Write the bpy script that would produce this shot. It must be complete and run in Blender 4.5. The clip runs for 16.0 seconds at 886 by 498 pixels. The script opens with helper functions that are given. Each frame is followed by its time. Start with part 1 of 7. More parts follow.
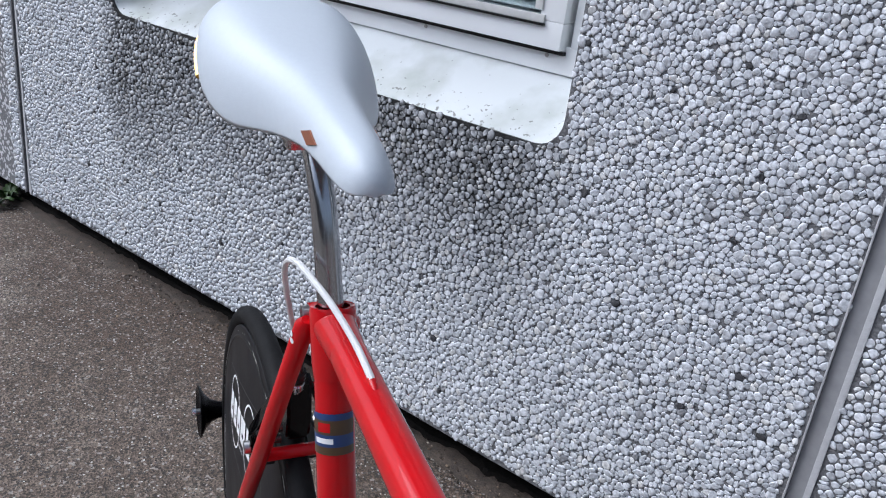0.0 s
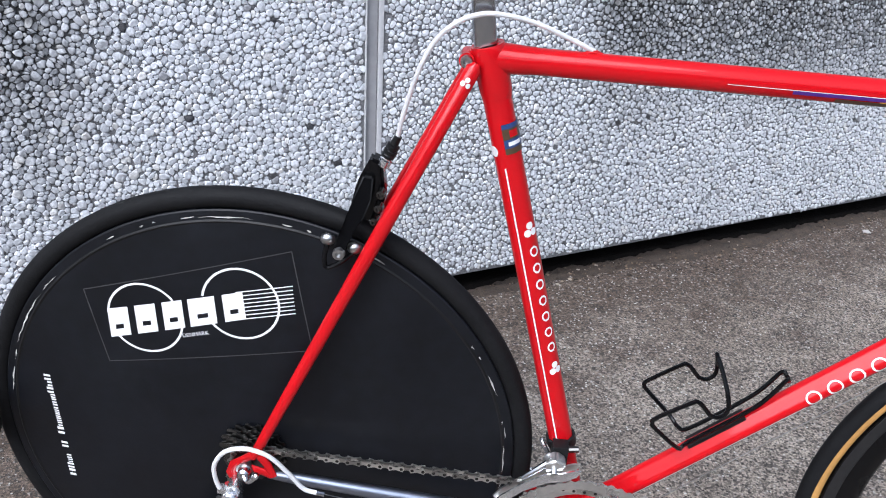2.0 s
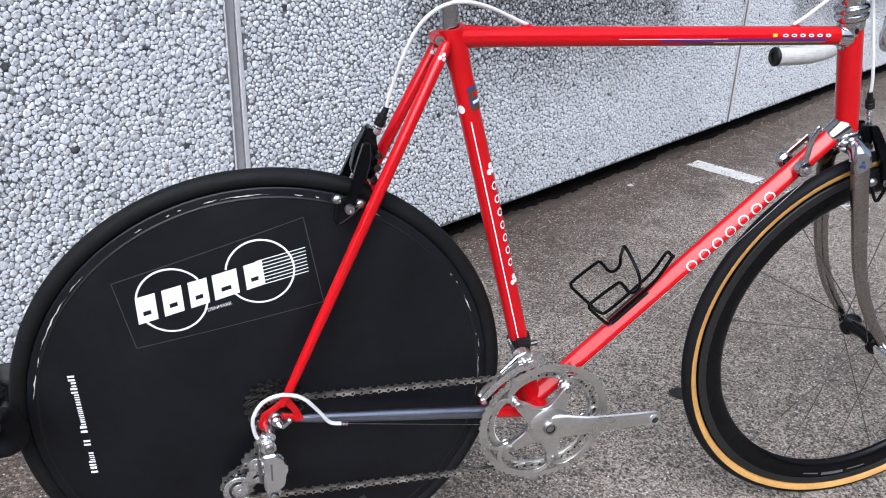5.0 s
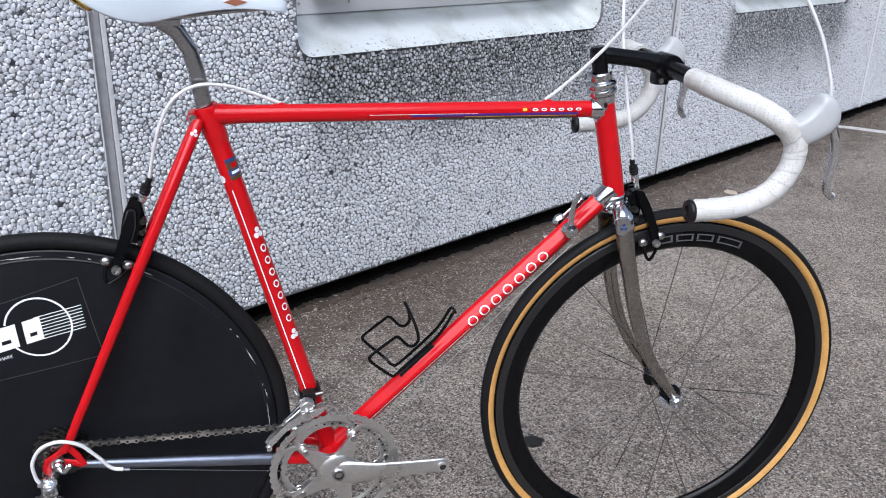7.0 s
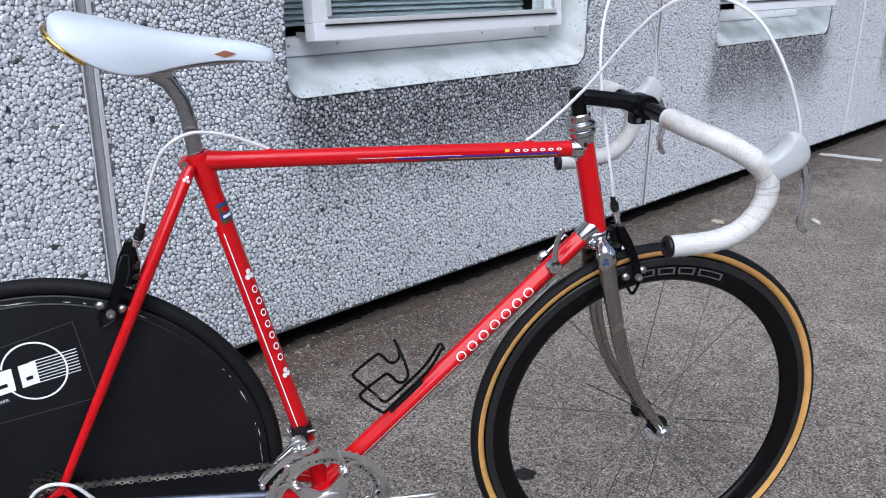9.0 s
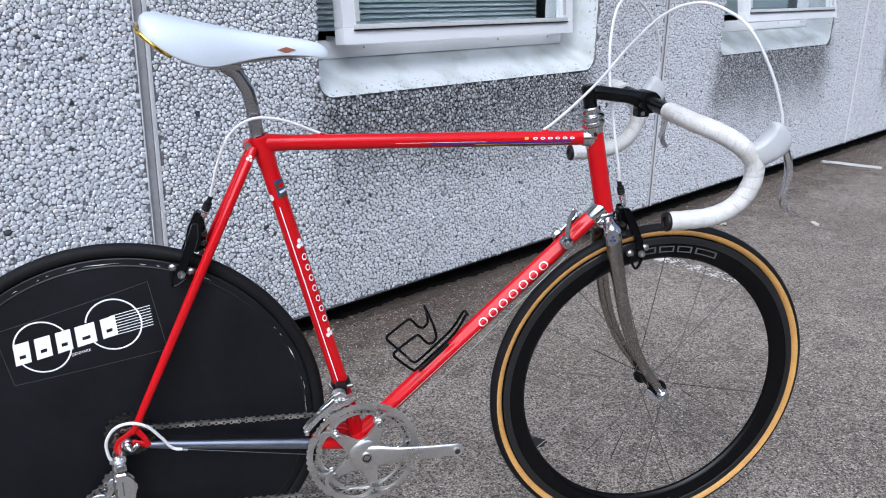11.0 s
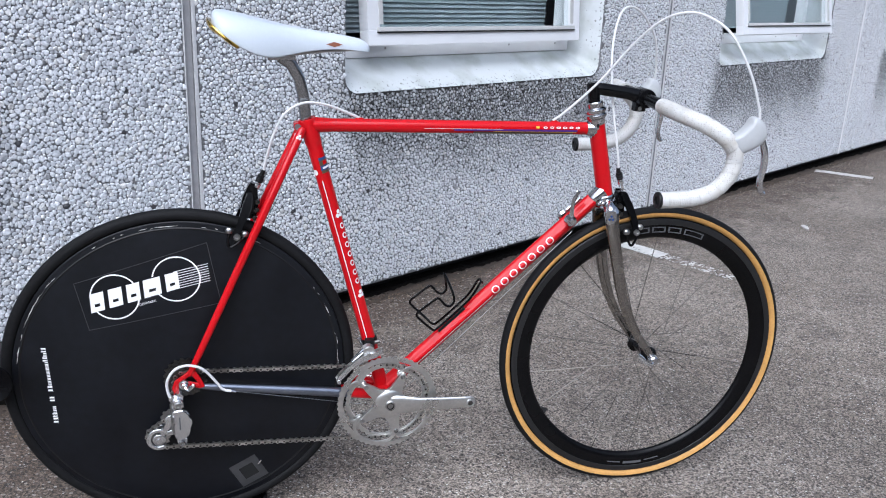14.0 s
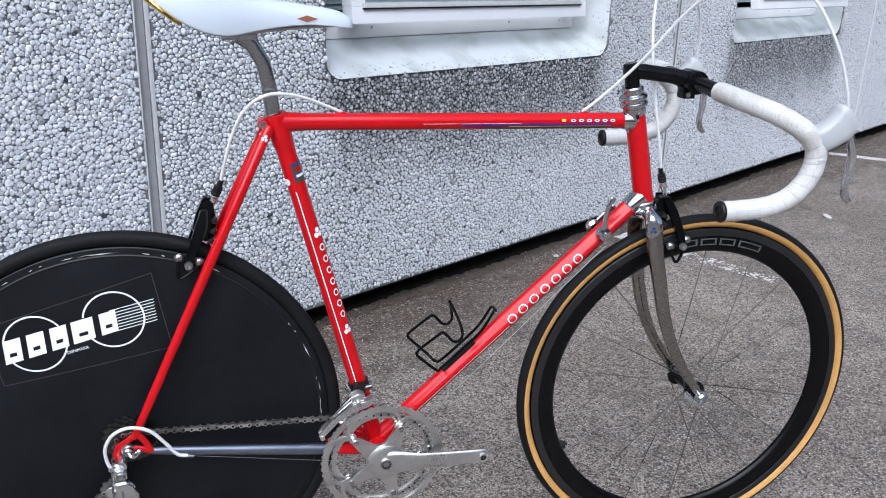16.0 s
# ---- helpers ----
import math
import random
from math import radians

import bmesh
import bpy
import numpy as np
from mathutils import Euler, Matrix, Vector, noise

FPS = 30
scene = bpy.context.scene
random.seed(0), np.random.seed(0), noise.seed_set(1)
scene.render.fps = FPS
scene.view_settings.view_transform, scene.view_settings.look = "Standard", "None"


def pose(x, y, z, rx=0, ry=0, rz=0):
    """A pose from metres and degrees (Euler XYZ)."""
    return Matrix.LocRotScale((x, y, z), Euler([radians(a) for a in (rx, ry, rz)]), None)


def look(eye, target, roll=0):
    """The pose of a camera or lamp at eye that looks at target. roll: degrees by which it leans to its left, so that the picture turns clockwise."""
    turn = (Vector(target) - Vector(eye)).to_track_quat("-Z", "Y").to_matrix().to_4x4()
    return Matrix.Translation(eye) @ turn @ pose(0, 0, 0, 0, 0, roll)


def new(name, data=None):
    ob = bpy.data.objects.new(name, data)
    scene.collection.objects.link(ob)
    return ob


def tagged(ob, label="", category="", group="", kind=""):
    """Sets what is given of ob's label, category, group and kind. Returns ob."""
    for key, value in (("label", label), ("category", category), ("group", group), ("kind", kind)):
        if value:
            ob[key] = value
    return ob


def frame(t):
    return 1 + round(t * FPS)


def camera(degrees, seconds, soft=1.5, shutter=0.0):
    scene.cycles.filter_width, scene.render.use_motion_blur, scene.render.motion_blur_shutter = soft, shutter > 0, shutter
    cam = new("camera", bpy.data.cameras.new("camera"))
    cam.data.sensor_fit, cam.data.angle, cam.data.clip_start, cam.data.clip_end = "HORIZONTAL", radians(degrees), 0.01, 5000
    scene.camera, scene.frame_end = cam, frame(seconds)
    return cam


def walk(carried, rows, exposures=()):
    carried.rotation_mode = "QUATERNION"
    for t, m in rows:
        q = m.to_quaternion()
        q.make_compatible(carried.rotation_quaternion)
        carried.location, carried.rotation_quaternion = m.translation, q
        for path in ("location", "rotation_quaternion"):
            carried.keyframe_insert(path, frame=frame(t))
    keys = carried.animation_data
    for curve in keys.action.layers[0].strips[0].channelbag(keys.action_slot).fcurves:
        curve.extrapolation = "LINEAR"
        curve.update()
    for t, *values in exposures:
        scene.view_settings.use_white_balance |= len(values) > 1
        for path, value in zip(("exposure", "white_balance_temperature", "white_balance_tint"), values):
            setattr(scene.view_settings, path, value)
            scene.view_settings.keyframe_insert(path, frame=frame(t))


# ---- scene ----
# ---- camera and walk ----
LENS = 56.404
cam = camera(LENS, 16.0, soft=1.05)
# seconds, place in metres, turn in degrees
ROWS = [
    (0, 0.7523, -0.1621, 1.1352, 66.938, -6.672, 69.183),
    (0.5, 0.7475, -0.4154, 1.0953, 65.521, -5.332, 52.588),
    (1, 0.5601, -0.5069, 1.0233, 63.587, -3.652, 33.317),
    (1.5, 0.3899, -0.6083, 1.0259, 62.883, -2.707, 17.003),
    (2, 0.2576, -0.7974, 1.0398, 62.827, -3.174, 4.901),
    (2.5, 0.0870, -0.8076, 0.9945, 63.522, -3.034, -1.907),
    (3, -0.0335, -0.7756, 0.9949, 64.999, -2.956, -10.685),
    (3.5, -0.1173, -0.8444, 1.0170, 65.979, -2.118, -18.325),
    (3.7, -0.1287, -0.8635, 1.0160, 65.887, -2.260, -19.625),
    (5.8, 0.1502, -1.1473, 1.0607, 66.389, -1.443, -12.184),
    (6, 0.2139, -1.1739, 1.0745, 67.289, -1.397, -12.003),
    (6.5, 0.2616, -1.1819, 1.0913, 68.324, -1.448, -13.314),
    (7, 0.2738, -1.1793, 1.0897, 68.875, -1.335, -14.336),
    (7.5, 0.2835, -1.1834, 1.0933, 69.106, -1.285, -15.221),
    (8, 0.2872, -1.1915, 1.0919, 69.485, -1.080, -15.860),
    (8.5, 0.2855, -1.1928, 1.1050, 70.388, -0.763, -15.568),
    (9, 0.2771, -1.2080, 1.1113, 71.048, -0.554, -15.073),
    (9.2, 0.2775, -1.2068, 1.1073, 71.145, -0.545, -14.764),
    (11.3, 0.1499, -1.4761, 1.1125, 71.937, -1.160, -14.209),
    (11.5, 0.1025, -1.5533, 1.1172, 72.099, -1.173, -13.740),
    (12, 0.0805, -1.5953, 1.1139, 71.964, -1.353, -12.221),
    (12.5, 0.0922, -1.5888, 1.1082, 71.950, -1.879, -12.453),
    (13, 0.0947, -1.5848, 1.1098, 72.217, -2.197, -12.980),
    (13.5, 0.0997, -1.5852, 1.1088, 72.201, -2.307, -13.424),
    (14, 0.1073, -1.5779, 1.1090, 72.198, -2.284, -13.979),
    (14.5, 0.1165, -1.5571, 1.1072, 72.001, -1.915, -14.848),
    (15, 0.1230, -1.4831, 1.0994, 71.479, -1.398, -14.922),
    (15.5, 0.1724, -1.3400, 1.0847, 71.418, -1.006, -15.005),
    (16, 0.1632, -1.2562, 1.0737, 71.041, -1.662, -14.955),
]
# seconds, stops, kelvin
EXPOSURE = [(0.0, -0.04, 5580), (0.5, -0.08, 5580), (1.0, 0.12, 5600), (1.5, 0.32, 5600), (2.0, 0.40, 5600), (2.5, 0.49, 5600), (3.0, 0.53, 5620), (3.5, 0.35, 5650), (6.0, 0.37, 5700),
            (7.0, 0.20, 5660), (8.0, 0.21, 5600), (8.6, 0.13, 5560), (9.2, 0.04, 5530), (11.3, 0.17, 5510), (16.0, 0.19, 5520)]
walk(cam, [(t, pose(x, y, z, rx, ry, rz)) for t, x, y, z, rx, ry, rz in ROWS], exposures=[(t, e, k, 10.0) for t, e, k in EXPOSURE])

# ---- light: an overcast sky over an open yard ----
world = bpy.data.worlds.new("overcast_sky")
scene.world = world
world.use_nodes = True
wn = world.node_tree.nodes
sky = wn.new("ShaderNodeTexSky")
sky.sky_type, sky.sun_disc = "NISHITA", False
sky.sun_elevation, sky.sun_rotation = radians(49), radians(204)
sky.air_density, sky.dust_density, sky.ozone_density = 1.0, 6.0, 1.0
soften = wn.new("ShaderNodeHueSaturation")
soften.inputs["Saturation"].default_value = 0.6
world.node_tree.links.new(sky.outputs["Color"], soften.inputs["Color"])
world.node_tree.links.new(soften.outputs["Color"], wn["Background"].inputs["Color"])
wn["Background"].inputs["Strength"].default_value = 0.15
sun = new("sun", bpy.data.lights.new("sun", "SUN"))
sun.data.energy, sun.data.angle, sun.data.color = 2.1, radians(60), (1.0, 0.985, 0.96)
sun.matrix_world = look((-1.8, -4.0, 5.0), (0, 0, 0))

# ---- materials ----
def nodes_of(name):
    m = bpy.data.materials.new(name)
    m.use_nodes = True
    return m, m.node_tree.nodes, m.node_tree.links, m.node_tree.nodes["Principled BSDF"]


def surface(name, base, rough=0.5, metal=0.0, vary=0.12, grain=60.0, blotch=6.0, bump=0.0, bump_scale=300.0, coat=0.0, tint=None, spec=0.5, coat_ior=1.5):
    """Paint, metal, rubber and so on: a base colour with fine and broad variation, roughness to match, and a fine relief."""
    m, n, l, b = nodes_of(name)
    tc = n.new("ShaderNodeTexCoord")
    fine, broad = n.new("ShaderNodeTexNoise"), n.new("ShaderNodeTexNoise")
    fine.inputs["Scale"].default_value, fine.inputs["Detail"].default_value = grain, 4
    broad.inputs["Scale"].default_value, broad.inputs["Detail"].default_value = blotch, 3
    for t in (fine, broad):
        l.new(tc.outputs["Object"], t.inputs["Vector"])
    add = n.new("ShaderNodeMath")
    add.operation = "ADD"
    l.new(fine.outputs["Fac"], add.inputs[0])
    l.new(broad.outputs["Fac"], add.inputs[1])
    ramp = n.new("ShaderNodeMapRange")
    ramp.inputs["From Min"].default_value, ramp.inputs["From Max"].default_value = 0.6, 1.4
    ramp.inputs["To Min"].default_value, ramp.inputs["To Max"].default_value = 0.0, 1.0
    l.new(add.outputs[0], ramp.inputs["Value"])
    mix = n.new("ShaderNodeMix")
    mix.data_type = "RGBA"
    second = tint or tuple(min(1.0, c * (1 + vary)) for c in base)
    first = tuple(c * (1 - vary) for c in base)
    mix.inputs["A"].default_value, mix.inputs["B"].default_value = (*first, 1), (*second, 1)
    l.new(ramp.outputs["Result"], mix.inputs["Factor"])
    l.new(mix.outputs["Result"], b.inputs["Base Color"])
    rr = n.new("ShaderNodeMapRange")
    rr.inputs["From Min"].default_value, rr.inputs["From Max"].default_value = 0.25, 0.75
    rr.inputs["To Min"].default_value, rr.inputs["To Max"].default_value = rough * 0.8, min(1.0, rough * 1.2)
    l.new(broad.outputs["Fac"], rr.inputs["Value"])
    l.new(rr.outputs["Result"], b.inputs["Roughness"])
    b.inputs["Metallic"].default_value = metal
    b.inputs["Specular IOR Level"].default_value = spec
    b.inputs["Coat Weight"].default_value = coat
    b.inputs["Coat Roughness"].default_value, b.inputs["Coat IOR"].default_value = 0.035, coat_ior
    if bump:
        t = n.new("ShaderNodeTexNoise")
        t.inputs["Scale"].default_value, t.inputs["Detail"].default_value = bump_scale, 3
        l.new(tc.outputs["Object"], t.inputs["Vector"])
        bp = n.new("ShaderNodeBump")
        bp.inputs["Strength"].default_value, bp.inputs["Distance"].default_value = bump, 0.002
        l.new(t.outputs["Fac"], bp.inputs["Height"])
        l.new(bp.outputs["Normal"], b.inputs["Normal"])
    return m


RED = surface("red_enamel", (0.46, 0.0022, 0.0055), 0.40, vary=0.07, grain=40, coat=1.0, spec=0.06, coat_ior=1.38)
CHROME = surface("chrome", (0.55, 0.56, 0.58), 0.14, 1.0, vary=0.08)
STAY_CHROME = surface("worn_chrome", (0.26, 0.285, 0.35), 0.34, 1.0, vary=0.15, blotch=12)
STEEL = surface("brushed_steel", (0.42, 0.42, 0.42), 0.3, 1.0, vary=0.12, grain=200)
ALLOY = surface("polished_alloy", (0.70, 0.71, 0.73), 0.22, 0.95, vary=0.10, grain=150)
SATIN = surface("satin_alloy", (0.60, 0.595, 0.58), 0.30, 0.95, vary=0.14, grain=170, blotch=20)
DULL_ALLOY = surface("dull_alloy", (0.46, 0.46, 0.45), 0.42, 0.75, vary=0.15, grain=180)
FORK = surface("dull_chromed_fork", (0.33, 0.315, 0.295), 0.25, 1.0, vary=0.2, grain=160, blotch=14)
POST = surface("grey_anodised_post", (0.39, 0.40, 0.42), 0.18, 1.0, vary=0.12, grain=120)
BLACK_PAINT = surface("black_anodised", (0.0035, 0.0035, 0.004), 0.16, vary=0.3, spec=0.20)
STAND_BLACK = surface("black_gloss_plastic", (0.0025, 0.0025, 0.003), 0.24, vary=0.3, spec=0.09)
BLACK_PLASTIC = surface("black_plastic", (0.006, 0.006, 0.0065), 0.42, vary=0.3, bump=0.1, spec=0.28)
DISC = surface("charcoal_disc", (0.0036, 0.0042, 0.0062), 0.45, vary=0.55, grain=60, blotch=9, bump=0.06, bump_scale=240, spec=0.27)
RUBBER = surface("black_rubber", (0.0068, 0.0068, 0.0074), 0.66, vary=0.35, grain=150, blotch=14, bump=0.2, bump_scale=400, spec=0.15)
TAN = surface("tan_sidewall", (0.50, 0.27, 0.075), 0.6, vary=0.2, grain=180, blotch=20)
CARBON = surface("carbon_rim", (0.0030, 0.0030, 0.0034), 0.26, vary=0.3, grain=200, spec=0.15)
TRACK = surface("brake_track", (0.030, 0.030, 0.031), 0.34, 0.6, vary=0.2, grain=200)
LEATHER = surface("white_saddle_cover", (0.505, 0.55, 0.60), 0.40, vary=0.03, grain=250, blotch=8, bump=0.08, bump_scale=900)
HOOD = surface("white_rubber_hood", (0.43, 0.44, 0.45), 0.55, vary=0.06, grain=120, bump=0.05)
HOUSING = surface("white_cable_housing", (0.66, 0.66, 0.66), 0.4, vary=0.04)
GOLD = surface("gold_trim", (0.66, 0.44, 0.10), 0.12, 1.0, vary=0.1)
DECAL = surface("white_decal", (0.78, 0.78, 0.78), 0.45, vary=0.06, grain=300)
GREY_DECAL = surface("grey_decal", (0.085, 0.085, 0.09), 0.4, vary=0.15)
OUTLINE = surface("clear_film_edge", (0.045, 0.045, 0.047), 0.35, vary=0.2)
BLUE = surface("blue_decal", (0.02, 0.05, 0.16), 0.35, vary=0.1)
OLIVE = surface("gilt_decal", (0.075, 0.045, 0.022), 0.4, vary=0.2)
PURPLE = surface("purple_decal", (0.07, 0.015, 0.19), 0.35, vary=0.1)
YELLOW = surface("yellow_decal", (0.75, 0.45, 0.03), 0.35, vary=0.1)
CHIP = surface("scraped_glue", (0.42, 0.41, 0.38), 0.8, vary=0.35, grain=220, bump=0.3)
BRONZE = surface("copper_diamond", (0.20, 0.065, 0.028), 0.45, vary=0.15)
def chain_material():
    """Oiled steel, every plate and pin with a tone of its own."""
    m, n, l, b = nodes_of("oiled_chain")
    geo, cr = n.new("ShaderNodeNewGeometry"), n.new("ShaderNodeValToRGB")
    e = cr.color_ramp.elements
    e[0].position, e[0].color = 0.0, (0.24, 0.235, 0.225, 1)
    e[1].position, e[1].color = 1.0, (0.80, 0.79, 0.76, 1)
    l.new(geo.outputs["Random Per Island"], cr.inputs["Fac"])
    l.new(cr.outputs["Color"], b.inputs["Base Color"])
    b.inputs["Metallic"].default_value, b.inputs["Roughness"].default_value = 1.0, 0.3
    return m


CHAIN_STEEL = chain_material()
PIN = surface("dark_oiled_pin", (0.03, 0.028, 0.026), 0.45, 0.6, vary=0.3)
COG = surface("dark_cogs", (0.10, 0.098, 0.094), 0.28, 1.0, vary=0.5, grain=120)
SPOKE = surface("dark_spoke_steel", (0.17, 0.155, 0.14), 0.30, 0.9, vary=0.2)


def tape_material():
    """White perforated bar tape with rows of small holes and light soiling."""
    m, n, l, b = nodes_of("white_bar_tape")
    tc = n.new("ShaderNodeTexCoord")
    v = n.new("ShaderNodeTexVoronoi")
    v.inputs["Scale"].default_value, v.inputs["Randomness"].default_value = 270, 0.2
    l.new(tc.outputs["Object"], v.inputs["Vector"])
    hole = n.new("ShaderNodeMapRange")
    hole.inputs["From Min"].default_value, hole.inputs["From Max"].default_value = 0.20, 0.30
    l.new(v.outputs["Distance"], hole.inputs["Value"])
    soil = n.new("ShaderNodeTexNoise")
    soil.inputs["Scale"].default_value, soil.inputs["Detail"].default_value = 26, 5
    l.new(tc.outputs["Object"], soil.inputs["Vector"])
    dirt = n.new("ShaderNodeMix")
    dirt.data_type = "RGBA"
    dirt.inputs["A"].default_value, dirt.inputs["B"].default_value = (0.56, 0.555, 0.54, 1), (0.44, 0.41, 0.365, 1)
    fade = n.new("ShaderNodeMapRange")
    fade.inputs["From Min"].default_value, fade.inputs["From Max"].default_value = 0.5, 0.8
    l.new(soil.outputs["Fac"], fade.inputs["Value"])
    l.new(fade.outputs["Result"], dirt.inputs["Factor"])
    mix = n.new("ShaderNodeMix")
    mix.data_type = "RGBA"
    mix.inputs["A"].default_value = (0.36, 0.345, 0.32, 1)
    l.new(hole.outputs["Result"], mix.inputs["Factor"])
    l.new(dirt.outputs["Result"], mix.inputs["B"])
    l.new(mix.outputs["Result"], b.inputs["Base Color"])
    b.inputs["Roughness"].default_value = 0.62
    bp = n.new("ShaderNodeBump")
    bp.inputs["Strength"].default_value, bp.inputs["Distance"].default_value = 0.35, 0.001
    l.new(hole.outputs["Result"], bp.inputs["Height"])
    l.new(bp.outputs["Normal"], b.inputs["Normal"])
    return m


TAPE = tape_material()

PITCH = 2.452          # spacing of the wall panels
WIN0, WIN1 = 0.537, 1.928   # opening within a panel
WZ0, WZ1 = 0.757, 2.05
WALL_BASE = 0.082
WALL_TURN = math.atan(0.5873)


def stain_factor(n, l):
    """Weathering that hangs below each window: 1 in the washed-down dirt under the sills, 0 elsewhere."""
    tc = n.new("ShaderNodeTexCoord")
    sep = n.new("ShaderNodeSeparateXYZ")
    l.new(tc.outputs["Object"], sep.inputs[0])
    wob = n.new("ShaderNodeTexNoise")
    wob.inputs["Scale"].default_value, wob.inputs["Detail"].default_value = 3.0, 6
    l.new(tc.outputs["Object"], wob.inputs["Vector"])

    def math_node(op, a, b2=None, c=None):
        q = n.new("ShaderNodeMath")
        q.operation = op
        for i, s in enumerate((a, b2, c)):
            if s is None:
                continue
            if isinstance(s, (int, float)):
                q.inputs[i].default_value = s
            else:
                l.new(s, q.inputs[i])
        return q.outputs[0]

    def ramp(v, a, b2, c=0.0, d=1.0):
        q = n.new("ShaderNodeMapRange")
        q.interpolation_type = "SMOOTHSTEP"
        l.new(v, q.inputs["Value"])
        for k, val in zip(("From Min", "From Max", "To Min", "To Max"), (a, b2, c, d)):
            q.inputs[k].default_value = val
        return q.outputs["Result"]

    shift = math_node("MULTIPLY", math_node("SUBTRACT", wob.outputs["Fac"], 0.5), 0.28)
    along = math_node("ADD", math_node("FLOORED_MODULO", sep.outputs["X"], PITCH), shift)
    up = math_node("ADD", sep.outputs["Z"], shift)
    left = ramp(along, WIN0 - 0.09, WIN0 + 0.05)
    right = ramp(along, WIN1 - 0.12, WIN1 + 0.10, 1.0, 0.0)
    low = ramp(up, 0.25, 0.70)
    below = ramp(sep.outputs["Z"], WZ0 + 0.02, WZ0 + 0.06, 1.0, 0.0)
    s = math_node("MULTIPLY", math_node("MULTIPLY", left, right), math_node("MULTIPLY", low, below))
    # one panel takes the stain all over, weaker than under its sill, for darker gaps
    soiled = math_node("MULTIPLY", math_node("MULTIPLY", ramp(math_node("ADD", sep.outputs["X"], shift), 0.15, 0.75), ramp(sep.outputs["X"], 2.0, 2.42, 1.0, 0.0)), 0.13)
    s = math_node("MAXIMUM", s, soiled)
    return s, tc, wob.outputs["Fac"], math_node, ramp


def pebble_material():
    m, n, l, b = nodes_of("washed_pebbles")
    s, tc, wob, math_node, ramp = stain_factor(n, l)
    geo, info = n.new("ShaderNodeNewGeometry"), n.new("ShaderNodeObjectInfo")
    pick = math_node("FRACT", math_node("ADD", geo.outputs["Random Per Island"], info.outputs["Random"]))
    cr = n.new("ShaderNodeValToRGB")
    cr.color_ramp.interpolation = "CONSTANT"
    stops = [(0.0, (0.614, 0.630, 0.662)), (0.20, (0.646, 0.662, 0.693)), (0.42, (0.584, 0.599, 0.630)), (0.60, (0.678, 0.693, 0.725)), (0.80, (0.525, 0.541, 0.573)),
             (0.89, (0.672, 0.668, 0.662)), (0.985, (0.30, 0.305, 0.32)), (0.9955, (0.050, 0.050, 0.055)), (0.9982, (0.36, 0.28, 0.18))]
    e = cr.color_ramp.elements
    e[0].position, e[0].color = stops[0][0], (*stops[0][1], 1)
    e[1].position, e[1].color = stops[1][0], (*stops[1][1], 1)
    for p, c in stops[2:]:
        q = e.new(p)
        q.color = (*c, 1)
    l.new(pick, cr.inputs["Fac"])
    fine = n.new("ShaderNodeTexNoise")
    fine.inputs["Scale"].default_value, fine.inputs["Detail"].default_value = 160, 4
    l.new(tc.outputs["Object"], fine.inputs["Vector"])
    speck = n.new("ShaderNodeMix")
    speck.data_type, speck.blend_type = "RGBA", "MULTIPLY"
    speck.inputs["Factor"].default_value = 1.0
    l.new(cr.outputs["Color"], speck.inputs["A"])
    val = ramp(fine.outputs["Fac"], 0.25, 0.75, 0.70, 1.16)
    comb = n.new("ShaderNodeCombineColor")
    for k in ("Red", "Green", "Blue"):
        l.new(val, comb.inputs[k])
    l.new(comb.outputs[0], speck.inputs["B"])
    dirt_shade = n.new("ShaderNodeMix")
    dirt_shade.data_type, dirt_shade.blend_type = "RGBA", "MULTIPLY"
    dirt_shade.inputs["B"].default_value = (0.19, 0.19, 0.188, 1)
    l.new(speck.outputs["Result"], dirt_shade.inputs["A"])
    # under-sill dirt, with shade painted in by depth: darkest low between stones, crowns paler
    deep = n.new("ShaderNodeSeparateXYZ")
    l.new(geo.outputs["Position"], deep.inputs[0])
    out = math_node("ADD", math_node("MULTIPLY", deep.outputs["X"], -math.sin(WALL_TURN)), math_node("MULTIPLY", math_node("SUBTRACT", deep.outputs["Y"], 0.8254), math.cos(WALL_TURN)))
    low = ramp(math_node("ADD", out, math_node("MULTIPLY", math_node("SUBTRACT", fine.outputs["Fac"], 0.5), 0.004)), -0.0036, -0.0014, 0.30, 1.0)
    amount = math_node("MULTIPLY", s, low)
    l.new(amount, dirt_shade.inputs["Factor"])
    l.new(dirt_shade.outputs["Result"], b.inputs["Base Color"])
    b.inputs["Roughness"].default_value = 0.72
    bp = n.new("ShaderNodeBump")
    bp.inputs["Strength"].default_value, bp.inputs["Distance"].default_value = 0.45, 0.002
    l.new(fine.outputs["Fac"], bp.inputs["Height"])
    l.new(bp.outputs["Normal"], b.inputs["Normal"])
    return m


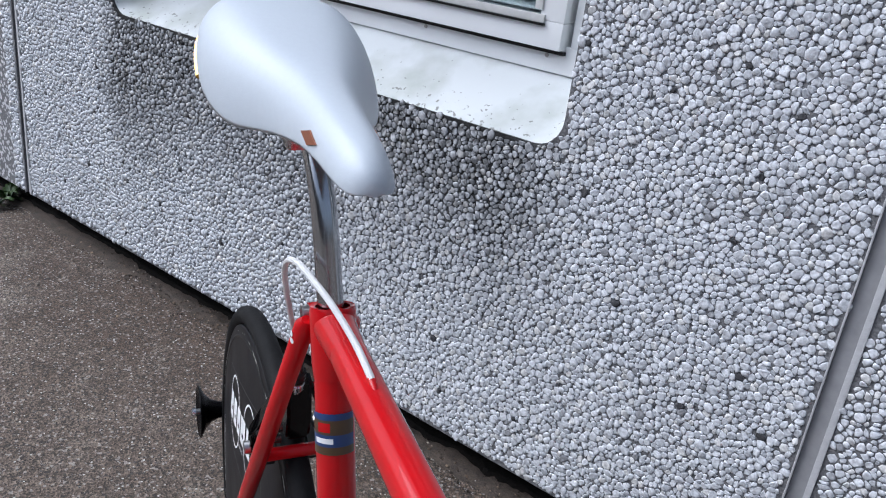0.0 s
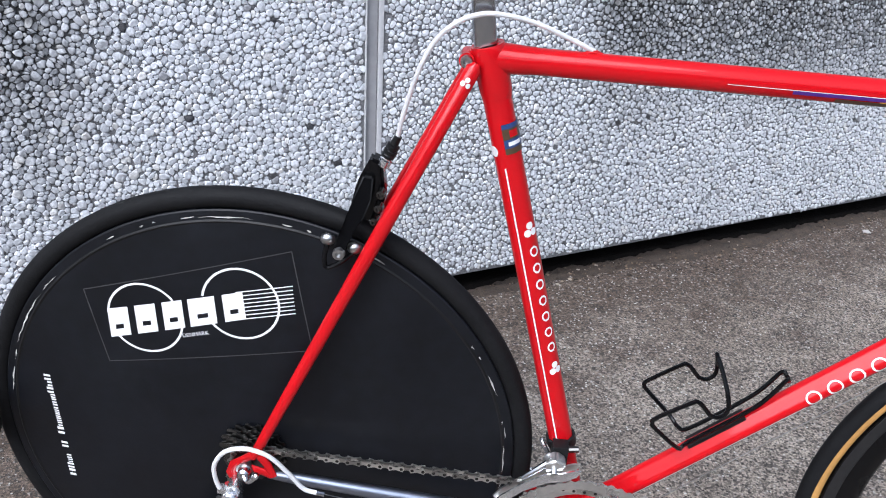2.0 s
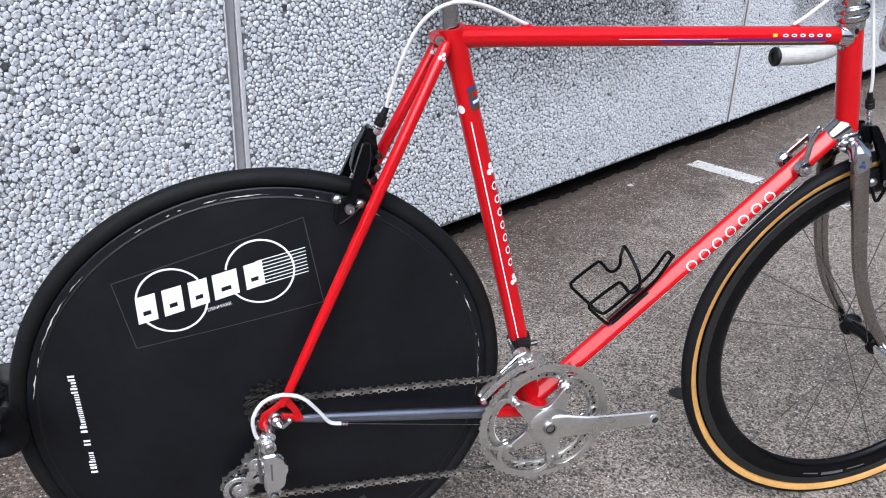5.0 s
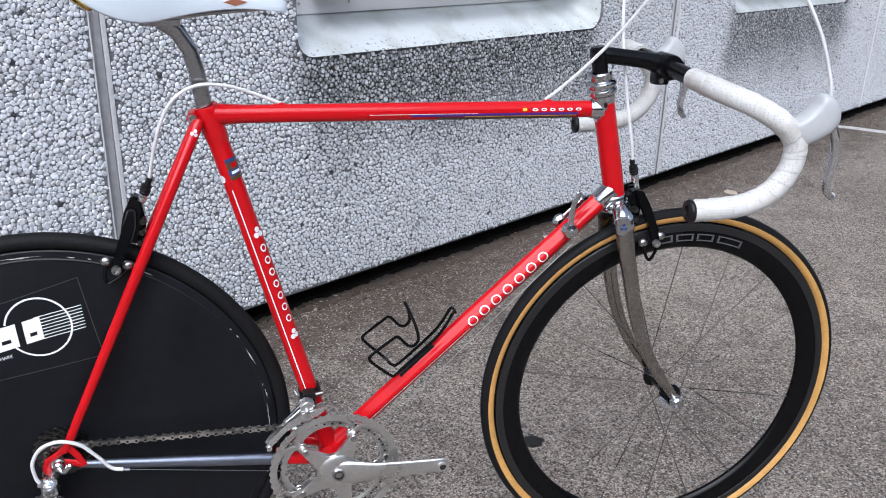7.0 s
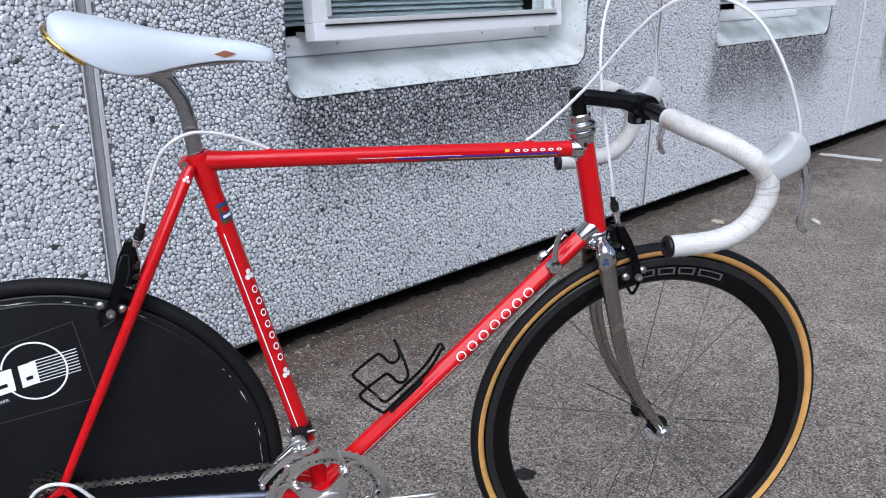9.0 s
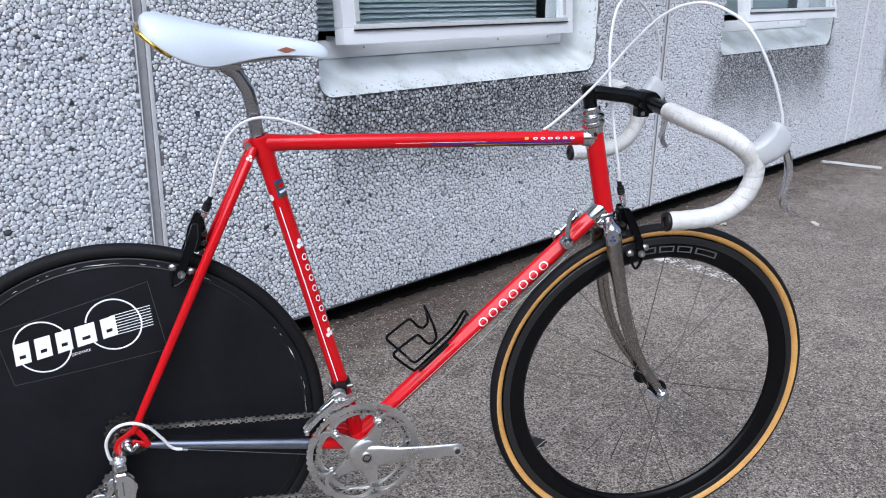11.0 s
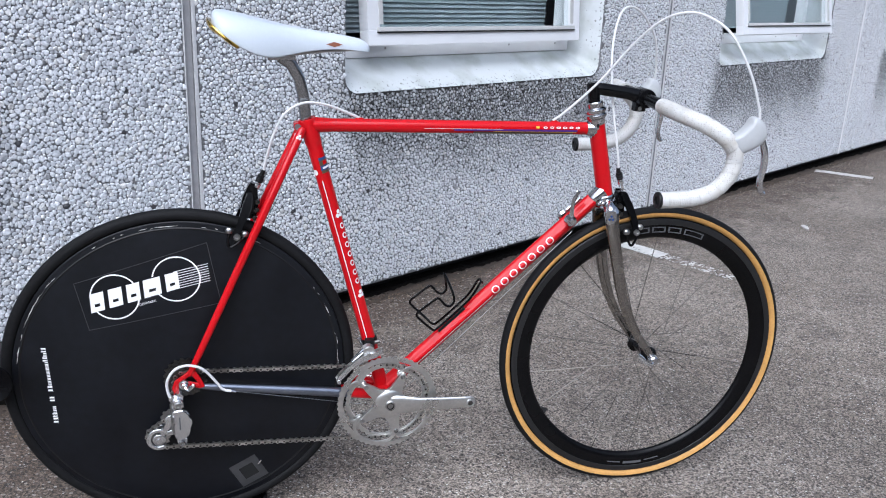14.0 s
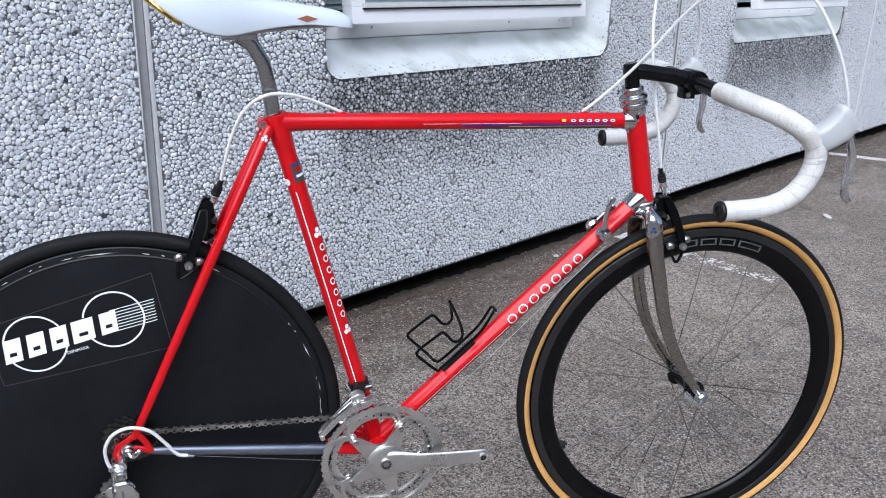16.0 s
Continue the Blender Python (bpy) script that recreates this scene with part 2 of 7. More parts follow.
def mortar_material():
    """The grey cement bed between the pebbles; past the built pebbles it carries its own small stones."""
    m, n, l, b = nodes_of("cement_bed")
    s, tc, wob, math_node, ramp = stain_factor(n, l)
    fine = n.new("ShaderNodeTexNoise")
    fine.inputs["Scale"].default_value, fine.inputs["Detail"].default_value = 220, 5
    l.new(tc.outputs["Object"], fine.inputs["Vector"])
    mix = n.new("ShaderNodeMix")
    mix.data_type = "RGBA"
    mix.inputs["A"].default_value, mix.inputs["B"].default_value = (0.105, 0.105, 0.110, 1), (0.205, 0.205, 0.212, 1)
    l.new(ramp(fine.outputs["Fac"], 0.3, 0.7), mix.inputs["Factor"])
    v = n.new("ShaderNodeTexVoronoi")
    v.inputs["Scale"].default_value = 80
    l.new(tc.outputs["Object"], v.inputs["Vector"])
    stone = n.new("ShaderNodeMix")
    stone.data_type = "RGBA"
    stone.inputs["B"].default_value = (0.58, 0.58, 0.60, 1)
    l.new(mix.outputs["Result"], stone.inputs["A"])
    sep = n.new("ShaderNodeSeparateXYZ")
    l.new(tc.outputs["Object"], sep.inputs[0])
    far = math_node("ADD", ramp(sep.outputs["X"], 6.57, 6.62), ramp(sep.outputs["X"], -2.55, -2.5, 1.0, 0.0))
    far = math_node("MAXIMUM", far, ramp(sep.outputs["Z"], 1.25, 1.27))
    l.new(math_node("MULTIPLY", far, ramp(v.outputs["Distance"], 0.35, 0.55, 1.0, 0.0)), stone.inputs["Factor"])
    dirt_shade = n.new("ShaderNodeMix")
    dirt_shade.data_type, dirt_shade.blend_type = "RGBA", "MULTIPLY"
    dirt_shade.inputs["B"].default_value = (0.09, 0.09, 0.088, 1)
    l.new(stone.outputs["Result"], dirt_shade.inputs["A"])
    l.new(s, dirt_shade.inputs["Factor"])
    l.new(dirt_shade.outputs["Result"], b.inputs["Base Color"])
    b.inputs["Roughness"].default_value = 0.9
    bp = n.new("ShaderNodeBump")
    bp.inputs["Strength"].default_value, bp.inputs["Distance"].default_value = 0.6, 0.004
    l.new(fine.outputs["Fac"], bp.inputs["Height"])
    l.new(bp.outputs["Normal"], b.inputs["Normal"])
    return m


def asphalt_material():
    m, n, l, b = nodes_of("old_asphalt")
    tc = n.new("ShaderNodeTexCoord")

    def noise_node(scale, detail=4, rough=0.5):
        t = n.new("ShaderNodeTexNoise")
        t.inputs["Scale"].default_value, t.inputs["Detail"].default_value, t.inputs["Roughness"].default_value = scale, detail, rough
        l.new(tc.outputs["Object"], t.inputs["Vector"])
        return t.outputs["Fac"]

    def ramp(v, a, b2, c=0.0, d=1.0):
        q = n.new("ShaderNodeMapRange")
        l.new(v, q.inputs["Value"])
        for k, val in zip(("From Min", "From Max", "To Min", "To Max"), (a, b2, c, d)):
            q.inputs[k].default_value = val
        return q.outputs["Result"]

    def mixc(fac, a, b2, mode="MIX"):
        q = n.new("ShaderNodeMix")
        q.data_type, q.blend_type = "RGBA", mode
        if isinstance(fac, float):
            q.inputs["Factor"].default_value = fac
        else:
            l.new(fac, q.inputs["Factor"])
        for k, v in (("A", a), ("B", b2)):
            if isinstance(v, tuple):
                q.inputs[k].default_value = (*v, 1)
            else:
                l.new(v, q.inputs[k])
        return q.outputs["Result"]

    broad, mid = noise_node(1.3, 5), noise_node(7.0, 5, 0.6)
    base = mixc(ramp(broad, 0.38, 0.62), (0.184, 0.157, 0.132), (0.255, 0.225, 0.195))
    base = mixc(ramp(noise_node(3.4, 6, 0.62), 0.53, 0.66, 0.0, 0.70), base, (0.125, 0.108, 0.094))
    base = mixc(ramp(mid, 0.52, 0.68, 0.0, 0.60), base, (0.135, 0.112, 0.096))
    base = mixc(ramp(noise_node(5.2, 6, 0.66), 0.56, 0.72, 0.0, 0.40), base, (0.34, 0.308, 0.272))
    # old dirt washed out from the foot of the wall, with a ragged edge of its own
    sp = n.new("ShaderNodeSeparateXYZ")
    l.new(tc.outputs["Object"], sp.inputs[0])
    off = n.new("ShaderNodeMath")
    off.operation = "MULTIPLY_ADD"
    l.new(sp.outputs["X"], off.inputs[0])
    off.inputs[1].default_value = -0.5873
    l.new(sp.outputs["Y"], off.inputs[2])
    wav = n.new("ShaderNodeMath")
    wav.operation = "MULTIPLY_ADD"
    l.new(mid, wav.inputs[0])
    wav.inputs[1].default_value = 0.9
    l.new(off.outputs[0], wav.inputs[2])
    base = mixc(ramp(wav.outputs[0], 0.78, 1.12, 0.0, 0.85), base, (0.074, 0.052, 0.038))
    # a broad damp brown patch towards the rear of the stand
    away, patch = n.new("ShaderNodeVectorMath"), n.new("ShaderNodeMath")
    away.operation = "DISTANCE"
    l.new(tc.outputs["Object"], away.inputs[0])
    away.inputs[1].default_value = (-0.9, 0.2, 0.0)
    patch.operation = "MULTIPLY_ADD"
    l.new(broad, patch.inputs[0])
    patch.inputs[1].default_value = 1.3
    l.new(away.outputs["Value"], patch.inputs[2])
    base = mixc(ramp(patch.outputs[0], 1.35, 1.95, 0.72, 0.0), base, (0.080, 0.057, 0.042))
    # a pale dusty patch under the cranks
    near_by, dusty = n.new("ShaderNodeVectorMath"), n.new("ShaderNodeMath")
    near_by.operation, dusty.operation = "DISTANCE", "MULTIPLY_ADD"
    l.new(tc.outputs["Object"], near_by.inputs[0])
    near_by.inputs[1].default_value = (0.62, 0.22, 0.0)
    l.new(mid, dusty.inputs[0])
    dusty.inputs[1].default_value = 0.8
    l.new(near_by.outputs["Value"], dusty.inputs[2])
    base = mixc(ramp(dusty.outputs[0], 0.45, 1.0, 0.38, 0.0), base, (0.31, 0.278, 0.244))
    # darker stains with ragged edges, and one broad darker patch beside them
    for (sx, sy), reach, tone, much in (((1.31, 0.34), 0.20, (0.095, 0.083, 0.073), 0.55), ((1.09, 0.24), 0.14, (0.095, 0.083, 0.073), 0.40), ((1.42, 0.62), 0.16, (0.11, 0.097, 0.084), 0.40), ((1.75, -0.15), 0.85, (0.135, 0.119, 0.104), 0.60)):
        dist, edge_of = n.new("ShaderNodeVectorMath"), n.new("ShaderNodeMath")
        dist.operation, edge_of.operation = "DISTANCE", "MULTIPLY_ADD"
        l.new(tc.outputs["Object"], dist.inputs[0])
        dist.inputs[1].default_value = (sx, sy, 0.0)
        l.new(mid, edge_of.inputs[0])
        edge_of.inputs[1].default_value = 1.6 * reach
        l.new(dist.outputs["Value"], edge_of.inputs[2])
        base = mixc(ramp(edge_of.outputs[0], 0.9 * reach, 1.75 * reach, much, 0.0), base, tone)
    crust = noise_node(19.0, 6, 0.65)
    base = mixc(ramp(crust, 0.52, 0.62, 0.0, 0.38), base, (0.20, 0.172, 0.148))
    base = mixc(ramp(crust, 0.46, 0.38, 0.0, 0.40), base, (0.070, 0.058, 0.049))
    # small aggregate: every grain its own tone, dark binder between the grains
    def grains(scale):
        q = n.new("ShaderNodeTexVoronoi")
        q.inputs["Scale"].default_value = scale
        l.new(tc.outputs["Object"], q.inputs["Vector"])
        c = n.new("ShaderNodeSeparateColor")
        l.new(q.outputs["Color"], c.inputs[0])
        return q, c
    v, sepc = grains(300)
    squared = n.new("ShaderNodeMath")
    squared.operation = "POWER"
    l.new(sepc.outputs[0], squared.inputs[0])
    squared.inputs[1].default_value = 1.25
    grain = mixc(squared.outputs[0], (0.40, 0.39, 0.38), (1.95, 1.90, 1.85))
    base = mixc(1.0, base, grain, "MULTIPLY")
    base = mixc(ramp(v.outputs["Distance"], 0.60, 0.82, 0.0, 0.60), base, (0.034, 0.029, 0.025))
    v3, s3 = grains(185)
    base = mixc(ramp(s3.outputs[0], 0.91, 0.95, 0.0, 0.50), base, (0.44, 0.41, 0.38))
    base = mixc(ramp(s3.outputs[1], 0.86, 0.90, 0.0, 0.80), base, (0.032, 0.028, 0.026))
    # pale chips of stone and dark pores
    v2 = n.new("ShaderNodeTexVoronoi")
    v2.inputs["Scale"].default_value = 140
    l.new(tc.outputs["Object"], v2.inputs["Vector"])
    s2 = n.new("ShaderNodeSeparateColor")
    l.new(v2.outputs["Color"], s2.inputs[0])
    near = ramp(v2.outputs["Distance"], 0.24, 0.36, 1.0, 0.0)
    some = ramp(s2.outputs[1], 0.84, 0.88)
    chip = n.new("ShaderNodeMath")
    chip.operation = "MULTIPLY"
    l.new(near, chip.inputs[0])
    l.new(some, chip.inputs[1])
    base = mixc(chip.outputs[0], base, (0.58, 0.565, 0.54))
    some2 = ramp(s2.outputs[2], 0.72, 0.78)
    pore = n.new("ShaderNodeMath")
    pore.operation = "MULTIPLY"
    l.new(near, pore.inputs[0])
    l.new(some2, pore.inputs[1])
    base = mixc(pore.outputs[0], base, (0.026, 0.022, 0.019))
    l.new(base, b.inputs["Base Color"])
    b.inputs["Roughness"].default_value = 0.88
    h = n.new("ShaderNodeMath")
    h.operation = "ADD"
    l.new(v.outputs["Distance"], h.inputs[0])
    l.new(mid, h.inputs[1])
    bp = n.new("ShaderNodeBump")
    bp.inputs["Strength"].default_value, bp.inputs["Distance"].default_value = 0.7, 0.003
    l.new(h.outputs[0], bp.inputs["Height"])
    l.new(bp.outputs["Normal"], b.inputs["Normal"])
    return m


def white_paint(name, dirt_scale, amount, clean, soiled, flaking=0.9):
    """Old white gloss paint with grey bloom and small flaked spots."""
    m, n, l, b = nodes_of(name)
    tc = n.new("ShaderNodeTexCoord")
    a, c = n.new("ShaderNodeTexNoise"), n.new("ShaderNodeTexNoise")
    a.inputs["Scale"].default_value, a.inputs["Detail"].default_value = dirt_scale, 6
    c.inputs["Scale"].default_value, c.inputs["Detail"].default_value = 55, 3
    for t in (a, c):
        l.new(tc.outputs["Object"], t.inputs["Vector"])
    r1, r2 = n.new("ShaderNodeMapRange"), n.new("ShaderNodeMapRange")
    r1.inputs["From Min"].default_value, r1.inputs["From Max"].default_value, r1.inputs["To Max"].default_value = 0.44, 0.70, amount
    r2.inputs["From Min"].default_value, r2.inputs["From Max"].default_value = 0.72, 0.76
    l.new(a.outputs["Fac"], r1.inputs["Value"])
    l.new(c.outputs["Fac"], r2.inputs["Value"])
    m1, m2 = n.new("ShaderNodeMix"), n.new("ShaderNodeMix")
    m1.data_type = m2.data_type = "RGBA"
    m1.inputs["A"].default_value, m1.inputs["B"].default_value = (*clean, 1), (*soiled, 1)
    m2.inputs["B"].default_value = (0.16, 0.16, 0.15, 1)
    l.new(r1.outputs["Result"], m1.inputs["Factor"])
    l.new(m1.outputs["Result"], m2.inputs["A"])
    spots = n.new("ShaderNodeMath")
    spots.operation = "MULTIPLY"
    l.new(r2.outputs["Result"], spots.inputs[0])
    l.new(r1.outputs["Result"], spots.inputs[1])
    # flaked spots along the outer edge
    sp, flake = n.new("ShaderNodeSeparateXYZ"), n.new("ShaderNodeTexNoise")
    l.new(tc.outputs["Object"], sp.inputs[0])
    flake.inputs["Scale"].default_value, flake.inputs["Detail"].default_value = 95, 4
    l.new(tc.outputs["Object"], flake.inputs["Vector"])
    edge, hit, both, most = n.new("ShaderNodeMapRange"), n.new("ShaderNodeMapRange"), n.new("ShaderNodeMath"), n.new("ShaderNodeMath")
    edge.inputs["From Min"].default_value, edge.inputs["From Max"].default_value, edge.inputs["To Min"].default_value, edge.inputs["To Max"].default_value = 0.0, 0.11, 0.10, -0.06
    l.new(sp.outputs["Y"], edge.inputs["Value"])
    both.operation, most.operation = "ADD", "MAXIMUM"
    l.new(flake.outputs["Fac"], both.inputs[0])
    l.new(edge.outputs["Result"], both.inputs[1])
    hit.inputs["From Min"].default_value, hit.inputs["From Max"].default_value, hit.inputs["To Max"].default_value = 0.685, 0.715, flaking
    l.new(both.outputs[0], hit.inputs["Value"])
    l.new(spots.outputs[0], most.inputs[0])
    l.new(hit.outputs["Result"], most.inputs[1])
    l.new(most.outputs[0], m2.inputs["Factor"])
    l.new(m2.outputs["Result"], b.inputs["Base Color"])
    b.inputs["Roughness"].default_value = 0.45
    bp = n.new("ShaderNodeBump")
    bp.inputs["Strength"].default_value, bp.inputs["Distance"].default_value = 0.15, 0.002
    l.new(a.outputs["Fac"], bp.inputs["Height"])
    l.new(bp.outputs["Normal"], b.inputs["Normal"])
    return m


WHITE_SEAL = surface("white_joint_filler", (0.68, 0.68, 0.69), 0.7, vary=0.12, grain=60, bump=0.1)
PALE_SEAL = surface("pale_joint_sealant", (0.40, 0.40, 0.41), 0.6, vary=0.15, grain=60, bump=0.1)
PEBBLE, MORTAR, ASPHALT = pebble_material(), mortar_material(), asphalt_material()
SILL_PAINT = white_paint("weathered_sill_paint", 8.0, 0.95, (0.55, 0.575, 0.585), (0.36, 0.385, 0.36))
FRAME_PAINT = white_paint("white_window_paint", 5.0, 0.25, (0.74, 0.75, 0.77), (0.56, 0.56, 0.55), 0.0)
SEALANT = surface("grey_joint_sealant", (0.31, 0.31, 0.32), 0.6, vary=0.15, grain=60, bump=0.1)
ARRIS = surface("pale_cement_edge", (0.52, 0.52, 0.53), 0.8, vary=0.15, grain=90, bump=0.3)
# near-black base puts the recess's shade into the plinth; the tar blob shares it
PLINTH = surface("near_black_concrete", (0.008, 0.0076, 0.007), 0.9, vary=0.4, grain=30, bump=0.4, bump_scale=80)
ROOM = surface("dim_room_wall", (0.16, 0.16, 0.16), 0.8, vary=0.1)
SLAT = surface("grey_green_slat", (0.30, 0.35, 0.37), 0.45, vary=0.1)
BEAD = surface("aged_glazing_bead", (0.50, 0.50, 0.49), 0.55, vary=0.15)
LINE_PAINT = surface("worn_road_paint", (0.52, 0.51, 0.49), 0.8, vary=0.25, grain=45, blotch=9, bump=0.4, bump_scale=150)
SOIL = surface("brown_dirt", (0.058, 0.044, 0.034), 0.95, vary=0.75, grain=320, blotch=40, bump=1.0, bump_scale=200)
# black base colour paints the shade of the gap under the panels
GAP_SHADE = surface("gap_shade_earth", (0.0075, 0.0065, 0.0058), 0.95, vary=0.7, grain=220, blotch=30, bump=1.0, bump_scale=160, spec=0.1)
LEAF = surface("weed_leaf", (0.045, 0.085, 0.022), 0.55, vary=0.3)
DRY = surface("dry_chip", (0.40, 0.34, 0.26), 0.8, vary=0.25)
CONCRETE = surface("pale_concrete_chip", (0.48, 0.47, 0.45), 0.85, vary=0.2, grain=50, bump=0.4)

GLASS = bpy.data.materials.new("window_glass")
GLASS.use_nodes = True
gb = GLASS.node_tree.nodes["Principled BSDF"]
gb.inputs["Base Color"].default_value = (0.9, 0.95, 0.95, 1)
gb.inputs["Transmission Weight"].default_value = 1.0
gb.inputs["Roughness"].default_value = 0.0
gb.inputs["IOR"].default_value = 1.45


# ---- building helpers ----
def smooth(pts, n=8):
    """Catmull-Rom through the points."""
    p = [Vector(q) for q in pts]
    p = [2 * p[0] - p[1]] + p + [2 * p[-1] - p[-2]]
    out = []
    for i in range(1, len(p) - 2):
        for k in range(n):
            t = k / n
            out.append(0.5 * ((2 * p[i]) + (p[i + 1] - p[i - 1]) * t + (2 * p[i - 1] - 5 * p[i] + 4 * p[i + 1] - p[i + 2]) * t * t
                              + (3 * p[i] - p[i - 1] - 3 * p[i + 1] + p[i + 2]) * t ** 3))
    return out + [p[-2]]


def sweep(bm, pts, rad, seg=12, flat=1.0, side=(0, 1, 0), lobes=0.0, closed=False):
    """A tube along points; rad is one radius or one a point; flat squeezes it across side; lobes crimps it fourfold."""
    p = [Vector(q) for q in pts]
    rads = rad if hasattr(rad, "__len__") else [rad] * len(p)
    rings, sv = [], Vector(side)
    for i, q in enumerate(p):
        d = ((p[(i + 1) % len(p)] - p[i - 1]) if closed else (p[min(i + 1, len(p) - 1)] - p[max(i - 1, 0)])).normalized()
        a = sv - d * sv.dot(d)
        if a.length < 1e-4:
            a = d.orthogonal()
        a.normalize()
        c = d.cross(a)
        ring = []
        for k in range(seg):
            th = 2 * math.pi * k / seg
            r = rads[i] * (1 - lobes * (0.5 + 0.5 * math.cos(4 * th)))
            ring.append(bm.verts.new(q + a * (r * flat * math.cos(th)) + c * (r * math.sin(th))))
        rings.append(ring)
    pairs = list(zip(rings, rings[1:])) + ([(rings[-1], rings[0])] if closed else [])
    for r0, r1 in pairs:
        for k in range(seg):
            bm.faces.new((r0[k], r0[(k + 1) % seg], r1[(k + 1) % seg], r1[k]))
    if not closed:
        bm.faces.new(rings[0][::-1])
        bm.faces.new(rings[-1])
    return rings


def rod(bm, a, b, r0, r1=None, seg=16):
    return sweep(bm, [a, b], [r0, r0 if r1 is None else r1], seg, side=(0.31, 0.9, 0.27))


def lathe(bm, prof, centre, axis=(0, 1, 0), seg=48, ref=(1, 0, 0), loop=False):
    """Turns a profile of (radius, height along axis) round the axis."""
    c, ax = Vector(centre), Vector(axis).normalized()
    e1 = (Vector(ref) - ax * ax.dot(Vector(ref))).normalized()
    e2 = ax.cross(e1)
    rings = []
    for r, h in prof:
        if r < 1e-6:
            rings.append([bm.verts.new(c + ax * h)])
        else:
            rings.append([bm.verts.new(c + ax * h + e1 * (r * math.cos(2 * math.pi * k / seg)) + e2 * (r * math.sin(2 * math.pi * k / seg))) for k in range(seg)])
    pairs = list(zip(rings, rings[1:])) + ([(rings[-1], rings[0])] if loop else [])
    for r0, r1 in pairs:
        for k in range(seg):
            j = (k + 1) % seg
            f = [r0[k % len(r0)], r0[j % len(r0)], r1[j % len(r1)], r1[k % len(r1)]]
            f = [v for i, v in enumerate(f) if v not in f[:i]]
            if len(f) > 2:
                bm.faces.new(f)


def prism(bm, outline, y0, y1):
    """A plate with an outline in x and z, from y0 to y1."""
    a = [bm.verts.new((x, y0, z)) for x, z in outline]
    b = [bm.verts.new((x, y1, z)) for x, z in outline]
    n = len(a)
    bm.faces.new(a)
    bm.faces.new(b[::-1])
    for i in range(n):
        bm.faces.new((a[(i + 1) % n], a[i], b[i], b[(i + 1) % n]))


def block(bm, lo, hi, bevel=0.0, m=None):
    vs = [bm.verts.new((x, y, z)) for x in (lo[0], hi[0]) for y in (lo[1], hi[1]) for z in (lo[2], hi[2])]
    fs = [bm.faces.new([vs[i] for i in q]) for q in ((0, 1, 3, 2), (4, 6, 7, 5), (0, 4, 5, 1), (2, 3, 7, 6), (0, 2, 6, 4), (1, 5, 7, 3))]
    if bevel:
        r = bmesh.ops.bevel(bm, geom=list({e for f in fs for e in f.edges}), offset=bevel, segments=2, affect="EDGES", profile=0.7)
        vs = list({v for f in r["faces"] for v in f.verts} | {v for v in vs if v.is_valid})
    if m is not None:
        for v in vs:
            v.co = m @ v.co


def ball(bm, c, r, squash=(1, 1, 1), seg=12):
    bmesh.ops.create_uvsphere(bm, u_segments=seg, v_segments=max(6, seg // 2), radius=r, matrix=Matrix.Translation(c) @ Matrix.Diagonal((*squash, 1)))


def part(name, bm, material, parent=None, label="", sharp=35, xf=None):
    """Links a bmesh as one mesh object, under a thing or under a part."""
    if xf is not None:
        bm.transform(xf)
    bmesh.ops.recalc_face_normals(bm, faces=bm.faces)
    me = bpy.data.meshes.new(name)
    bm.to_mesh(me)
    bm.free()
    me.materials.append(material)
    me.polygons.foreach_set("use_smooth", [True] * len(me.polygons))
    me.set_sharp_from_angle(angle=radians(sharp))
    ob = new(name, me)
    if parent is not None:
        ob.parent = parent
    return tagged(ob, label) if label else ob


def made(fn, *a, **k):
    bm = bmesh.new()
    fn(bm, *a, **k)
    return bm


# ---- ground ----
WALL_M = Matrix.Translation((0, 0.8254, 0)) @ Matrix.Rotation(WALL_TURN, 4, "Z")


def build_ground():
    bm = bmesh.new()
    steps = 120
    grid = {}
    for i in range(steps + 1):
        for j in range(steps + 1):
            x, y = -5 + 12 * i / steps, -5 + 12 * j / steps
            grid[i, j] = bm.verts.new((x, y, 0.004 * noise.noise(Vector((x * 1.1, y * 1.1, 0))) + 0.0015 * noise.noise(Vector((x * 6, y * 6, 3)))))
    for i in range(steps):
        for j in range(steps):
            bm.faces.new((grid[i, j], grid[i + 1, j], grid[i + 1, j + 1], grid[i, j + 1]))
    far = [bm.verts.new(q) for q in ((-900, -900, 0), (900, -900, 0), (900, 900, 0), (-900, 900, 0))]
    edges = [[grid[i, 0] for i in range(steps + 1)], [grid[steps, j] for j in range(steps + 1)],
             [grid[i, steps] for i in range(steps, -1, -1)], [grid[0, j] for j in range(steps, -1, -1)]]
    for k in range(4):
        run = edges[k]
        for a, b2 in zip(run[:-1], run[1:]):
            bm.faces.new((b2, a, far[k]))
        bm.faces.new((run[-1], far[k], far[(k + 1) % 4]))
    return tagged(part("ground", bm, ASPHALT), "weathered grey-brown asphalt yard with pale stone chips", "ground", kind="structure")


build_ground()


# ---- building ----
def rounded_opening(u0, u1, z0, z1, r, n=7):
    """The outline of an opening with rounded corners, anticlockwise from its lower left."""
    out = []
    for cx, cz, a0 in ((u0 + r, z0 + r, 180), (u1 - r, z0 + r, 270), (u1 - r, z1 - r, 0), (u0 + r, z1 - r, 90)):
        for k in range(n):
            a = radians(a0 + 90 * k / (n - 1))
            out.append((cx + r * math.cos(a), cz + r * math.sin(a)))
    return out


CORNER = 0.055


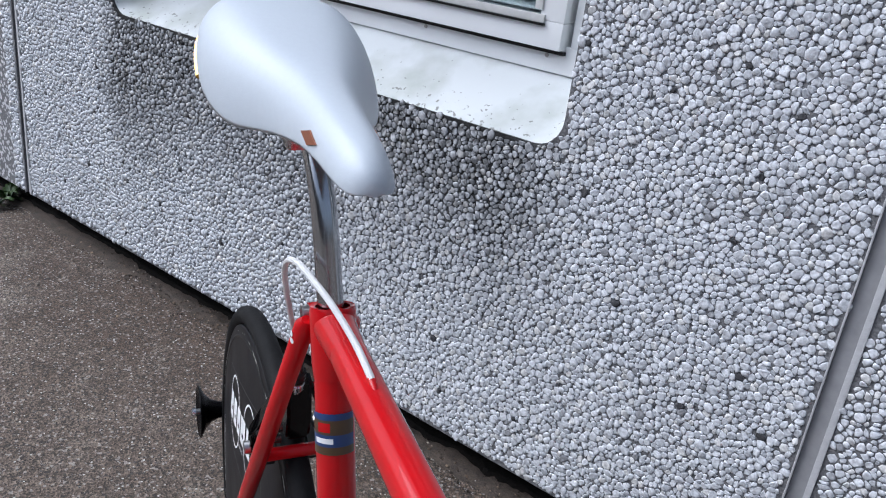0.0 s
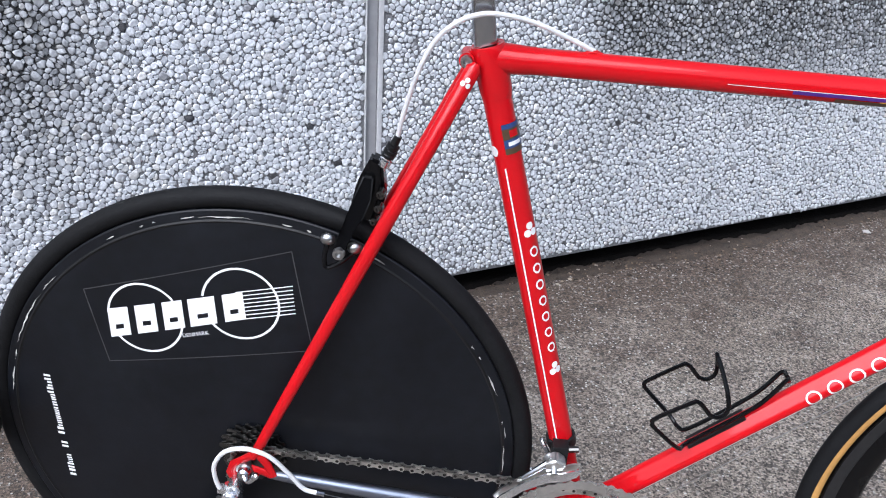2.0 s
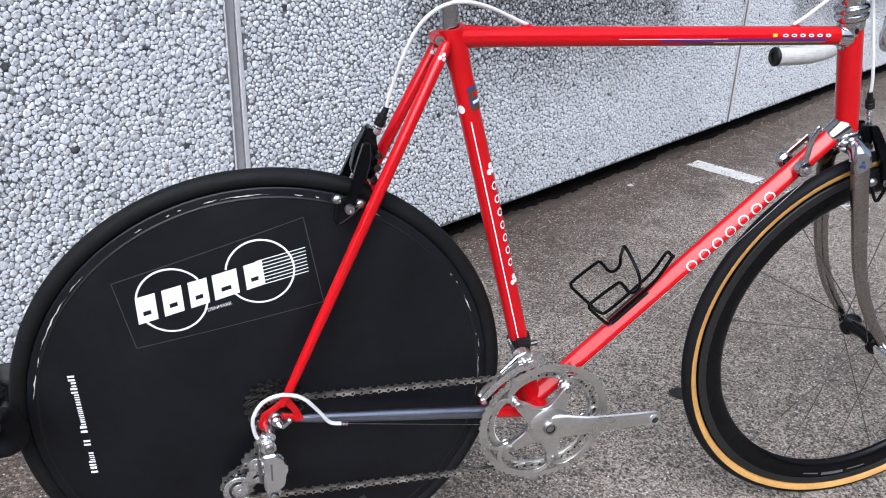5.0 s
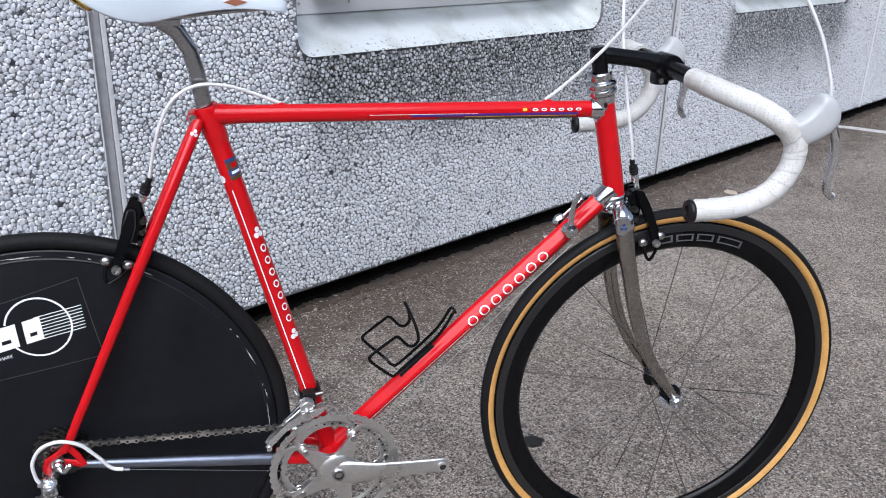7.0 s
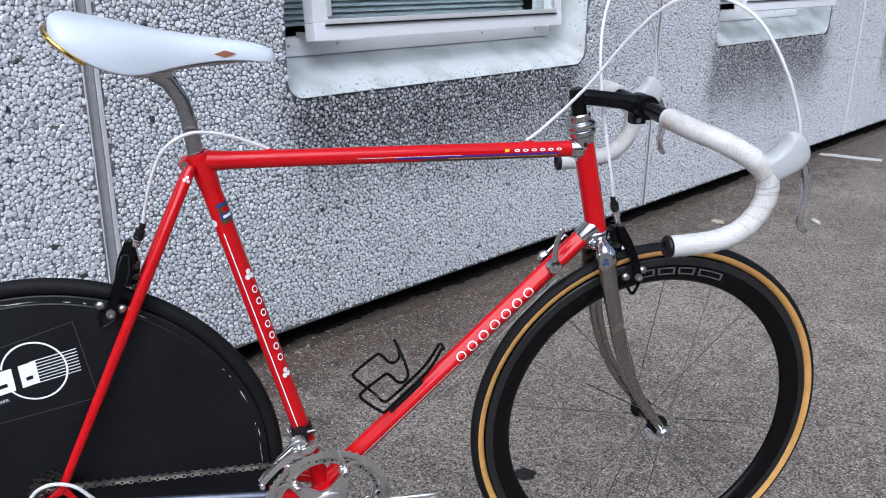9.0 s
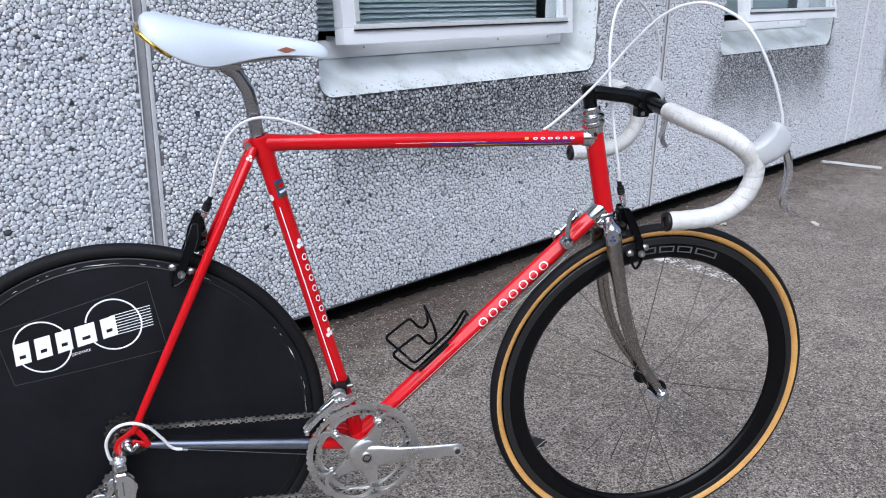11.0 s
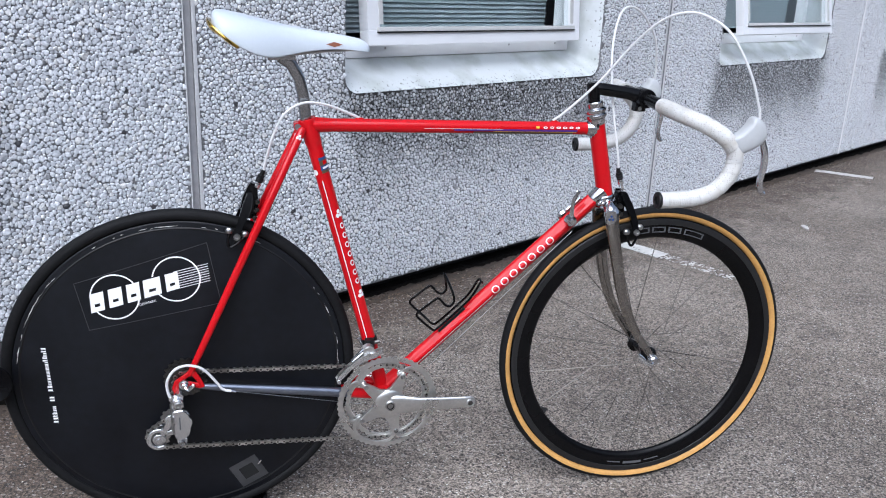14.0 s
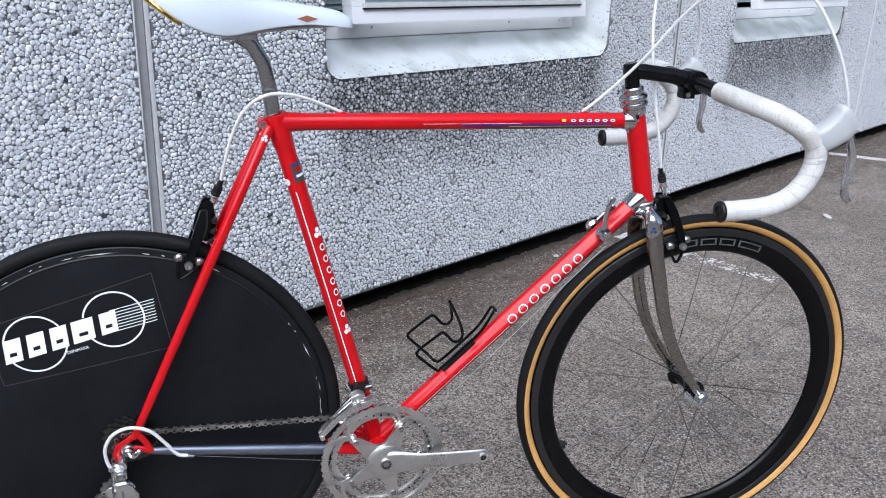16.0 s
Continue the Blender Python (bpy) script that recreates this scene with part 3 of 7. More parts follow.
def build_panel(k):
    """One storey-high cladding panel with its window opening cut through."""
    bm = bmesh.new()
    a, b2 = k * PITCH + 0.012, (k + 1) * PITCH - 0.012
    z0, z1 = WALL_BASE, 3.05
    inner = rounded_opening(k * PITCH + WIN0, k * PITCH + WIN1, WZ0, WZ1, CORNER)
    outer = []
    for i, (x, z) in enumerate(inner):
        q = i // 7
        cx, cz = ((a, z0), (b2, z0), (b2, z1), (a, z1))[q]
        s = (i % 7) / 6
        tx, tz = ((x, z0) if s > 0.5 else (a, z)) if q == 0 else ((x, z0) if s < 0.5 else (b2, z)) if q == 1 else ((x, z1) if s > 0.5 else (b2, z)) if q == 2 else ((x, z1) if s < 0.5 else (a, z))
        outer.append((cx, cz) if abs(s - 0.5) < 0.01 else (tx, tz))
    n = len(inner)
    rings = []
    for loop, y in ((outer, 0.14), (outer, 0.0), (inner, 0.0), (inner, 0.14)):
        rings.append([bm.verts.new((x, y, z)) for x, z in loop])
    for r0, r1 in zip(rings, rings[1:] + rings[:1]):
        for i in range(n):
            j = (i + 1) % n
            bm.faces.new((r0[i], r0[j], r1[j], r1[i]))
    return bm


def build_wall():
    wall = tagged(new("wall_north"), "grey pebble-dash concrete panel wall with sealed joints", "wall", kind="structure")
    wall.matrix_world = WALL_M
    for k in range(-3, 5):
        part("panel", build_panel(k), MORTAR, wall, "concrete panel faced with washed white-grey pebbles")
    for k in range(-3, 6):
        bm = bmesh.new()
        u = k * PITCH
        block(bm, (u - 0.0125, 0.006 if k < 2 else -0.0045, WALL_BASE), (u + 0.0125, 0.06, 3.05))
        part("joint_seal", bm, WHITE_SEAL if k > 1 else PALE_SEAL if k > 0 else SEALANT, wall, "grey sealant strip in the panel joint")
        for s in (-1, 1):
            bm = bmesh.new()
            lo, hi = sorted((u + s * 0.0123, u + s * (0.0155 if s < 0 else 0.0225)))
            block(bm, (lo, -0.004, WALL_BASE), (hi, 0.02, 3.05), 0.002)
            part("joint_edge", bm, ARRIS, wall, "smooth pale cement margin beside the joint")
    # plinth coloured near-black to carry the shade of the recess
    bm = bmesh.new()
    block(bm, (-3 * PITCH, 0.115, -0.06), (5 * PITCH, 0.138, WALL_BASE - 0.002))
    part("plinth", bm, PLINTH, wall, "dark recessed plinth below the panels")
    bm = bmesh.new()
    block(bm, (-3 * PITCH, 0.142, WALL_BASE + 0.052), (5 * PITCH, 0.149, WZ0 - 0.06))
    block(bm, (-3 * PITCH, 0.142, WZ1 + 0.06), (5 * PITCH, 0.149, 3.05))
    part("backing", bm, ROOM, wall)
    # unseen roof, added to block sky light from behind the wall
    bm = bmesh.new()
    block(bm, (-3 * PITCH, -0.25, 3.06), (5 * PITCH, 4.0, 3.25), 0.01)
    roof = tagged(part("roof", bm, ARRIS), "flat concrete roof added out of view over the building", "roof", kind="structure")
    roof.matrix_world = WALL_M
    bm = bmesh.new()
    for lo, hi in (((-3 * PITCH, 3.9, 0.02), (5 * PITCH, 4.0, 3.05)), ((-3 * PITCH, 0.16, 0.02), (-3 * PITCH + 0.1, 3.9, 3.05)), ((5 * PITCH - 0.1, 0.16, 0.02), (5 * PITCH, 3.9, 3.05)),
                   ((-3 * PITCH, 0.16, 0.005), (5 * PITCH, 3.9, 0.018))):
        block(bm, lo, hi)
    room = tagged(part("room_walls", bm, ROOM), "dim plain room behind the windows", "wall", kind="structure")
    room.matrix_world = WALL_M
    return wall


WALL = build_wall()


def build_sky_blocker():
    """An unseen plain wall, added to block low sky and darken reflections."""
    bm = bmesh.new()
    block(bm, (-22, -9.6, 0.0), (24, -9.3, 2.8), 0.02)
    ob = tagged(part("wall_south", bm, surface("blocker_grey", (0.11, 0.10, 0.095), 0.9, vary=0.25, grain=20, blotch=0.6, bump=0.2, bump_scale=60)), "unseen dull grey wall added across the yard to darken reflections", "wall", kind="structure")
    ob.matrix_world = WALL_M


build_sky_blocker()


def build_window(k, tilt):
    """A white window with a top-hung sash that stands a little open, in a painted, splayed reveal."""
    o = k * PITCH
    win = tagged(new("window_%d" % (k + 4)), "white-painted window, its top-hung sash ajar over a sloping sill", "window", kind="structure")
    win.matrix_world = WALL_M
    front = rounded_opening(o + WIN0 - 0.003, o + WIN1 + 0.003, WZ0 - 0.003, WZ1 + 0.003, CORNER)
    mid = rounded_opening(o + WIN0 + 0.003, o + WIN1 - 0.003, WZ0 + 0.006, WZ1 - 0.004, CORNER * 0.9)
    back = rounded_opening(o + WIN0 + 0.05, o + WIN1 - 0.05, WZ0 + 0.096, WZ1 - 0.04, 0.014)
    bm = bmesh.new()
    rings = [[bm.verts.new((x, y, z)) for x, z in loop] for loop, y in ((front, 0.0015), (mid, 0.012), (back, 0.15), (back, 0.2))]
    for r0, r1 in zip(rings, rings[1:]):
        for i in range(len(r0)):
            j = (i + 1) % len(r0)
            bm.faces.new((r0[i], r0[j], r1[j], r1[i]))
    part("window_sill", bm, SILL_PAINT, win, "white-painted reveal and sloping sill, flaking and stained")
    u0, u1, z0, z1 = o + WIN0 + 0.05, o + WIN1 - 0.05, WZ0 + 0.108, WZ1 - 0.04
    bm = bmesh.new()
    for lo, hi in (((u0, 0.145, z0 - 0.0105), (u1, 0.20, z0 + 0.042)), ((u0, 0.145, z1 - 0.05), (u1, 0.20, z1)), ((u0, 0.146, z0 + 0.042), (u0 + 0.045, 0.20, z1 - 0.05)), ((u1 - 0.045, 0.146, z0 + 0.042), (u1, 0.20, z1 - 0.05))):
        block(bm, lo, hi, 0.003)
    frame_ob = part("window_frame", bm, FRAME_PAINT, win)
    for du in (0.06, 0.24, 0.9, 1.2):
        bm = bmesh.new()
        lathe(bm, [(0.0, -0.002), (0.004, -0.0015), (0.0045, 0.0)], (u0 + du, 0.144, z0 + 0.02), (0, 1, 0), 10)
        part("screw", bm, STEEL, frame_ob)
    # the sash: hinged along its top, its foot swung out
    s0, s1, sz0, sz1 = u0 + 0.082, u1 - 0.055, z0 + 0.034, z1 - 0.02
    hinge = Matrix.Translation((0, 0.15, sz1)) @ Matrix.Rotation(radians(-tilt), 4, "X") @ Matrix.Translation((0, -0.15, -sz1))
    bm = bmesh.new()
    w = 0.052
    for lo, hi in (((s0, 0.135, sz0), (s1, 0.18, sz0 + 0.05)), ((s0, 0.135, sz1 - w), (s1, 0.18, sz1)), ((s0, 0.1355, sz0 + 0.05), (s0 + w, 0.18, sz1 - w)), ((s1 - w, 0.1355, sz0 + 0.05), (s1, 0.18, sz1 - w))):
        block(bm, lo, hi, 0.003)
    sash = part("sash", bm, FRAME_PAINT, win, "white top-hung sash, ajar", xf=hinge)
    bm = bmesh.new()
    for lo, hi in (((s0 + w - 0.012, 0.129, sz0 + 0.045), (s1 - w + 0.012, 0.136, sz0 + 0.060)), ((s0 + w - 0.004, 0.131, sz0 + 0.068), (s0 + w + 0.012, 0.137, sz1 - w)), ((s1 - w - 0.012, 0.131, sz0 + 0.068), (s1 - w + 0.004, 0.137, sz1 - w))):
        block(bm, lo, hi, 0.002)
    part("glazing_bead", bm, BEAD, sash, "weathered glazing bead", xf=hinge)
    bm = bmesh.new()
    block(bm, (s0 + w - 0.013, 0.1275, sz0 + 0.0405), (s1 - w + 0.013, 0.1365, sz0 + 0.0445))
    part("gasket", bm, BLACK_PLASTIC, sash, "thin black glazing gasket", xf=hinge)
    bm = bmesh.new()
    block(bm, (s0 + w, 0.155, sz0 + 0.045), (s1 - w, 0.159, sz1 - w + 0.01))
    pane = part("pane", bm, GLASS, sash, "clear window pane", xf=hinge)
    pane.visible_shadow = False
    # black strip paints the shaded gap below a nearly shut sash
    if tilt < 1:
        bm = bmesh.new()
        block(bm, (s0 - 0.004, 0.1330, z0 + 0.0265), (s1 + 0.004, 0.1440, z0 + 0.0330))
        part("weather_seal", bm, BLACK_PLASTIC, win, "black strip standing for the shaded gap under the sash")
    for s in (s0 + 0.02, s1 - 0.03):
        if tilt < 1:
            continue
        bm = bmesh.new()
        block(bm, (s - 0.006, 0.10, z0 + 0.043), (s + 0.008, 0.155, z0 + 0.058), 0.002)
        block(bm, (s - 0.003, 0.07, z0 + 0.046), (s + 0.003, 0.11, z0 + 0.055), 0.001)
        part("stay", bm, DULL_ALLOY, win, "dull metal sash stay")
    blind = tagged(new("venetian_blind"), "lowered grey-green venetian blind behind the window", "blind", "window blinds")
    blind.matrix_world = WALL_M
    first = None
    for i in range(70):
        z = z0 + 0.075 + i * 0.0178
        if z > z1 - 0.03:
            break
        if first is None:
            bm = bmesh.new()
            sweep(bm, [(u0 + 0.02, 0, 0), (u1 - 0.02, 0, 0)], 0.0125, 8, flat=1.0, side=(0, 1, 0.75))
            for v in bm.verts:
                d = Vector((0, v.co.y, v.co.z))
                a, c = d.dot(Vector((0, 0.62, 0.785))), d.dot(Vector((0, -0.785, 0.62)))
                q = Vector((0, 0.62, 0.785)) * a + Vector((0, -0.785, 0.62)) * (c * 0.06)
                v.co.y, v.co.z = q.y, q.z
            first = part("slat", bm, SLAT, blind)
            first.location = (0, 0.27, z)
        else:
            ob = new("slat", first.data)
            ob.parent, ob.location = blind, (0, 0.27, z)
    return win


for k, tilt in ((-3, 2.2), (-2, 2.2), (-1, 0.6), (0, 4.8), (1, 10.0), (2, 4.8), (3, 4.8), (4, 2.2)):
    build_window(k, tilt)

# ---- bicycle ----
BIKE = tagged(new("bicycle"), "red steel racing bicycle with black disc rear wheel and white saddle", "bicycle")
BIKE.matrix_world = Matrix.Rotation(0.0219, 4, "X")

HUB = Vector((0, 0, 0.3545))
BB = Vector((0.401, 0, 0.2725))
CLUSTER = Vector((0.246, 0, 0.848))
HEAD_TOP, HEAD_LOW = Vector((0.8275, 0, 0.861)), Vector((0.8675, 0, 0.690))
AXLE = Vector((0.993, 0, 0.336))
FX = (Matrix.Translation(HEAD_TOP) @ Matrix.Rotation(radians(-1.5), 4, "X") @ Matrix.Rotation(radians(-2.5), 4, (HEAD_TOP - HEAD_LOW).normalized()) @ Matrix.Translation(-HEAD_TOP))


def tube_patch(bm, a, b, r, s0, s1, th0, th1, n=4, m=6, outline=None):
    """A thin label on a tube from a to b: between lengths s0 and s1, and angles (degrees) from the near side upwards."""
    a, b = Vector(a), Vector(b)
    d = (b - a).normalized()
    side = Vector((0, -1, 0))
    side = (side - d * side.dot(d)).normalized()
    up = d.cross(side)
    if up.z < 0 or (abs(up.z) < 0.5 and up.x > 0):
        up = -up
    grid = [[bm.verts.new(a + d * (s0 + (s1 - s0) * i / n) + (side * math.cos(radians(th0 + (th1 - th0) * j / m)) + up * math.sin(radians(th0 + (th1 - th0) * j / m))) * (r(radians(th0 + (th1 - th0) * j / m)) if callable(r) else r)) for j in range(m + 1)] for i in range(n + 1)]
    for i in range(n):
        for j in range(m):
            bm.faces.new((grid[i][j], grid[i + 1][j], grid[i + 1][j + 1], grid[i][j + 1]))


def tube_oval(bm, a, b, r, mid, half, th, high, stroke, n=24):
    """A thin oval ring laid on a tube: half is its half length, high its half height in degrees."""
    a, b = Vector(a), Vector(b)
    d = (b - a).normalized()
    side = Vector((0, -1, 0))
    side = (side - d * side.dot(d)).normalized()
    up = d.cross(side)
    if up.z < 0 or (abs(up.z) < 0.5 and up.x > 0):
        up = -up
    rows = []
    for k in range(n):
        c, s = math.cos(2 * math.pi * k / n), math.sin(2 * math.pi * k / n)
        row = []
        for m in (1.0, 1.0 - stroke):
            an = radians(th + high * m * s)
            row.append(bm.verts.new(a + d * (mid + half * m * c) + (side * math.cos(an) + up * math.sin(an)) * (r(an) if callable(r) else r)))
        rows.append(row)
    for k in range(n):
        p, q = rows[k], rows[(k + 1) % n]
        bm.faces.new((p[0], q[0], q[1], p[1]))


def label_bars(parent, a, b, r, s0, s1, th, high, count, material, label, gap=0.32, name="letter_mark"):
    """A lettered mark shown as a row of plain ovals."""
    w = (s1 - s0) / count
    for i in range(count):
        bm = bmesh.new()
        lo, hi = s0 + w * i + w * gap / 2, s0 + w * (i + 1) - w * gap / 2
        tube_oval(bm, a, b, r, (lo + hi) / 2, (hi - lo) / 2, th, high, min(0.45, 0.0021 * 2 / (hi - lo)))
        part(name, bm, material, parent, label)


def build_frame():
    # top tube
    tt0, tt1 = Vector((0.250, 0, 0.8475)), Vector((0.826, 0, 0.8395))
    tt = part("top_tube", made(sweep, [tt0, tt1], 0.0132, 28, lobes=0.03), RED, BIKE, "glossy red top tube")
    length = (tt1 - tt0).length
    bm = bmesh.new()
    tube_patch(bm, tt0, tt1, 0.0136, length - 0.30, length - 0.042, -25, -6, 20, 3)
    part("pinstripe", bm, PURPLE, tt, "purple fading stripe")
    bm = bmesh.new()
    tube_patch(bm, tt0, tt1, 0.0136, length - 0.26, length - 0.050, -58, -30, 20, 3)
    part("pinstripe", bm, OLIVE, tt, "dark gilt fading stripe")
    bm = bmesh.new()
    tube_patch(bm, tt0, tt1, 0.0137, length - 0.22, length - 0.044, -30, -26, 20, 1)
    part("pinstripe", bm, YELLOW, tt, "yellow fading stripe")
    bm = bmesh.new()
    tube_patch(bm, tt0, tt1, 0.0137, length - 0.36, length - 0.20, -8, -5.5, 20, 1)
    part("pinstripe", bm, DECAL, tt, "thin white stripe")
    label_bars(tt, tt0, tt1, 0.0137, length - 0.118, length - 0.035, 12, 9, 6, DECAL, "small pale painted lettering", 0.36)
    bm = bmesh.new()
    tube_patch(bm, tt0, tt1, 0.0137, length - 0.131, length - 0.124, 4, 22, 1, 2)
    part("mark", bm, YELLOW, tt)
    for s, x in ((0.092, 0.03), (length - 0.088, 0.03)):
        bm = bmesh.new()
        p = tt0.lerp(tt1, s / length) + Vector((0, 0, 0.0135))
        sweep(bm, [p + Vector((-0.011, 0, -0.003)), p + Vector((0, 0, 0.0005)), p + Vector((0.011, 0, -0.003))], [0.0016, 0.0030, 0.0016], 10)
        part("cable_stop", bm, RED, tt)
    # seat tube
    st0, st1 = BB, CLUSTER + Vector((-0.0025, 0, 0.0088))
    st = part("seat_tube", made(sweep, [st0, st1], 0.0148, 28, lobes=0.03), RED, BIKE, "glossy red seat tube with pale pinstripe")
    L = (st1 - st0).length
    base = L - 0.0730
    for lo, hi, mt in ((base - 0.031, base - 0.025, OLIVE), (base - 0.025, base - 0.016, BLUE), (base - 0.016, base - 0.005, OLIVE), (base - 0.005, base, BLUE)):
        bm = bmesh.new()
        tube_patch(bm, st0, st1, 0.0152, lo, hi, -135, 2, 1, 20)
        part("badge", bm, mt, st, "small tubing badge in blue and gilt bands")
    bm = bmesh.new()
    tube_patch(bm, st0, st1, 0.01535, base - 0.0225, base - 0.0185, -70, -14, 1, 8)
    part("badge_mark", bm, DECAL, st)
    bm = bmesh.new()
    tube_patch(bm, st0, st1, 0.01535, base - 0.0140, base - 0.0070, -62, -24, 1, 6)
    part("badge_mark", bm, RED, st)
    bm = bmesh.new()
    tube_patch(bm, st0, st1, 0.0152, 0.125, L - 0.118, 12, 18, 20, 2)
    part("pinstripe", bm, DECAL, st, "white pinstripe")
    bm = bmesh.new()
    tube_oval(bm, st0, st1, 0.0153, L - 0.100, 0.0058, 53, 21, 0.98)
    part("paint_chip", bm, DECAL, st, "white round dot")
    label_bars(st, st0, st1, 0.0153, 0.258, 0.400, -38, 19, 7, DECAL, "white painted lettering", 0.40)
    for s in (0.240, 0.416):
        for ds, da in ((-0.004, -14), (-0.004, 14), (0.004, 0)):
            bm = bmesh.new()
            tube_oval(bm, st0, st1, 0.0153, s + ds, 0.0042, -38 + da, 15, 0.98, 16)
            part("mark", bm, DECAL, st)
    # down tube
    dt0, dt1 = Vector((0.405, 0, 0.287)), Vector((0.860, 0, 0.7065))
    dt = part("down_tube", made(sweep, [dt0, dt1], 0.0138, 64, lobes=-0.19, side=(0, 1, 0)), RED, BIKE, "glossy red crimped down tube")
    crimp = lambda an: 0.0138 * (1 + 0.19 * (0.5 + 0.5 * math.cos(4 * an))) + 0.0004
    label_bars(dt, dt0, dt1, crimp, 0.300, 0.478, 10, 30, 7, DECAL, "large white painted lettering", 0.32)
    bm = bmesh.new()
    tube_patch(bm, dt0, dt1, crimp, 0.035, 0.300, -17, -11, 30, 2)
    part("pinstripe", bm, DECAL, dt, "white pinstripe")
    # head tube and chromed lugs
    hd = (HEAD_TOP - HEAD_LOW).normalized()
    ht = part("head_tube", made(sweep, [HEAD_LOW, HEAD_TOP], 0.0169, 28), RED, BIKE, "red head tube between chromed lugs")
    for s0, s1, t0, t1, mt in ((0.092, 0.108, -84, -54, DECAL), (0.078, 0.091, -84, -52, PURPLE), (0.066, 0.079, -82, -54, YELLOW)):
        bm = bmesh.new()
        tube_patch(bm, HEAD_LOW, HEAD_TOP, 0.0176, s0, s1, t0, t1, 2, 4)
        part("badge", bm, mt, ht, "small coloured head badge")
    bm = bmesh.new()
    lathe(bm, [(0.0172, -0.012), (0.0178, -0.0105), (0.0186, -0.006), (0.0190, 0.0), (0.017, 0.002)], HEAD_TOP, hd, 32)
    sweep(bm, [tt1 + (tt0 - tt1).normalized() * 0.019, tt1 + (tt0 - tt1).normalized() * 0.016, tt1], [0.0136, 0.0145, 0.0165], 24)
    tongue = (HEAD_TOP - HEAD_LOW).length
    for lo, hi, side in ((0.012, 0.004, -4), (0.020, 0.012, 8), (0.027, 0.020, 24), (0.033, 0.027, 44), (0.038, 0.033, 66)):
        tube_patch(bm, HEAD_LOW, HEAD_TOP, 0.0180, tongue - lo, tongue - hi, side, 150, 2, 14)
    lug = part("lug", bm, CHROME, BIKE, "chromed upper head lug")
    # no hole is cut: a black oval paints the shade of the lug's opening
    part("lug_window", made(tube_oval, HEAD_LOW, HEAD_TOP, 0.0183, tongue - 0.0120, 0.0042, 14, 9, 0.98), BLACK_PLASTIC, lug, "small black oval painted for the dark hole in the lug")
    bm = bmesh.new()
    lathe(bm, [(0.0172, 0.010), (0.0180, 0.009), (0.0190, 0.004), (0.0190, 0.0), (0.017, -0.002)], HEAD_LOW, hd, 32)
    sweep(bm, [dt1 + (dt0 - dt1).normalized() * 0.030, dt1 + (dt0 - dt1).normalized() * 0.027, dt1], [0.0158, 0.0170, 0.0178], 24)
    part("lug", bm, CHROME, BIKE, "chromed lower head lug")
    # headset
    bm = bmesh.new()
    lathe(bm, [(0.014, 0.001), (0.0195, 0.001), (0.0218, 0.0025), (0.0230, 0.0055), (0.0226, 0.009), (0.0205, 0.0108), (0.0203, 0.0118), (0.0224, 0.0135), (0.0236, 0.0165), (0.0230, 0.0200), (0.0205, 0.0225), (0.0178, 0.0235), (0.0176, 0.0262), (0.0182, 0.0275), (0.0182, 0.0335), (0.0165, 0.0355), (0.012, 0.036)], HEAD_TOP, hd, 32)
    part("headset", bm, CHROME, BIKE, "chromed threaded headset")
    bm = bmesh.new()
    lathe(bm, [(0.013, -0.001), (0.0205, -0.001), (0.0226, -0.0025), (0.0232, -0.0050), (0.0224, -0.0072), (0.0204, -0.0082), (0.0232, -0.0095), (0.0244, -0.0120), (0.0238, -0.0145), (0.0210, -0.0165), (0.012, -0.015)], HEAD_LOW, hd, 32)
    part("headset", bm, CHROME, BIKE, "chromed lower headset cup")
    # bottom bracket shell
    bm = bmesh.new()
    lathe(bm, [(0.014, -0.036), (0.0205, -0.036), (0.0215, -0.033), (0.0215, 0.033), (0.0205, 0.036), (0.014, 0.036)], BB, (0, 1, 0), 32)
    part("bottom_bracket", bm, RED, BIKE)
    # seat cluster
    bm = bmesh.new()
    sd = (CLUSTER - BB).normalized()
    lathe(bm, [(0.0125, 0.0120), (0.0160, 0.0125), (0.0169, 0.0095), (0.0168, 0.0), (0.0160, -0.030), (0.0149, -0.040)], CLUSTER, sd, 28)
    sweep(bm, [tt0 + Vector((0.002, 0, 0)), tt0 + Vector((0.014, 0, -0.0002)), tt0 + Vector((0.026, 0, -0.0004)), tt0 + Vector((0.040, 0, -0.0005))], [0.0156, 0.0146, 0.0139, 0.0131], 24)
    rod(bm, CLUSTER + Vector((-0.021, -0.013, -0.002)), CLUSTER + Vector((-0.021, 0.013, -0.002)), 0.0075)
    block(bm, (CLUSTER.x - 0.021, -0.0075, CLUSTER.z - 0.008), (CLUSTER.x - 0.008, 0.0075, CLUSTER.z + 0.006), 0.002)
    cl = part("seat_lug", bm, RED, BIKE, "red seat lug with binder")
    bm = bmesh.new()
    lathe(bm, [(0.0, 0.004), (0.0028, 0.004), (0.003, -0.001), (0.0055, -0.001), (0.006, 0.002), (0.006, 0.006)], CLUSTER + Vector((-0.021, -0.0175, -0.002)), (0, 1, 0), 16)
    part("binder_bolt", bm, STEEL, cl, "steel socket bolt")
    # stays
    for s in (-1, 1):
        top = Vector((0.232, s * 0.0168, 0.840))
        low = Vector((0.0145, s * 0.0605, 0.384))
        bm = bmesh.new()
        pts = [top + (top - low).normalized() * 0.006, top, top.lerp(low, 0.4), top.lerp(low, 0.9), low, low + (low - top).normalized() * 0.012]
        sweep(bm, pts, [0.004, 0.0078, 0.0080, 0.0068, 0.0060, 0.0040], 20)
        stay = part("seat_stay", bm, RED, BIKE, "slim red seat stay")
        bm = bmesh.new()
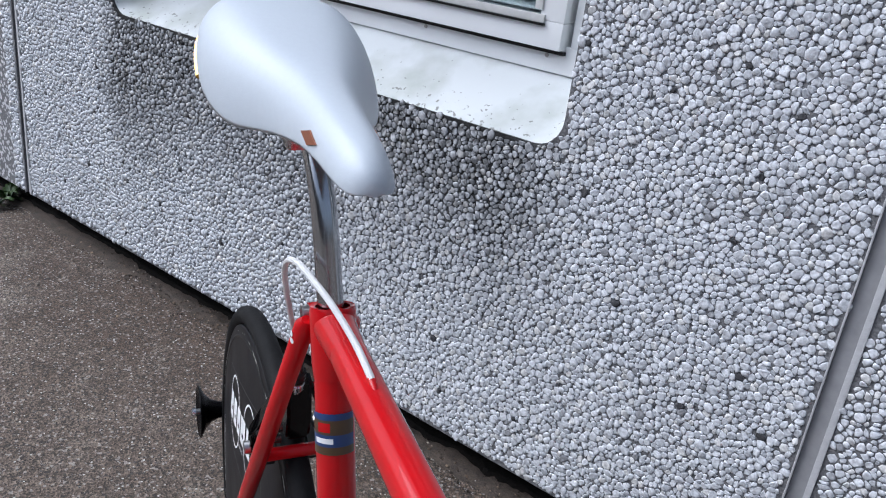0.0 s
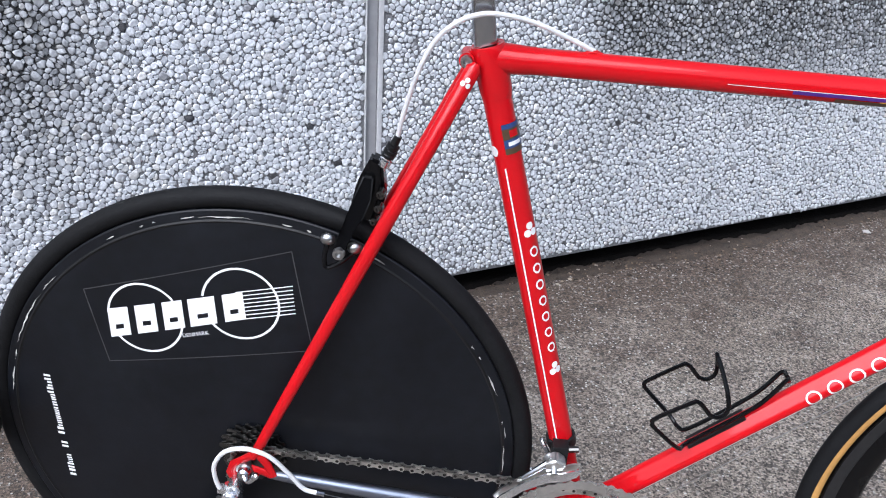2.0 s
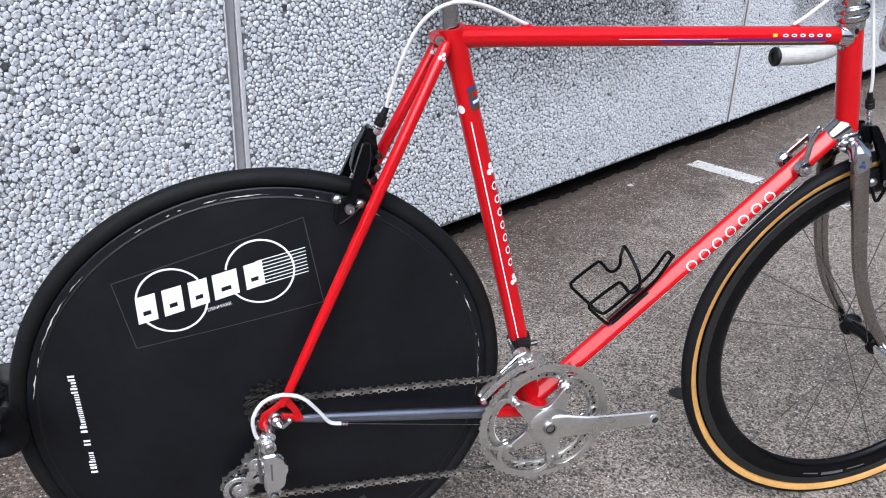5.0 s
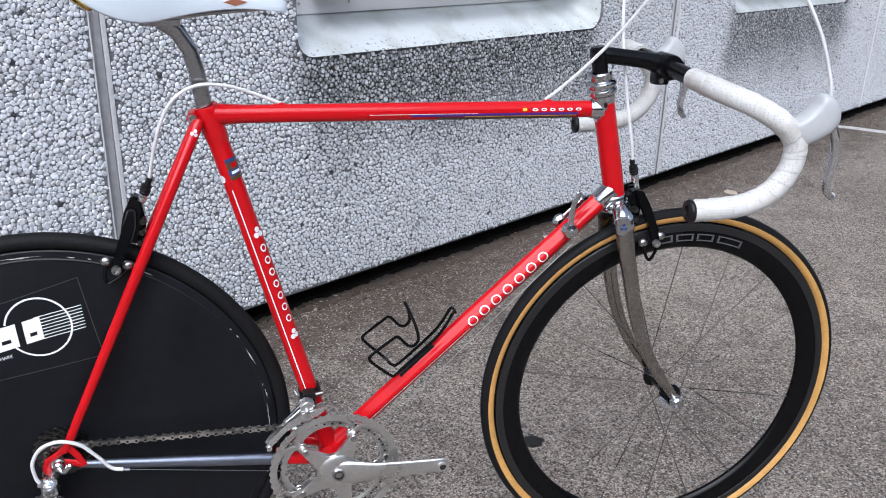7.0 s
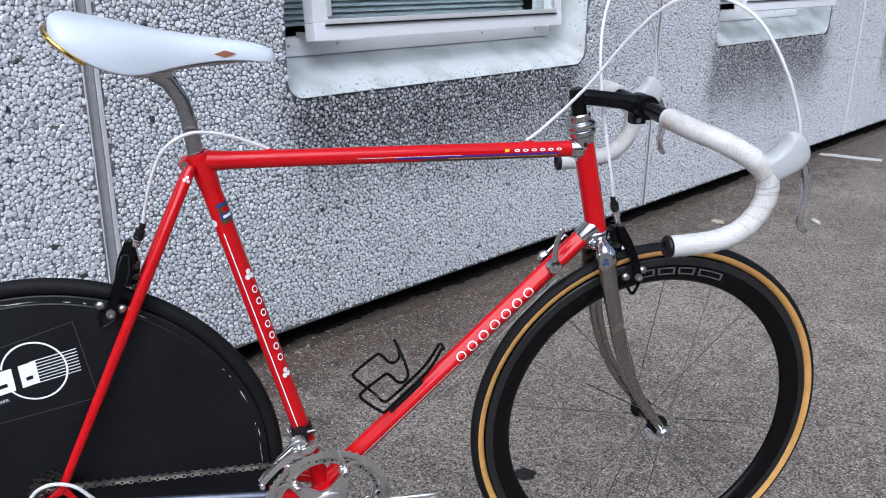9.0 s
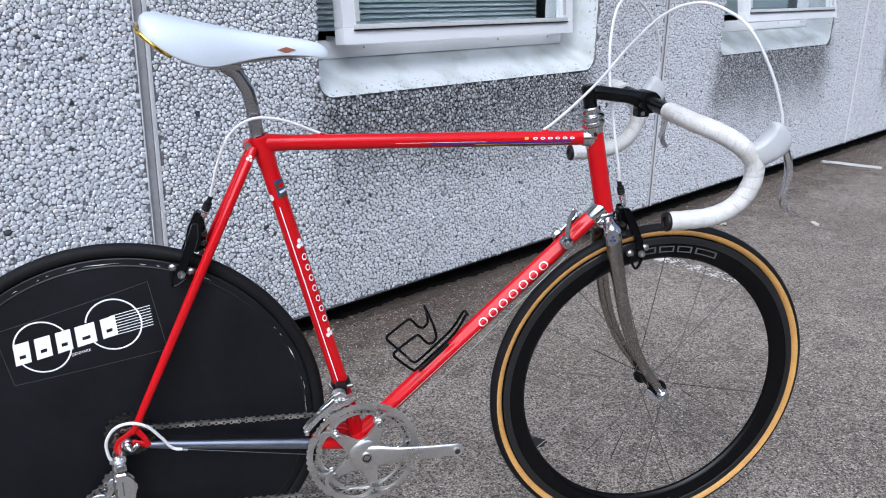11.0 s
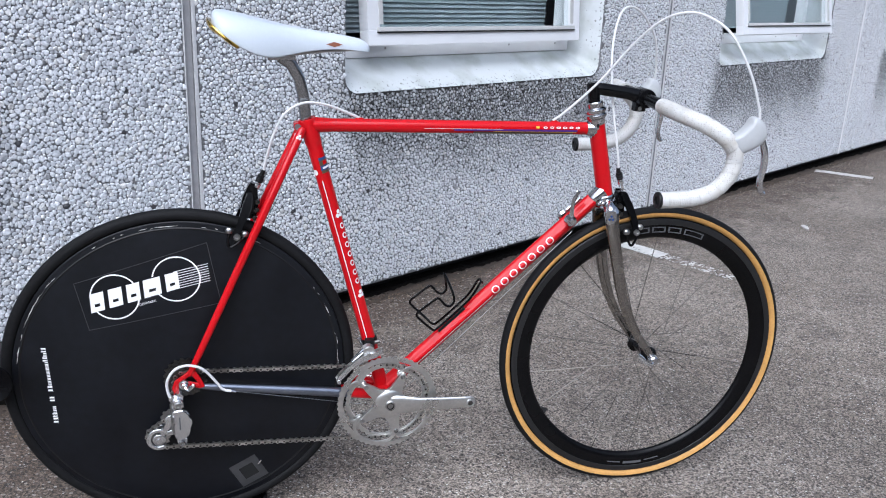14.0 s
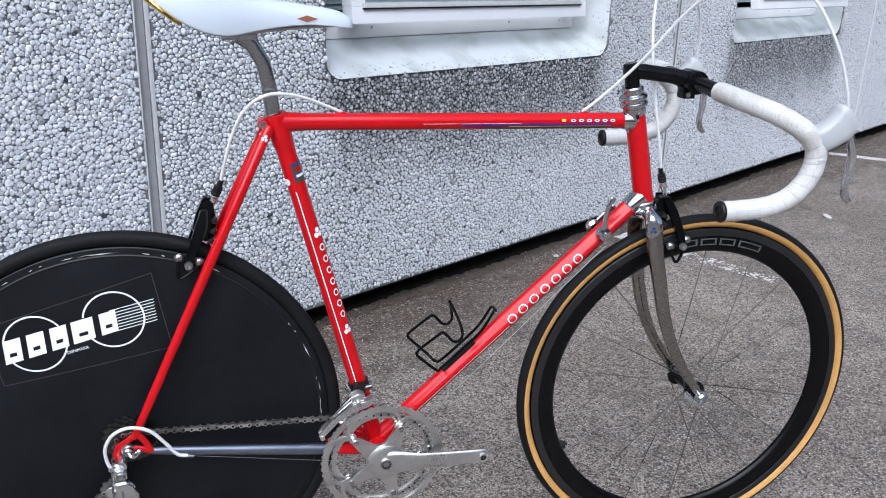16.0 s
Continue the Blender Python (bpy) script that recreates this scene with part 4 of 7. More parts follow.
        for ds, da in ((-0.004, -20), (-0.004, 20), (0.002, 0)):
            tube_oval(bm, low, top, 0.0083, (top - low).length - 0.012 + ds * 0.8, 0.0026, da, 17, 0.98, 14)
        part("mark", bm, DECAL, stay, "small white three-lobed mark")
        a, b = Vector((0.026, s * 0.0585, 0.3475)), Vector((0.372, s * 0.026, 0.283))
        bm = bmesh.new()
        sweep(bm, [a, a.lerp(b, 0.1), a.lerp(b, 0.5), a.lerp(b, 0.86)], [0.0055, 0.0075, 0.0095, 0.0105], 20, side=(0, 1, 0), flat=0.85)
        cs = part("chain_stay", bm, STAY_CHROME, BIKE, "chromed chain stay")
        bm = bmesh.new()
        sweep(bm, [a.lerp(b, 0.855), b, BB + Vector((-0.008, s * 0.022, 0.004))], [0.0107, 0.0112, 0.011], 20, side=(0, 1, 0), flat=0.88)
        part("stay_socket", bm, RED, cs, "red chain stay socket")
        # dropout: a forged fork end with a window in it
        y = s * 0.061
        bm = bmesh.new()
        sweep(bm, [(0.016, y, 0.379), (0.026, y, 0.364), (0.032, y, 0.347)], [0.0055, 0.005, 0.0055], 10, flat=0.6)
        sweep(bm, [(0.013, y, 0.380), (-0.002, y, 0.369), (-0.014, y, 0.360), (-0.018, y, 0.348), (-0.013, y, 0.335)], [0.0055, 0.0048, 0.006, 0.0065, 0.0065], 10, flat=0.55)
        sweep(bm, [(-0.010, y, 0.361), (0.008, y, 0.3565), (0.030, y, 0.3490)], [0.0055, 0.0045, 0.006], 10, flat=0.55)
        part("dropout", bm, RED, BIKE, "red forged dropout")
    for x0, z0, y0 in ((0.146, 0.6605, 0.034), (0.315, 0.294, 0.030)):
        part("bridge", made(rod, (x0, -y0, z0), (x0, y0, z0), 0.0062, None, 16), RED, BIKE)


build_frame()


def build_seat():
    # post and saddle lean a little to the near side
    SX = Matrix(((1, 0, 0, 0), (0, 1, -0.075, 0.075 * 0.845), (0, 0, 1, 0), (0, 0, 0, 1)))
    bm = bmesh.new()
    sweep(bm, [(0.2475, 0, 0.835), (0.2405, 0, 0.8615), (0.2355, 0, 0.905), (0.2290, 0, 0.934), (0.2150, 0, 0.960), (0.196, 0, 0.974)], [0.0122, 0.0124, 0.0122, 0.0120, 0.0124, 0.0136], 40, lobes=0.10, flat=0.80)
    post = part("seat_post", bm, POST, BIKE, "grey anodised aero seat post", xf=SX)
    bm = bmesh.new()
    block(bm, (0.172, -0.022, 0.968), (0.222, 0.022, 0.982), 0.005)
    part("clamp", bm, POST, post, xf=SX)
    # saddle shell: cross-sections from tail to nose
    secs = [(0.078, 0.030, 1.046, 0.020), (0.083, 0.056, 1.052, 0.028), (0.095, 0.067, 1.0535, 0.040), (0.120, 0.0715, 1.0485, 0.056), (0.150, 0.068, 1.0425, 0.066), (0.180, 0.058, 1.0355, 0.066), (0.205, 0.045, 1.0300, 0.055),
            (0.230, 0.034, 1.0255, 0.045), (0.260, 0.0265, 1.0205, 0.035), (0.290, 0.0225, 1.0165, 0.028), (0.320, 0.0205, 1.0125, 0.025), (0.340, 0.0185, 1.0080, 0.023), (0.351, 0.0140, 1.0020, 0.018), (0.3555, 0.0085, 0.9965, 0.0115), (0.3575, 0.0035, 0.9920, 0.0045)]
    bm = bmesh.new()
    rings = []
    for x, w, zt, drop in secs:
        ring = []
        for k in range(21):
            a = math.pi * k / 20
            c, s = math.cos(a), math.sin(a)
            e = 0.60 if w > 0.04 else 0.72 if w > 0.0185 else 1.0
            ring.append(Vector((x, -w * math.copysign(abs(c) ** e, c) * (1.0 - 0.05 * (1 - s)), zt - drop * (1 - abs(s) ** 1.2))))
        for k in range(1, 8):
            t = k / 8
            ring.append(Vector((x, -ring[0].y * (1 - 2 * t) * 0.94, zt - drop + (drop - 0.009) * math.sin(math.pi * t) ** 0.6)))
        rings.append([bm.verts.new(v) for v in ring])
    for r0, r1 in zip(rings, rings[1:]):
        for k in range(len(r0)):
            q = (k + 1) % len(r0)
            bm.faces.new((r0[k], r1[k], r1[q], r0[q]))
    bm.faces.new(rings[0])
    bm.faces.new(rings[-1][::-1])
    saddle = part("saddle", bm, LEATHER, BIKE, "smooth white leather racing saddle", sharp=60, xf=SX)
    sub = saddle.modifiers.new("round", "SUBSURF")
    sub.levels = sub.render_levels = 1
    bm = bmesh.new()
    sweep(bm, smooth([(0.124, -0.0600, 0.9930), (0.108, -0.0590, 1.0035), (0.095, -0.0555, 1.0135), (0.0840, -0.0480, 1.0215), (0.0765, -0.034, 1.0275), (0.0735, 0, 1.0300), (0.0765, 0.034, 1.0275), (0.0840, 0.0480, 1.0215), (0.095, 0.0555, 1.0135), (0.108, 0.0590, 1.0035), (0.124, 0.0600, 0.9930)], 6), [0.0035] + [0.0085] * 59 + [0.0035], 14, flat=0.45, side=(1, 0, 0.35))
    part("tail_trim", bm, GOLD, saddle, "polished gold tail plate", xf=SX)
    for s in (-1, 1):
        bm = bmesh.new()
        q = [(0.2755, 0.9985), (0.2905, 0.9940), (0.3055, 0.9985), (0.2905, 1.0030)]
        off = lambda x, z: 0.0212 - (x - 0.2905) * 0.075 - (z - 0.9985) * 0.22
        vs = [bm.verts.new((x, s * off(x, z), z)) for x, z in q]
        ws = [bm.verts.new((x, s * (off(x, z) - 0.004), z)) for x, z in q]
        bm.faces.new(vs)
        for i in range(4):
            bm.faces.new((vs[i], vs[(i + 1) % 4], ws[(i + 1) % 4], ws[i]))
        part("diamond", bm, BRONZE, saddle, "copper-brown diamond badge", xf=SX)
        bm = bmesh.new()
        sweep(bm, smooth([(0.105, s * 0.020, 1.004), (0.150, s * 0.0215, 0.983), (0.205, s * 0.0215, 0.9795), (0.260, s * 0.014, 0.985), (0.335, s * 0.005, 0.990)], 5), 0.0034, 8)
        part("rail", bm, STEEL, saddle, xf=SX)


build_seat()


def disc_y(r):
    """Half the thickness of the lens-shaped disc at radius r."""
    return 0.010 + 0.016 * max(0.0, 1 - (r / 0.312) ** 2)


def on_disc(x, z, lift=0.0009):
    r = math.hypot(x - HUB.x, z - HUB.z)
    return Vector((x, -disc_y(r) - lift, z))


def disc_poly(bm, quad, n=8, m=3, lift=0.0009):
    """A four-cornered label laid on the disc."""
    a, b, c, d = (Vector((q[0], 0, q[1])) for q in quad)
    grid = []
    for i in range(n + 1):
        p, q = a.lerp(b, i / n), d.lerp(c, i / n)
        grid.append([bm.verts.new(on_disc(*(p.lerp(q, j / m)).xz, lift)) for j in range(m + 1)])
    for i in range(n):
        for j in range(m):
            bm.faces.new((grid[i][j], grid[i + 1][j], grid[i + 1][j + 1], grid[i][j + 1]))


def disc_ring(bm, cx, cz, r0, r1, a0=0, a1=360, n=56, lift=0.0009):
    pts = []
    for k in range(n + 1):
        a = radians(a0 + (a1 - a0) * k / n)
        pts.append([bm.verts.new(on_disc(cx + r * math.cos(a), cz + r * math.sin(a), lift)) for r in (r0, r1)])
    for p, q in zip(pts, pts[1:]):
        bm.faces.new((p[0], q[0], q[1], p[1]))


def build_rear_wheel():
    bm = bmesh.new()
    prof = [(0.0, -disc_y(0))]
    for i in range(1, 27):
        r = 0.312 * i / 26
        prof.append((r, -disc_y(r)))
    prof += [(0.3135, -0.009)]
    full = prof + [(r, -h) for r, h in prof[::-1]]
    lathe(bm, full, HUB, (0, 1, 0), 128)
    wheel = part("rear_wheel", bm, DISC, BIKE, "matt black lens-shaped disc wheel", sharp=25)
    bm = bmesh.new()
    n, prof = 20, []
    for k in range(n):
        a = 2 * math.pi * k / n
        prof.append((0.3242 + 0.0118 * math.cos(a), 0.0118 * math.sin(a)))
    lathe(bm, prof, HUB, (0, 1, 0), 144, loop=True)
    part("tyre", bm, RUBBER, wheel, "black tubular tyre")
    bm = bmesh.new()
    lathe(bm, [(0.2985, -disc_y(0.2985) - 0.0002), (0.3005, -disc_y(0.3005) - 0.0012), (0.3025, -disc_y(0.3025) - 0.0003)], HUB, (0, 1, 0), 128)
    part("rim_seam", bm, BLACK_PLASTIC, wheel)
    # scraped glue along the rim
    rnd = random.Random(4)
    for a0, a1, r in ((136, 141, 0.3055), (142, 158, 0.3050), (100, 103, 0.306), (88, 99, 0.3055), (118, 120, 0.306), (60, 64, 0.305), (-2, 6, 0.3015), (8, 11, 0.3045), (12, 13, 0.303), (20, 26, 0.304), (160, 163, 0.304), (108, 109, 0.307), (111, 112, 0.306), (30, 31, 0.3045), (33, 34, 0.304), (165, 172, 0.3045), (76, 77, 0.3055), (80, 82, 0.305), (-8, -5, 0.303), (-14, -13, 0.304)):
        bm = bmesh.new()
        k = max(3, int((a1 - a0) / 1.2))
        pts = []
        for i in range(k + 1):
            a = radians(a0 + (a1 - a0) * i / k)
            w = 0.0009 * (0.2 + rnd.random()) * math.sin(math.pi * (i + 0.25) / (k + 0.5))
            rr = r + rnd.uniform(-0.0007, 0.0007)
            pts.append([bm.verts.new(on_disc(HUB.x + q * math.cos(a), HUB.z + q * math.sin(a), 0.0010)) for q in (rr - w, rr + w)])
        for p, q in zip(pts, pts[1:]):
            bm.faces.new((p[0], q[0], q[1], p[1]))
        part("scrape", bm, CHIP, wheel, "pale scraped glue along the rim")
    # makers' mark: two rings, a slanting row of plain blocks and speed lines
    for cx, cz, a0, a1 in ((-0.1181, 0.5262, 38, 178), (-0.1181, 0.5262, 215, 352), (-0.0062, 0.5570, 35, 172), (-0.0062, 0.5570, 212, 395)):
        bm = bmesh.new()
        disc_ring(bm, cx, cz, 0.0420, 0.0446, a0, a1)
        part("ring_mark", bm, DECAL, wheel, "white ring of the disc's mark")
    p0, p1 = Vector((-0.1625, 0.5325)), Vector((0.0005, 0.5735))
    q0, q1 = Vector((-0.1615, 0.4955)), Vector((0.0035, 0.5400))
    spans = [(0.0, 0.150), (0.20, 0.350), (0.40, 0.545), (0.585, 0.775), (0.830, 0.975)]
    for i, (a, b) in enumerate(spans):
        bm = bmesh.new()
        up = lambda s: p0.lerp(p1, s)
        dn = lambda s: q0.lerp(q1, s)
        w = (b - a) * 0.30
        mid = lambda s, h: dn(s).lerp(up(s), h)
        for s0, s1, h0, h1 in ((a, a + w, 0, 1), (b - w, b, 0, 1), (a + w, b - w, 0, 0.26), (a + w, b - w, 0.42, 1.0)):
            disc_poly(bm, [mid(s0, h0), mid(s1, h0), mid(s1, h1), mid(s0, h1)], 3, 3)
        part("block_mark", bm, DECAL, wheel, "white block of the disc's mark")
    for i in range(8):
        bm = bmesh.new()
        h = i / 7
        s0, s1 = q1.lerp(p1, h) + Vector((-0.012, -0.003)), q1.lerp(p1, h) + Vector((0.052, 0.011))
        disc_poly(bm, [s0, s1, s1 + Vector((0, 0.0012)), s0 + Vector((0, 0.0012))], 6, 1)
        part("line_mark", bm, DECAL, wheel)
    word = bpy.data.curves.new("word", "FONT")
    word.body, word.size, word.align_x = "DENMARK", 0.0068, "LEFT"
    holder = bpy.data.objects.new("word", word)
    me = bpy.data.meshes.new_from_object(holder)
    bpy.data.objects.remove(holder)
    along = Vector((0.971, 0.239))
    bm = bmesh.new()
    bm.from_mesh(me)
    bpy.data.meshes.remove(me)
    for v in bm.verts:
        q = Vector((-0.0755, 0.5065)) + along * v.co.x + Vector((-along.y, along.x)) * v.co.y
        v.co = on_disc(q.x, q.y, 0.0009)
    part("small_lettering", bm, DECAL, wheel, "small white lettering")
    c = [(-0.188, 0.554), (0.052, 0.626), (0.074, 0.505), (-0.168, 0.4615)]
    for i in range(4):
        a, b = Vector(c[i]), Vector(c[(i + 1) % 4])
        d = (b - a).orthogonal().normalized() * 0.0006
        bm = bmesh.new()
        disc_poly(bm, [a - d, b - d, b + d, a + d], 24, 1, 0.0006)
        part("film_edge", bm, OUTLINE, wheel)
    # a written name, shown as short bars
    z = 0.4285
    rnd = random.Random(9)
    for i, w in enumerate((0.009, 0.008, 0.009, 0.006, 0.007, 0.008, 0.005, 0.006, 0.006, 0.007, 0.012, None, 0.010, None, 0.007, 0.006, 0.009, 0.012)):
        if w is None:
            z -= 0.010
            continue
        x = -0.2525 + (0.4285 - z) * 0.050
        t = 0.0085 if w > 0.0085 else 0.006
        for lo, hi in ((0.0, 0.34), (0.62, 0.94)):
            bm = bmesh.new()
            disc_poly(bm, [(x + 0.004 - t, z - w * hi), (x + 0.004, z - w * hi), (x + 0.004, z - w * lo), (x + 0.004 - t, z - w * lo)], 1, 1)
            part("name_bar", bm, DECAL, wheel)
        z -= w * 1.12
    # valve pocket near the rim
    m = Matrix.Translation((0.1145, 0, 0.1165)) @ Matrix.Rotation(radians(-28), 4, "Y")
    ax = lambda x, z: (m @ Vector((x, 0, z))).xz
    bm = bmesh.new()
    o, i2 = 0.030, 0.0155
    for quad in (((-o, -o), (o, -o), (i2, -i2), (-i2, -i2)), ((o, -o), (o, o), (i2, i2), (i2, -i2)), ((o, o), (-o, o), (-i2, i2), (i2, i2)), ((-o, o), (-o, -o), (-i2, -i2), (-i2, i2))):
        disc_poly(bm, [ax(*q) for q in quad], 3, 2, 0.0012)
    part("valve_frame", bm, surface("grey_patch", (0.035, 0.035, 0.037), 0.5, vary=0.3), wheel, "dull grey frame of the valve pocket")
    # flat black patch paints the shade inside the pocket
    bm = bmesh.new()
    disc_poly(bm, [ax(-i2, -i2), ax(i2, -i2), ax(i2, i2), ax(-i2, i2)], 2, 2, 0.0009)
    part("valve_pocket", bm, surface("pocket_shade_black", (0.003, 0.003, 0.003), 0.8), wheel)
    bm = bmesh.new()
    p = on_disc(*ax(0.026, 0.006), 0.004)
    rod(bm, p, p + Vector((0.006, -0.002, 0.010)), 0.002, 0.0012, 8)
    part("valve", bm, ALLOY, wheel)
    # freewheel cogs and hub end
    cass = part("hub", made(rod, (0, -0.066, HUB.z), (0, 0.066, HUB.z), 0.0052, None, 12), STEEL, wheel, "steel hub axle")
    for i, r in enumerate((0.0395, 0.0365, 0.0335, 0.0305, 0.0275, 0.0250)):
        bm = bmesh.new()
        y = -0.029 - i * 0.0042
        teeth = int(r * 2 * math.pi / 0.0127)
        out = []
        for k in range(teeth * 4):
            a = 2 * math.pi * k / (teeth * 4)
            rr = r + (0.0025, 0.0025, -0.0018, -0.0018)[k % 4]
            out.append((HUB.x + rr * math.cos(a), HUB.z + rr * math.sin(a)))
        prism(bm, out, y, y - 0.0019)
        part("cog", bm, COG, wheel, "dark worn sprocket")
    bm = bmesh.new()
    lathe(bm, [(0.0, -0.0745), (0.005, -0.0745), (0.0075, -0.072), (0.0085, -0.066), (0.0085, -0.0635), (0.0, -0.0635)], HUB, (0, 1, 0), 20)
    sweep(bm, smooth([HUB + Vector((0.001, -0.072, 0.0)), HUB + Vector((0.007, -0.077, -0.004)), HUB + Vector((0.014, -0.077, 0.002)), HUB + Vector((0.018, -0.075, 0.007))], 4), [0.0034] * 9 + [0.0042] * 3 + [0.003], 8)
    part("skewer_nut", bm, CHROME, wheel, "chromed quick-release end")
    bm = bmesh.new()
    lathe(bm, [(0.0060, -0.0655), (0.0096, -0.0655), (0.0100, -0.0640), (0.0100, -0.0600), (0.0060, -0.0600)], HUB + Vector((-0.001, 0, 0.001)), (0, 1, 0), 28, loop=True)
    part("lock_nut", bm, STEEL, wheel, "worn steel axle face")
    return wheel


build_rear_wheel()


def build_front_wheel():
    bm = bmesh.new()
    prof = [(0.312, -0.0095), (0.311, -0.0102), (0.2985, -0.0108), (0.297, -0.0106), (0.285, -0.0112), (0.273, -0.0082), (0.267, -0.0035), (0.2655, 0.0)]
    full = prof + [(r, -h) for r, h in prof[-2::-1]]
    lathe(bm, full, AXLE, (0, 1, 0), 128, loop=True)
    wheel = part("front_wheel", bm, CARBON, BIKE, "front wheel with deep black carbon rim", xf=FX, sharp=50)
    for s in (-1, 1):
        bm = bmesh.new()
        lathe(bm, [(0.3110, s * 0.0104), (0.3105, s * 0.0108), (0.2985, s * 0.0113), (0.298, s * 0.0109)], AXLE, (0, 1, 0), 128)
        part("brake_track", bm, TRACK, wheel, "grey worn brake track", xf=FX)
        bm = bmesh.new()
        prof = []
        for k in range(7):
            a = radians(148 - 62 * k / 6)
            prof.append((0.3238 + 0.01215 * math.cos(a), s * 0.01215 * math.sin(a)))
        lathe(bm, prof, AXLE, (0, 1, 0), 144)
        part("sidewall", bm, TAN, wheel, "tan tyre sidewall", xf=FX)
    bm = bmesh.new()
    prof = [(0.3238 + 0.0119 * math.cos(2 * math.pi * k / 20), 0.0119 * math.sin(2 * math.pi * k / 20)) for k in range(20)]
    lathe(bm, prof, AXLE, (0, 1, 0), 144, loop=True)
    part("tyre", bm, RUBBER, wheel, "black tubular tread", xf=FX)
    # rim lettering, as plain bars that follow the rim
    def arc(bm, r0, r1, a0, a1, n=6):
        pts = []
        for k in range(n + 1):
            a = radians(a0 + (a1 - a0) * k / n)
            pts.append([bm.verts.new(AXLE + Vector((r * math.cos(a), -0.0116 if r < 0.2965 else -0.0113, r * math.sin(a)))) for r in (r0, r1)])
        for p, q in zip(pts, pts[1:]):
            bm.faces.new((p[0], q[0], q[1], p[1]))
    for a0, a1 in ((99.5, 94.5), (93.3, 87.0), (85.8, 79.5), (78.0, 68.5)):
        bm = bmesh.new()
        w = 0.75 if a0 > a1 else -0.75
        arc(bm, 0.2810, 0.2832, a0, a1, 6)
        arc(bm, 0.2913, 0.2935, a0, a1, 6)
        arc(bm, 0.2836, 0.2909, a0, a0 - w, 2)
        arc(bm, 0.2836, 0.2909, a1 + w, a1, 2)
        part("rim_mark", bm, GREY_DECAL, wheel, "grey rim painted lettering", xf=FX)
    for a0, a1 in ((258.5, 265), (266.5, 275.5), (277, 284)):
        bm = bmesh.new()
        arc(bm, 0.2865, 0.2895 if a0 != 266.5 else 0.2925, a0, a1, 6)
        part("rim_mark", bm, GREY_DECAL, wheel, xf=FX)
    hub = bmesh.new()
    lathe(hub, [(0.0, -0.048), (0.0105, -0.048), (0.0120, -0.043), (0.0185, -0.0385), (0.0198, -0.035), (0.0198, -0.030), (0.0125, -0.025), (0.0095, 0.0), (0.0125, 0.025), (0.0198, 0.030), (0.0198, 0.035), (0.0185, 0.0385), (0.0120, 0.043), (0.0105, 0.048), (0.0, 0.048)], AXLE, (0, 1, 0), 28)
    part("hub", hub, BLACK_PAINT, wheel, "small black front hub", xf=FX)
    for k in range(18):
        s = -1 if k % 2 else 1
        a = radians(20 * k + 9)
        off = radians(62 if k % 4 < 2 else -62)
        p = AXLE + Vector((0.0180 * math.cos(a + off), s * 0.0335, 0.0180 * math.sin(a + off)))
        q = AXLE + Vector((0.268 * math.cos(a), s * 0.001, 0.268 * math.sin(a)))
        bm = bmesh.new()
        sweep(bm, [p, q], 0.00085, 6)
        part("spoke", bm, SPOKE, wheel, xf=FX)
    bm = bmesh.new()
    lathe(bm, [(0.0, -0.068), (0.0075, -0.068), (0.0105, -0.065), (0.0115, -0.0555), (0.0, -0.0555)], AXLE, (0, 1, 0), 20)
    part("skewer_nut", bm, CHROME, wheel, "chromed quick-release nut", xf=FX)
    bm = bmesh.new()
    lathe(bm, [(0.0, 0.064), (0.007, 0.064), (0.0085, 0.055), (0.0, 0.055)], AXLE, (0, 1, 0), 20)
    part("skewer_end", bm, CHROME, wheel, "chromed quick-release nut", xf=FX)
    bm = bmesh.new()
    pts = smooth([AXLE + Vector((0.001, -0.064, -0.002)), AXLE + Vector((-0.009, -0.072, -0.006)), AXLE + Vector((-0.022, -0.076, 0.000)), AXLE + Vector((-0.034, -0.076, 0.011)), AXLE + Vector((-0.043, -0.074, 0.024))], 4)
    sweep(bm, pts, [0.0050, 0.0050, 0.0046, 0.0044, 0.0042, 0.0042, 0.0044, 0.0048, 0.0053, 0.0058, 0.0062, 0.0064, 0.0064, 0.0060, 0.0052, 0.0040, 0.0022], 12, side=(0, 1, 0), flat=0.42)
    part("skewer_lever", bm, ALLOY, wheel, "curved chromed quick-release lever", xf=FX)


build_front_wheel()


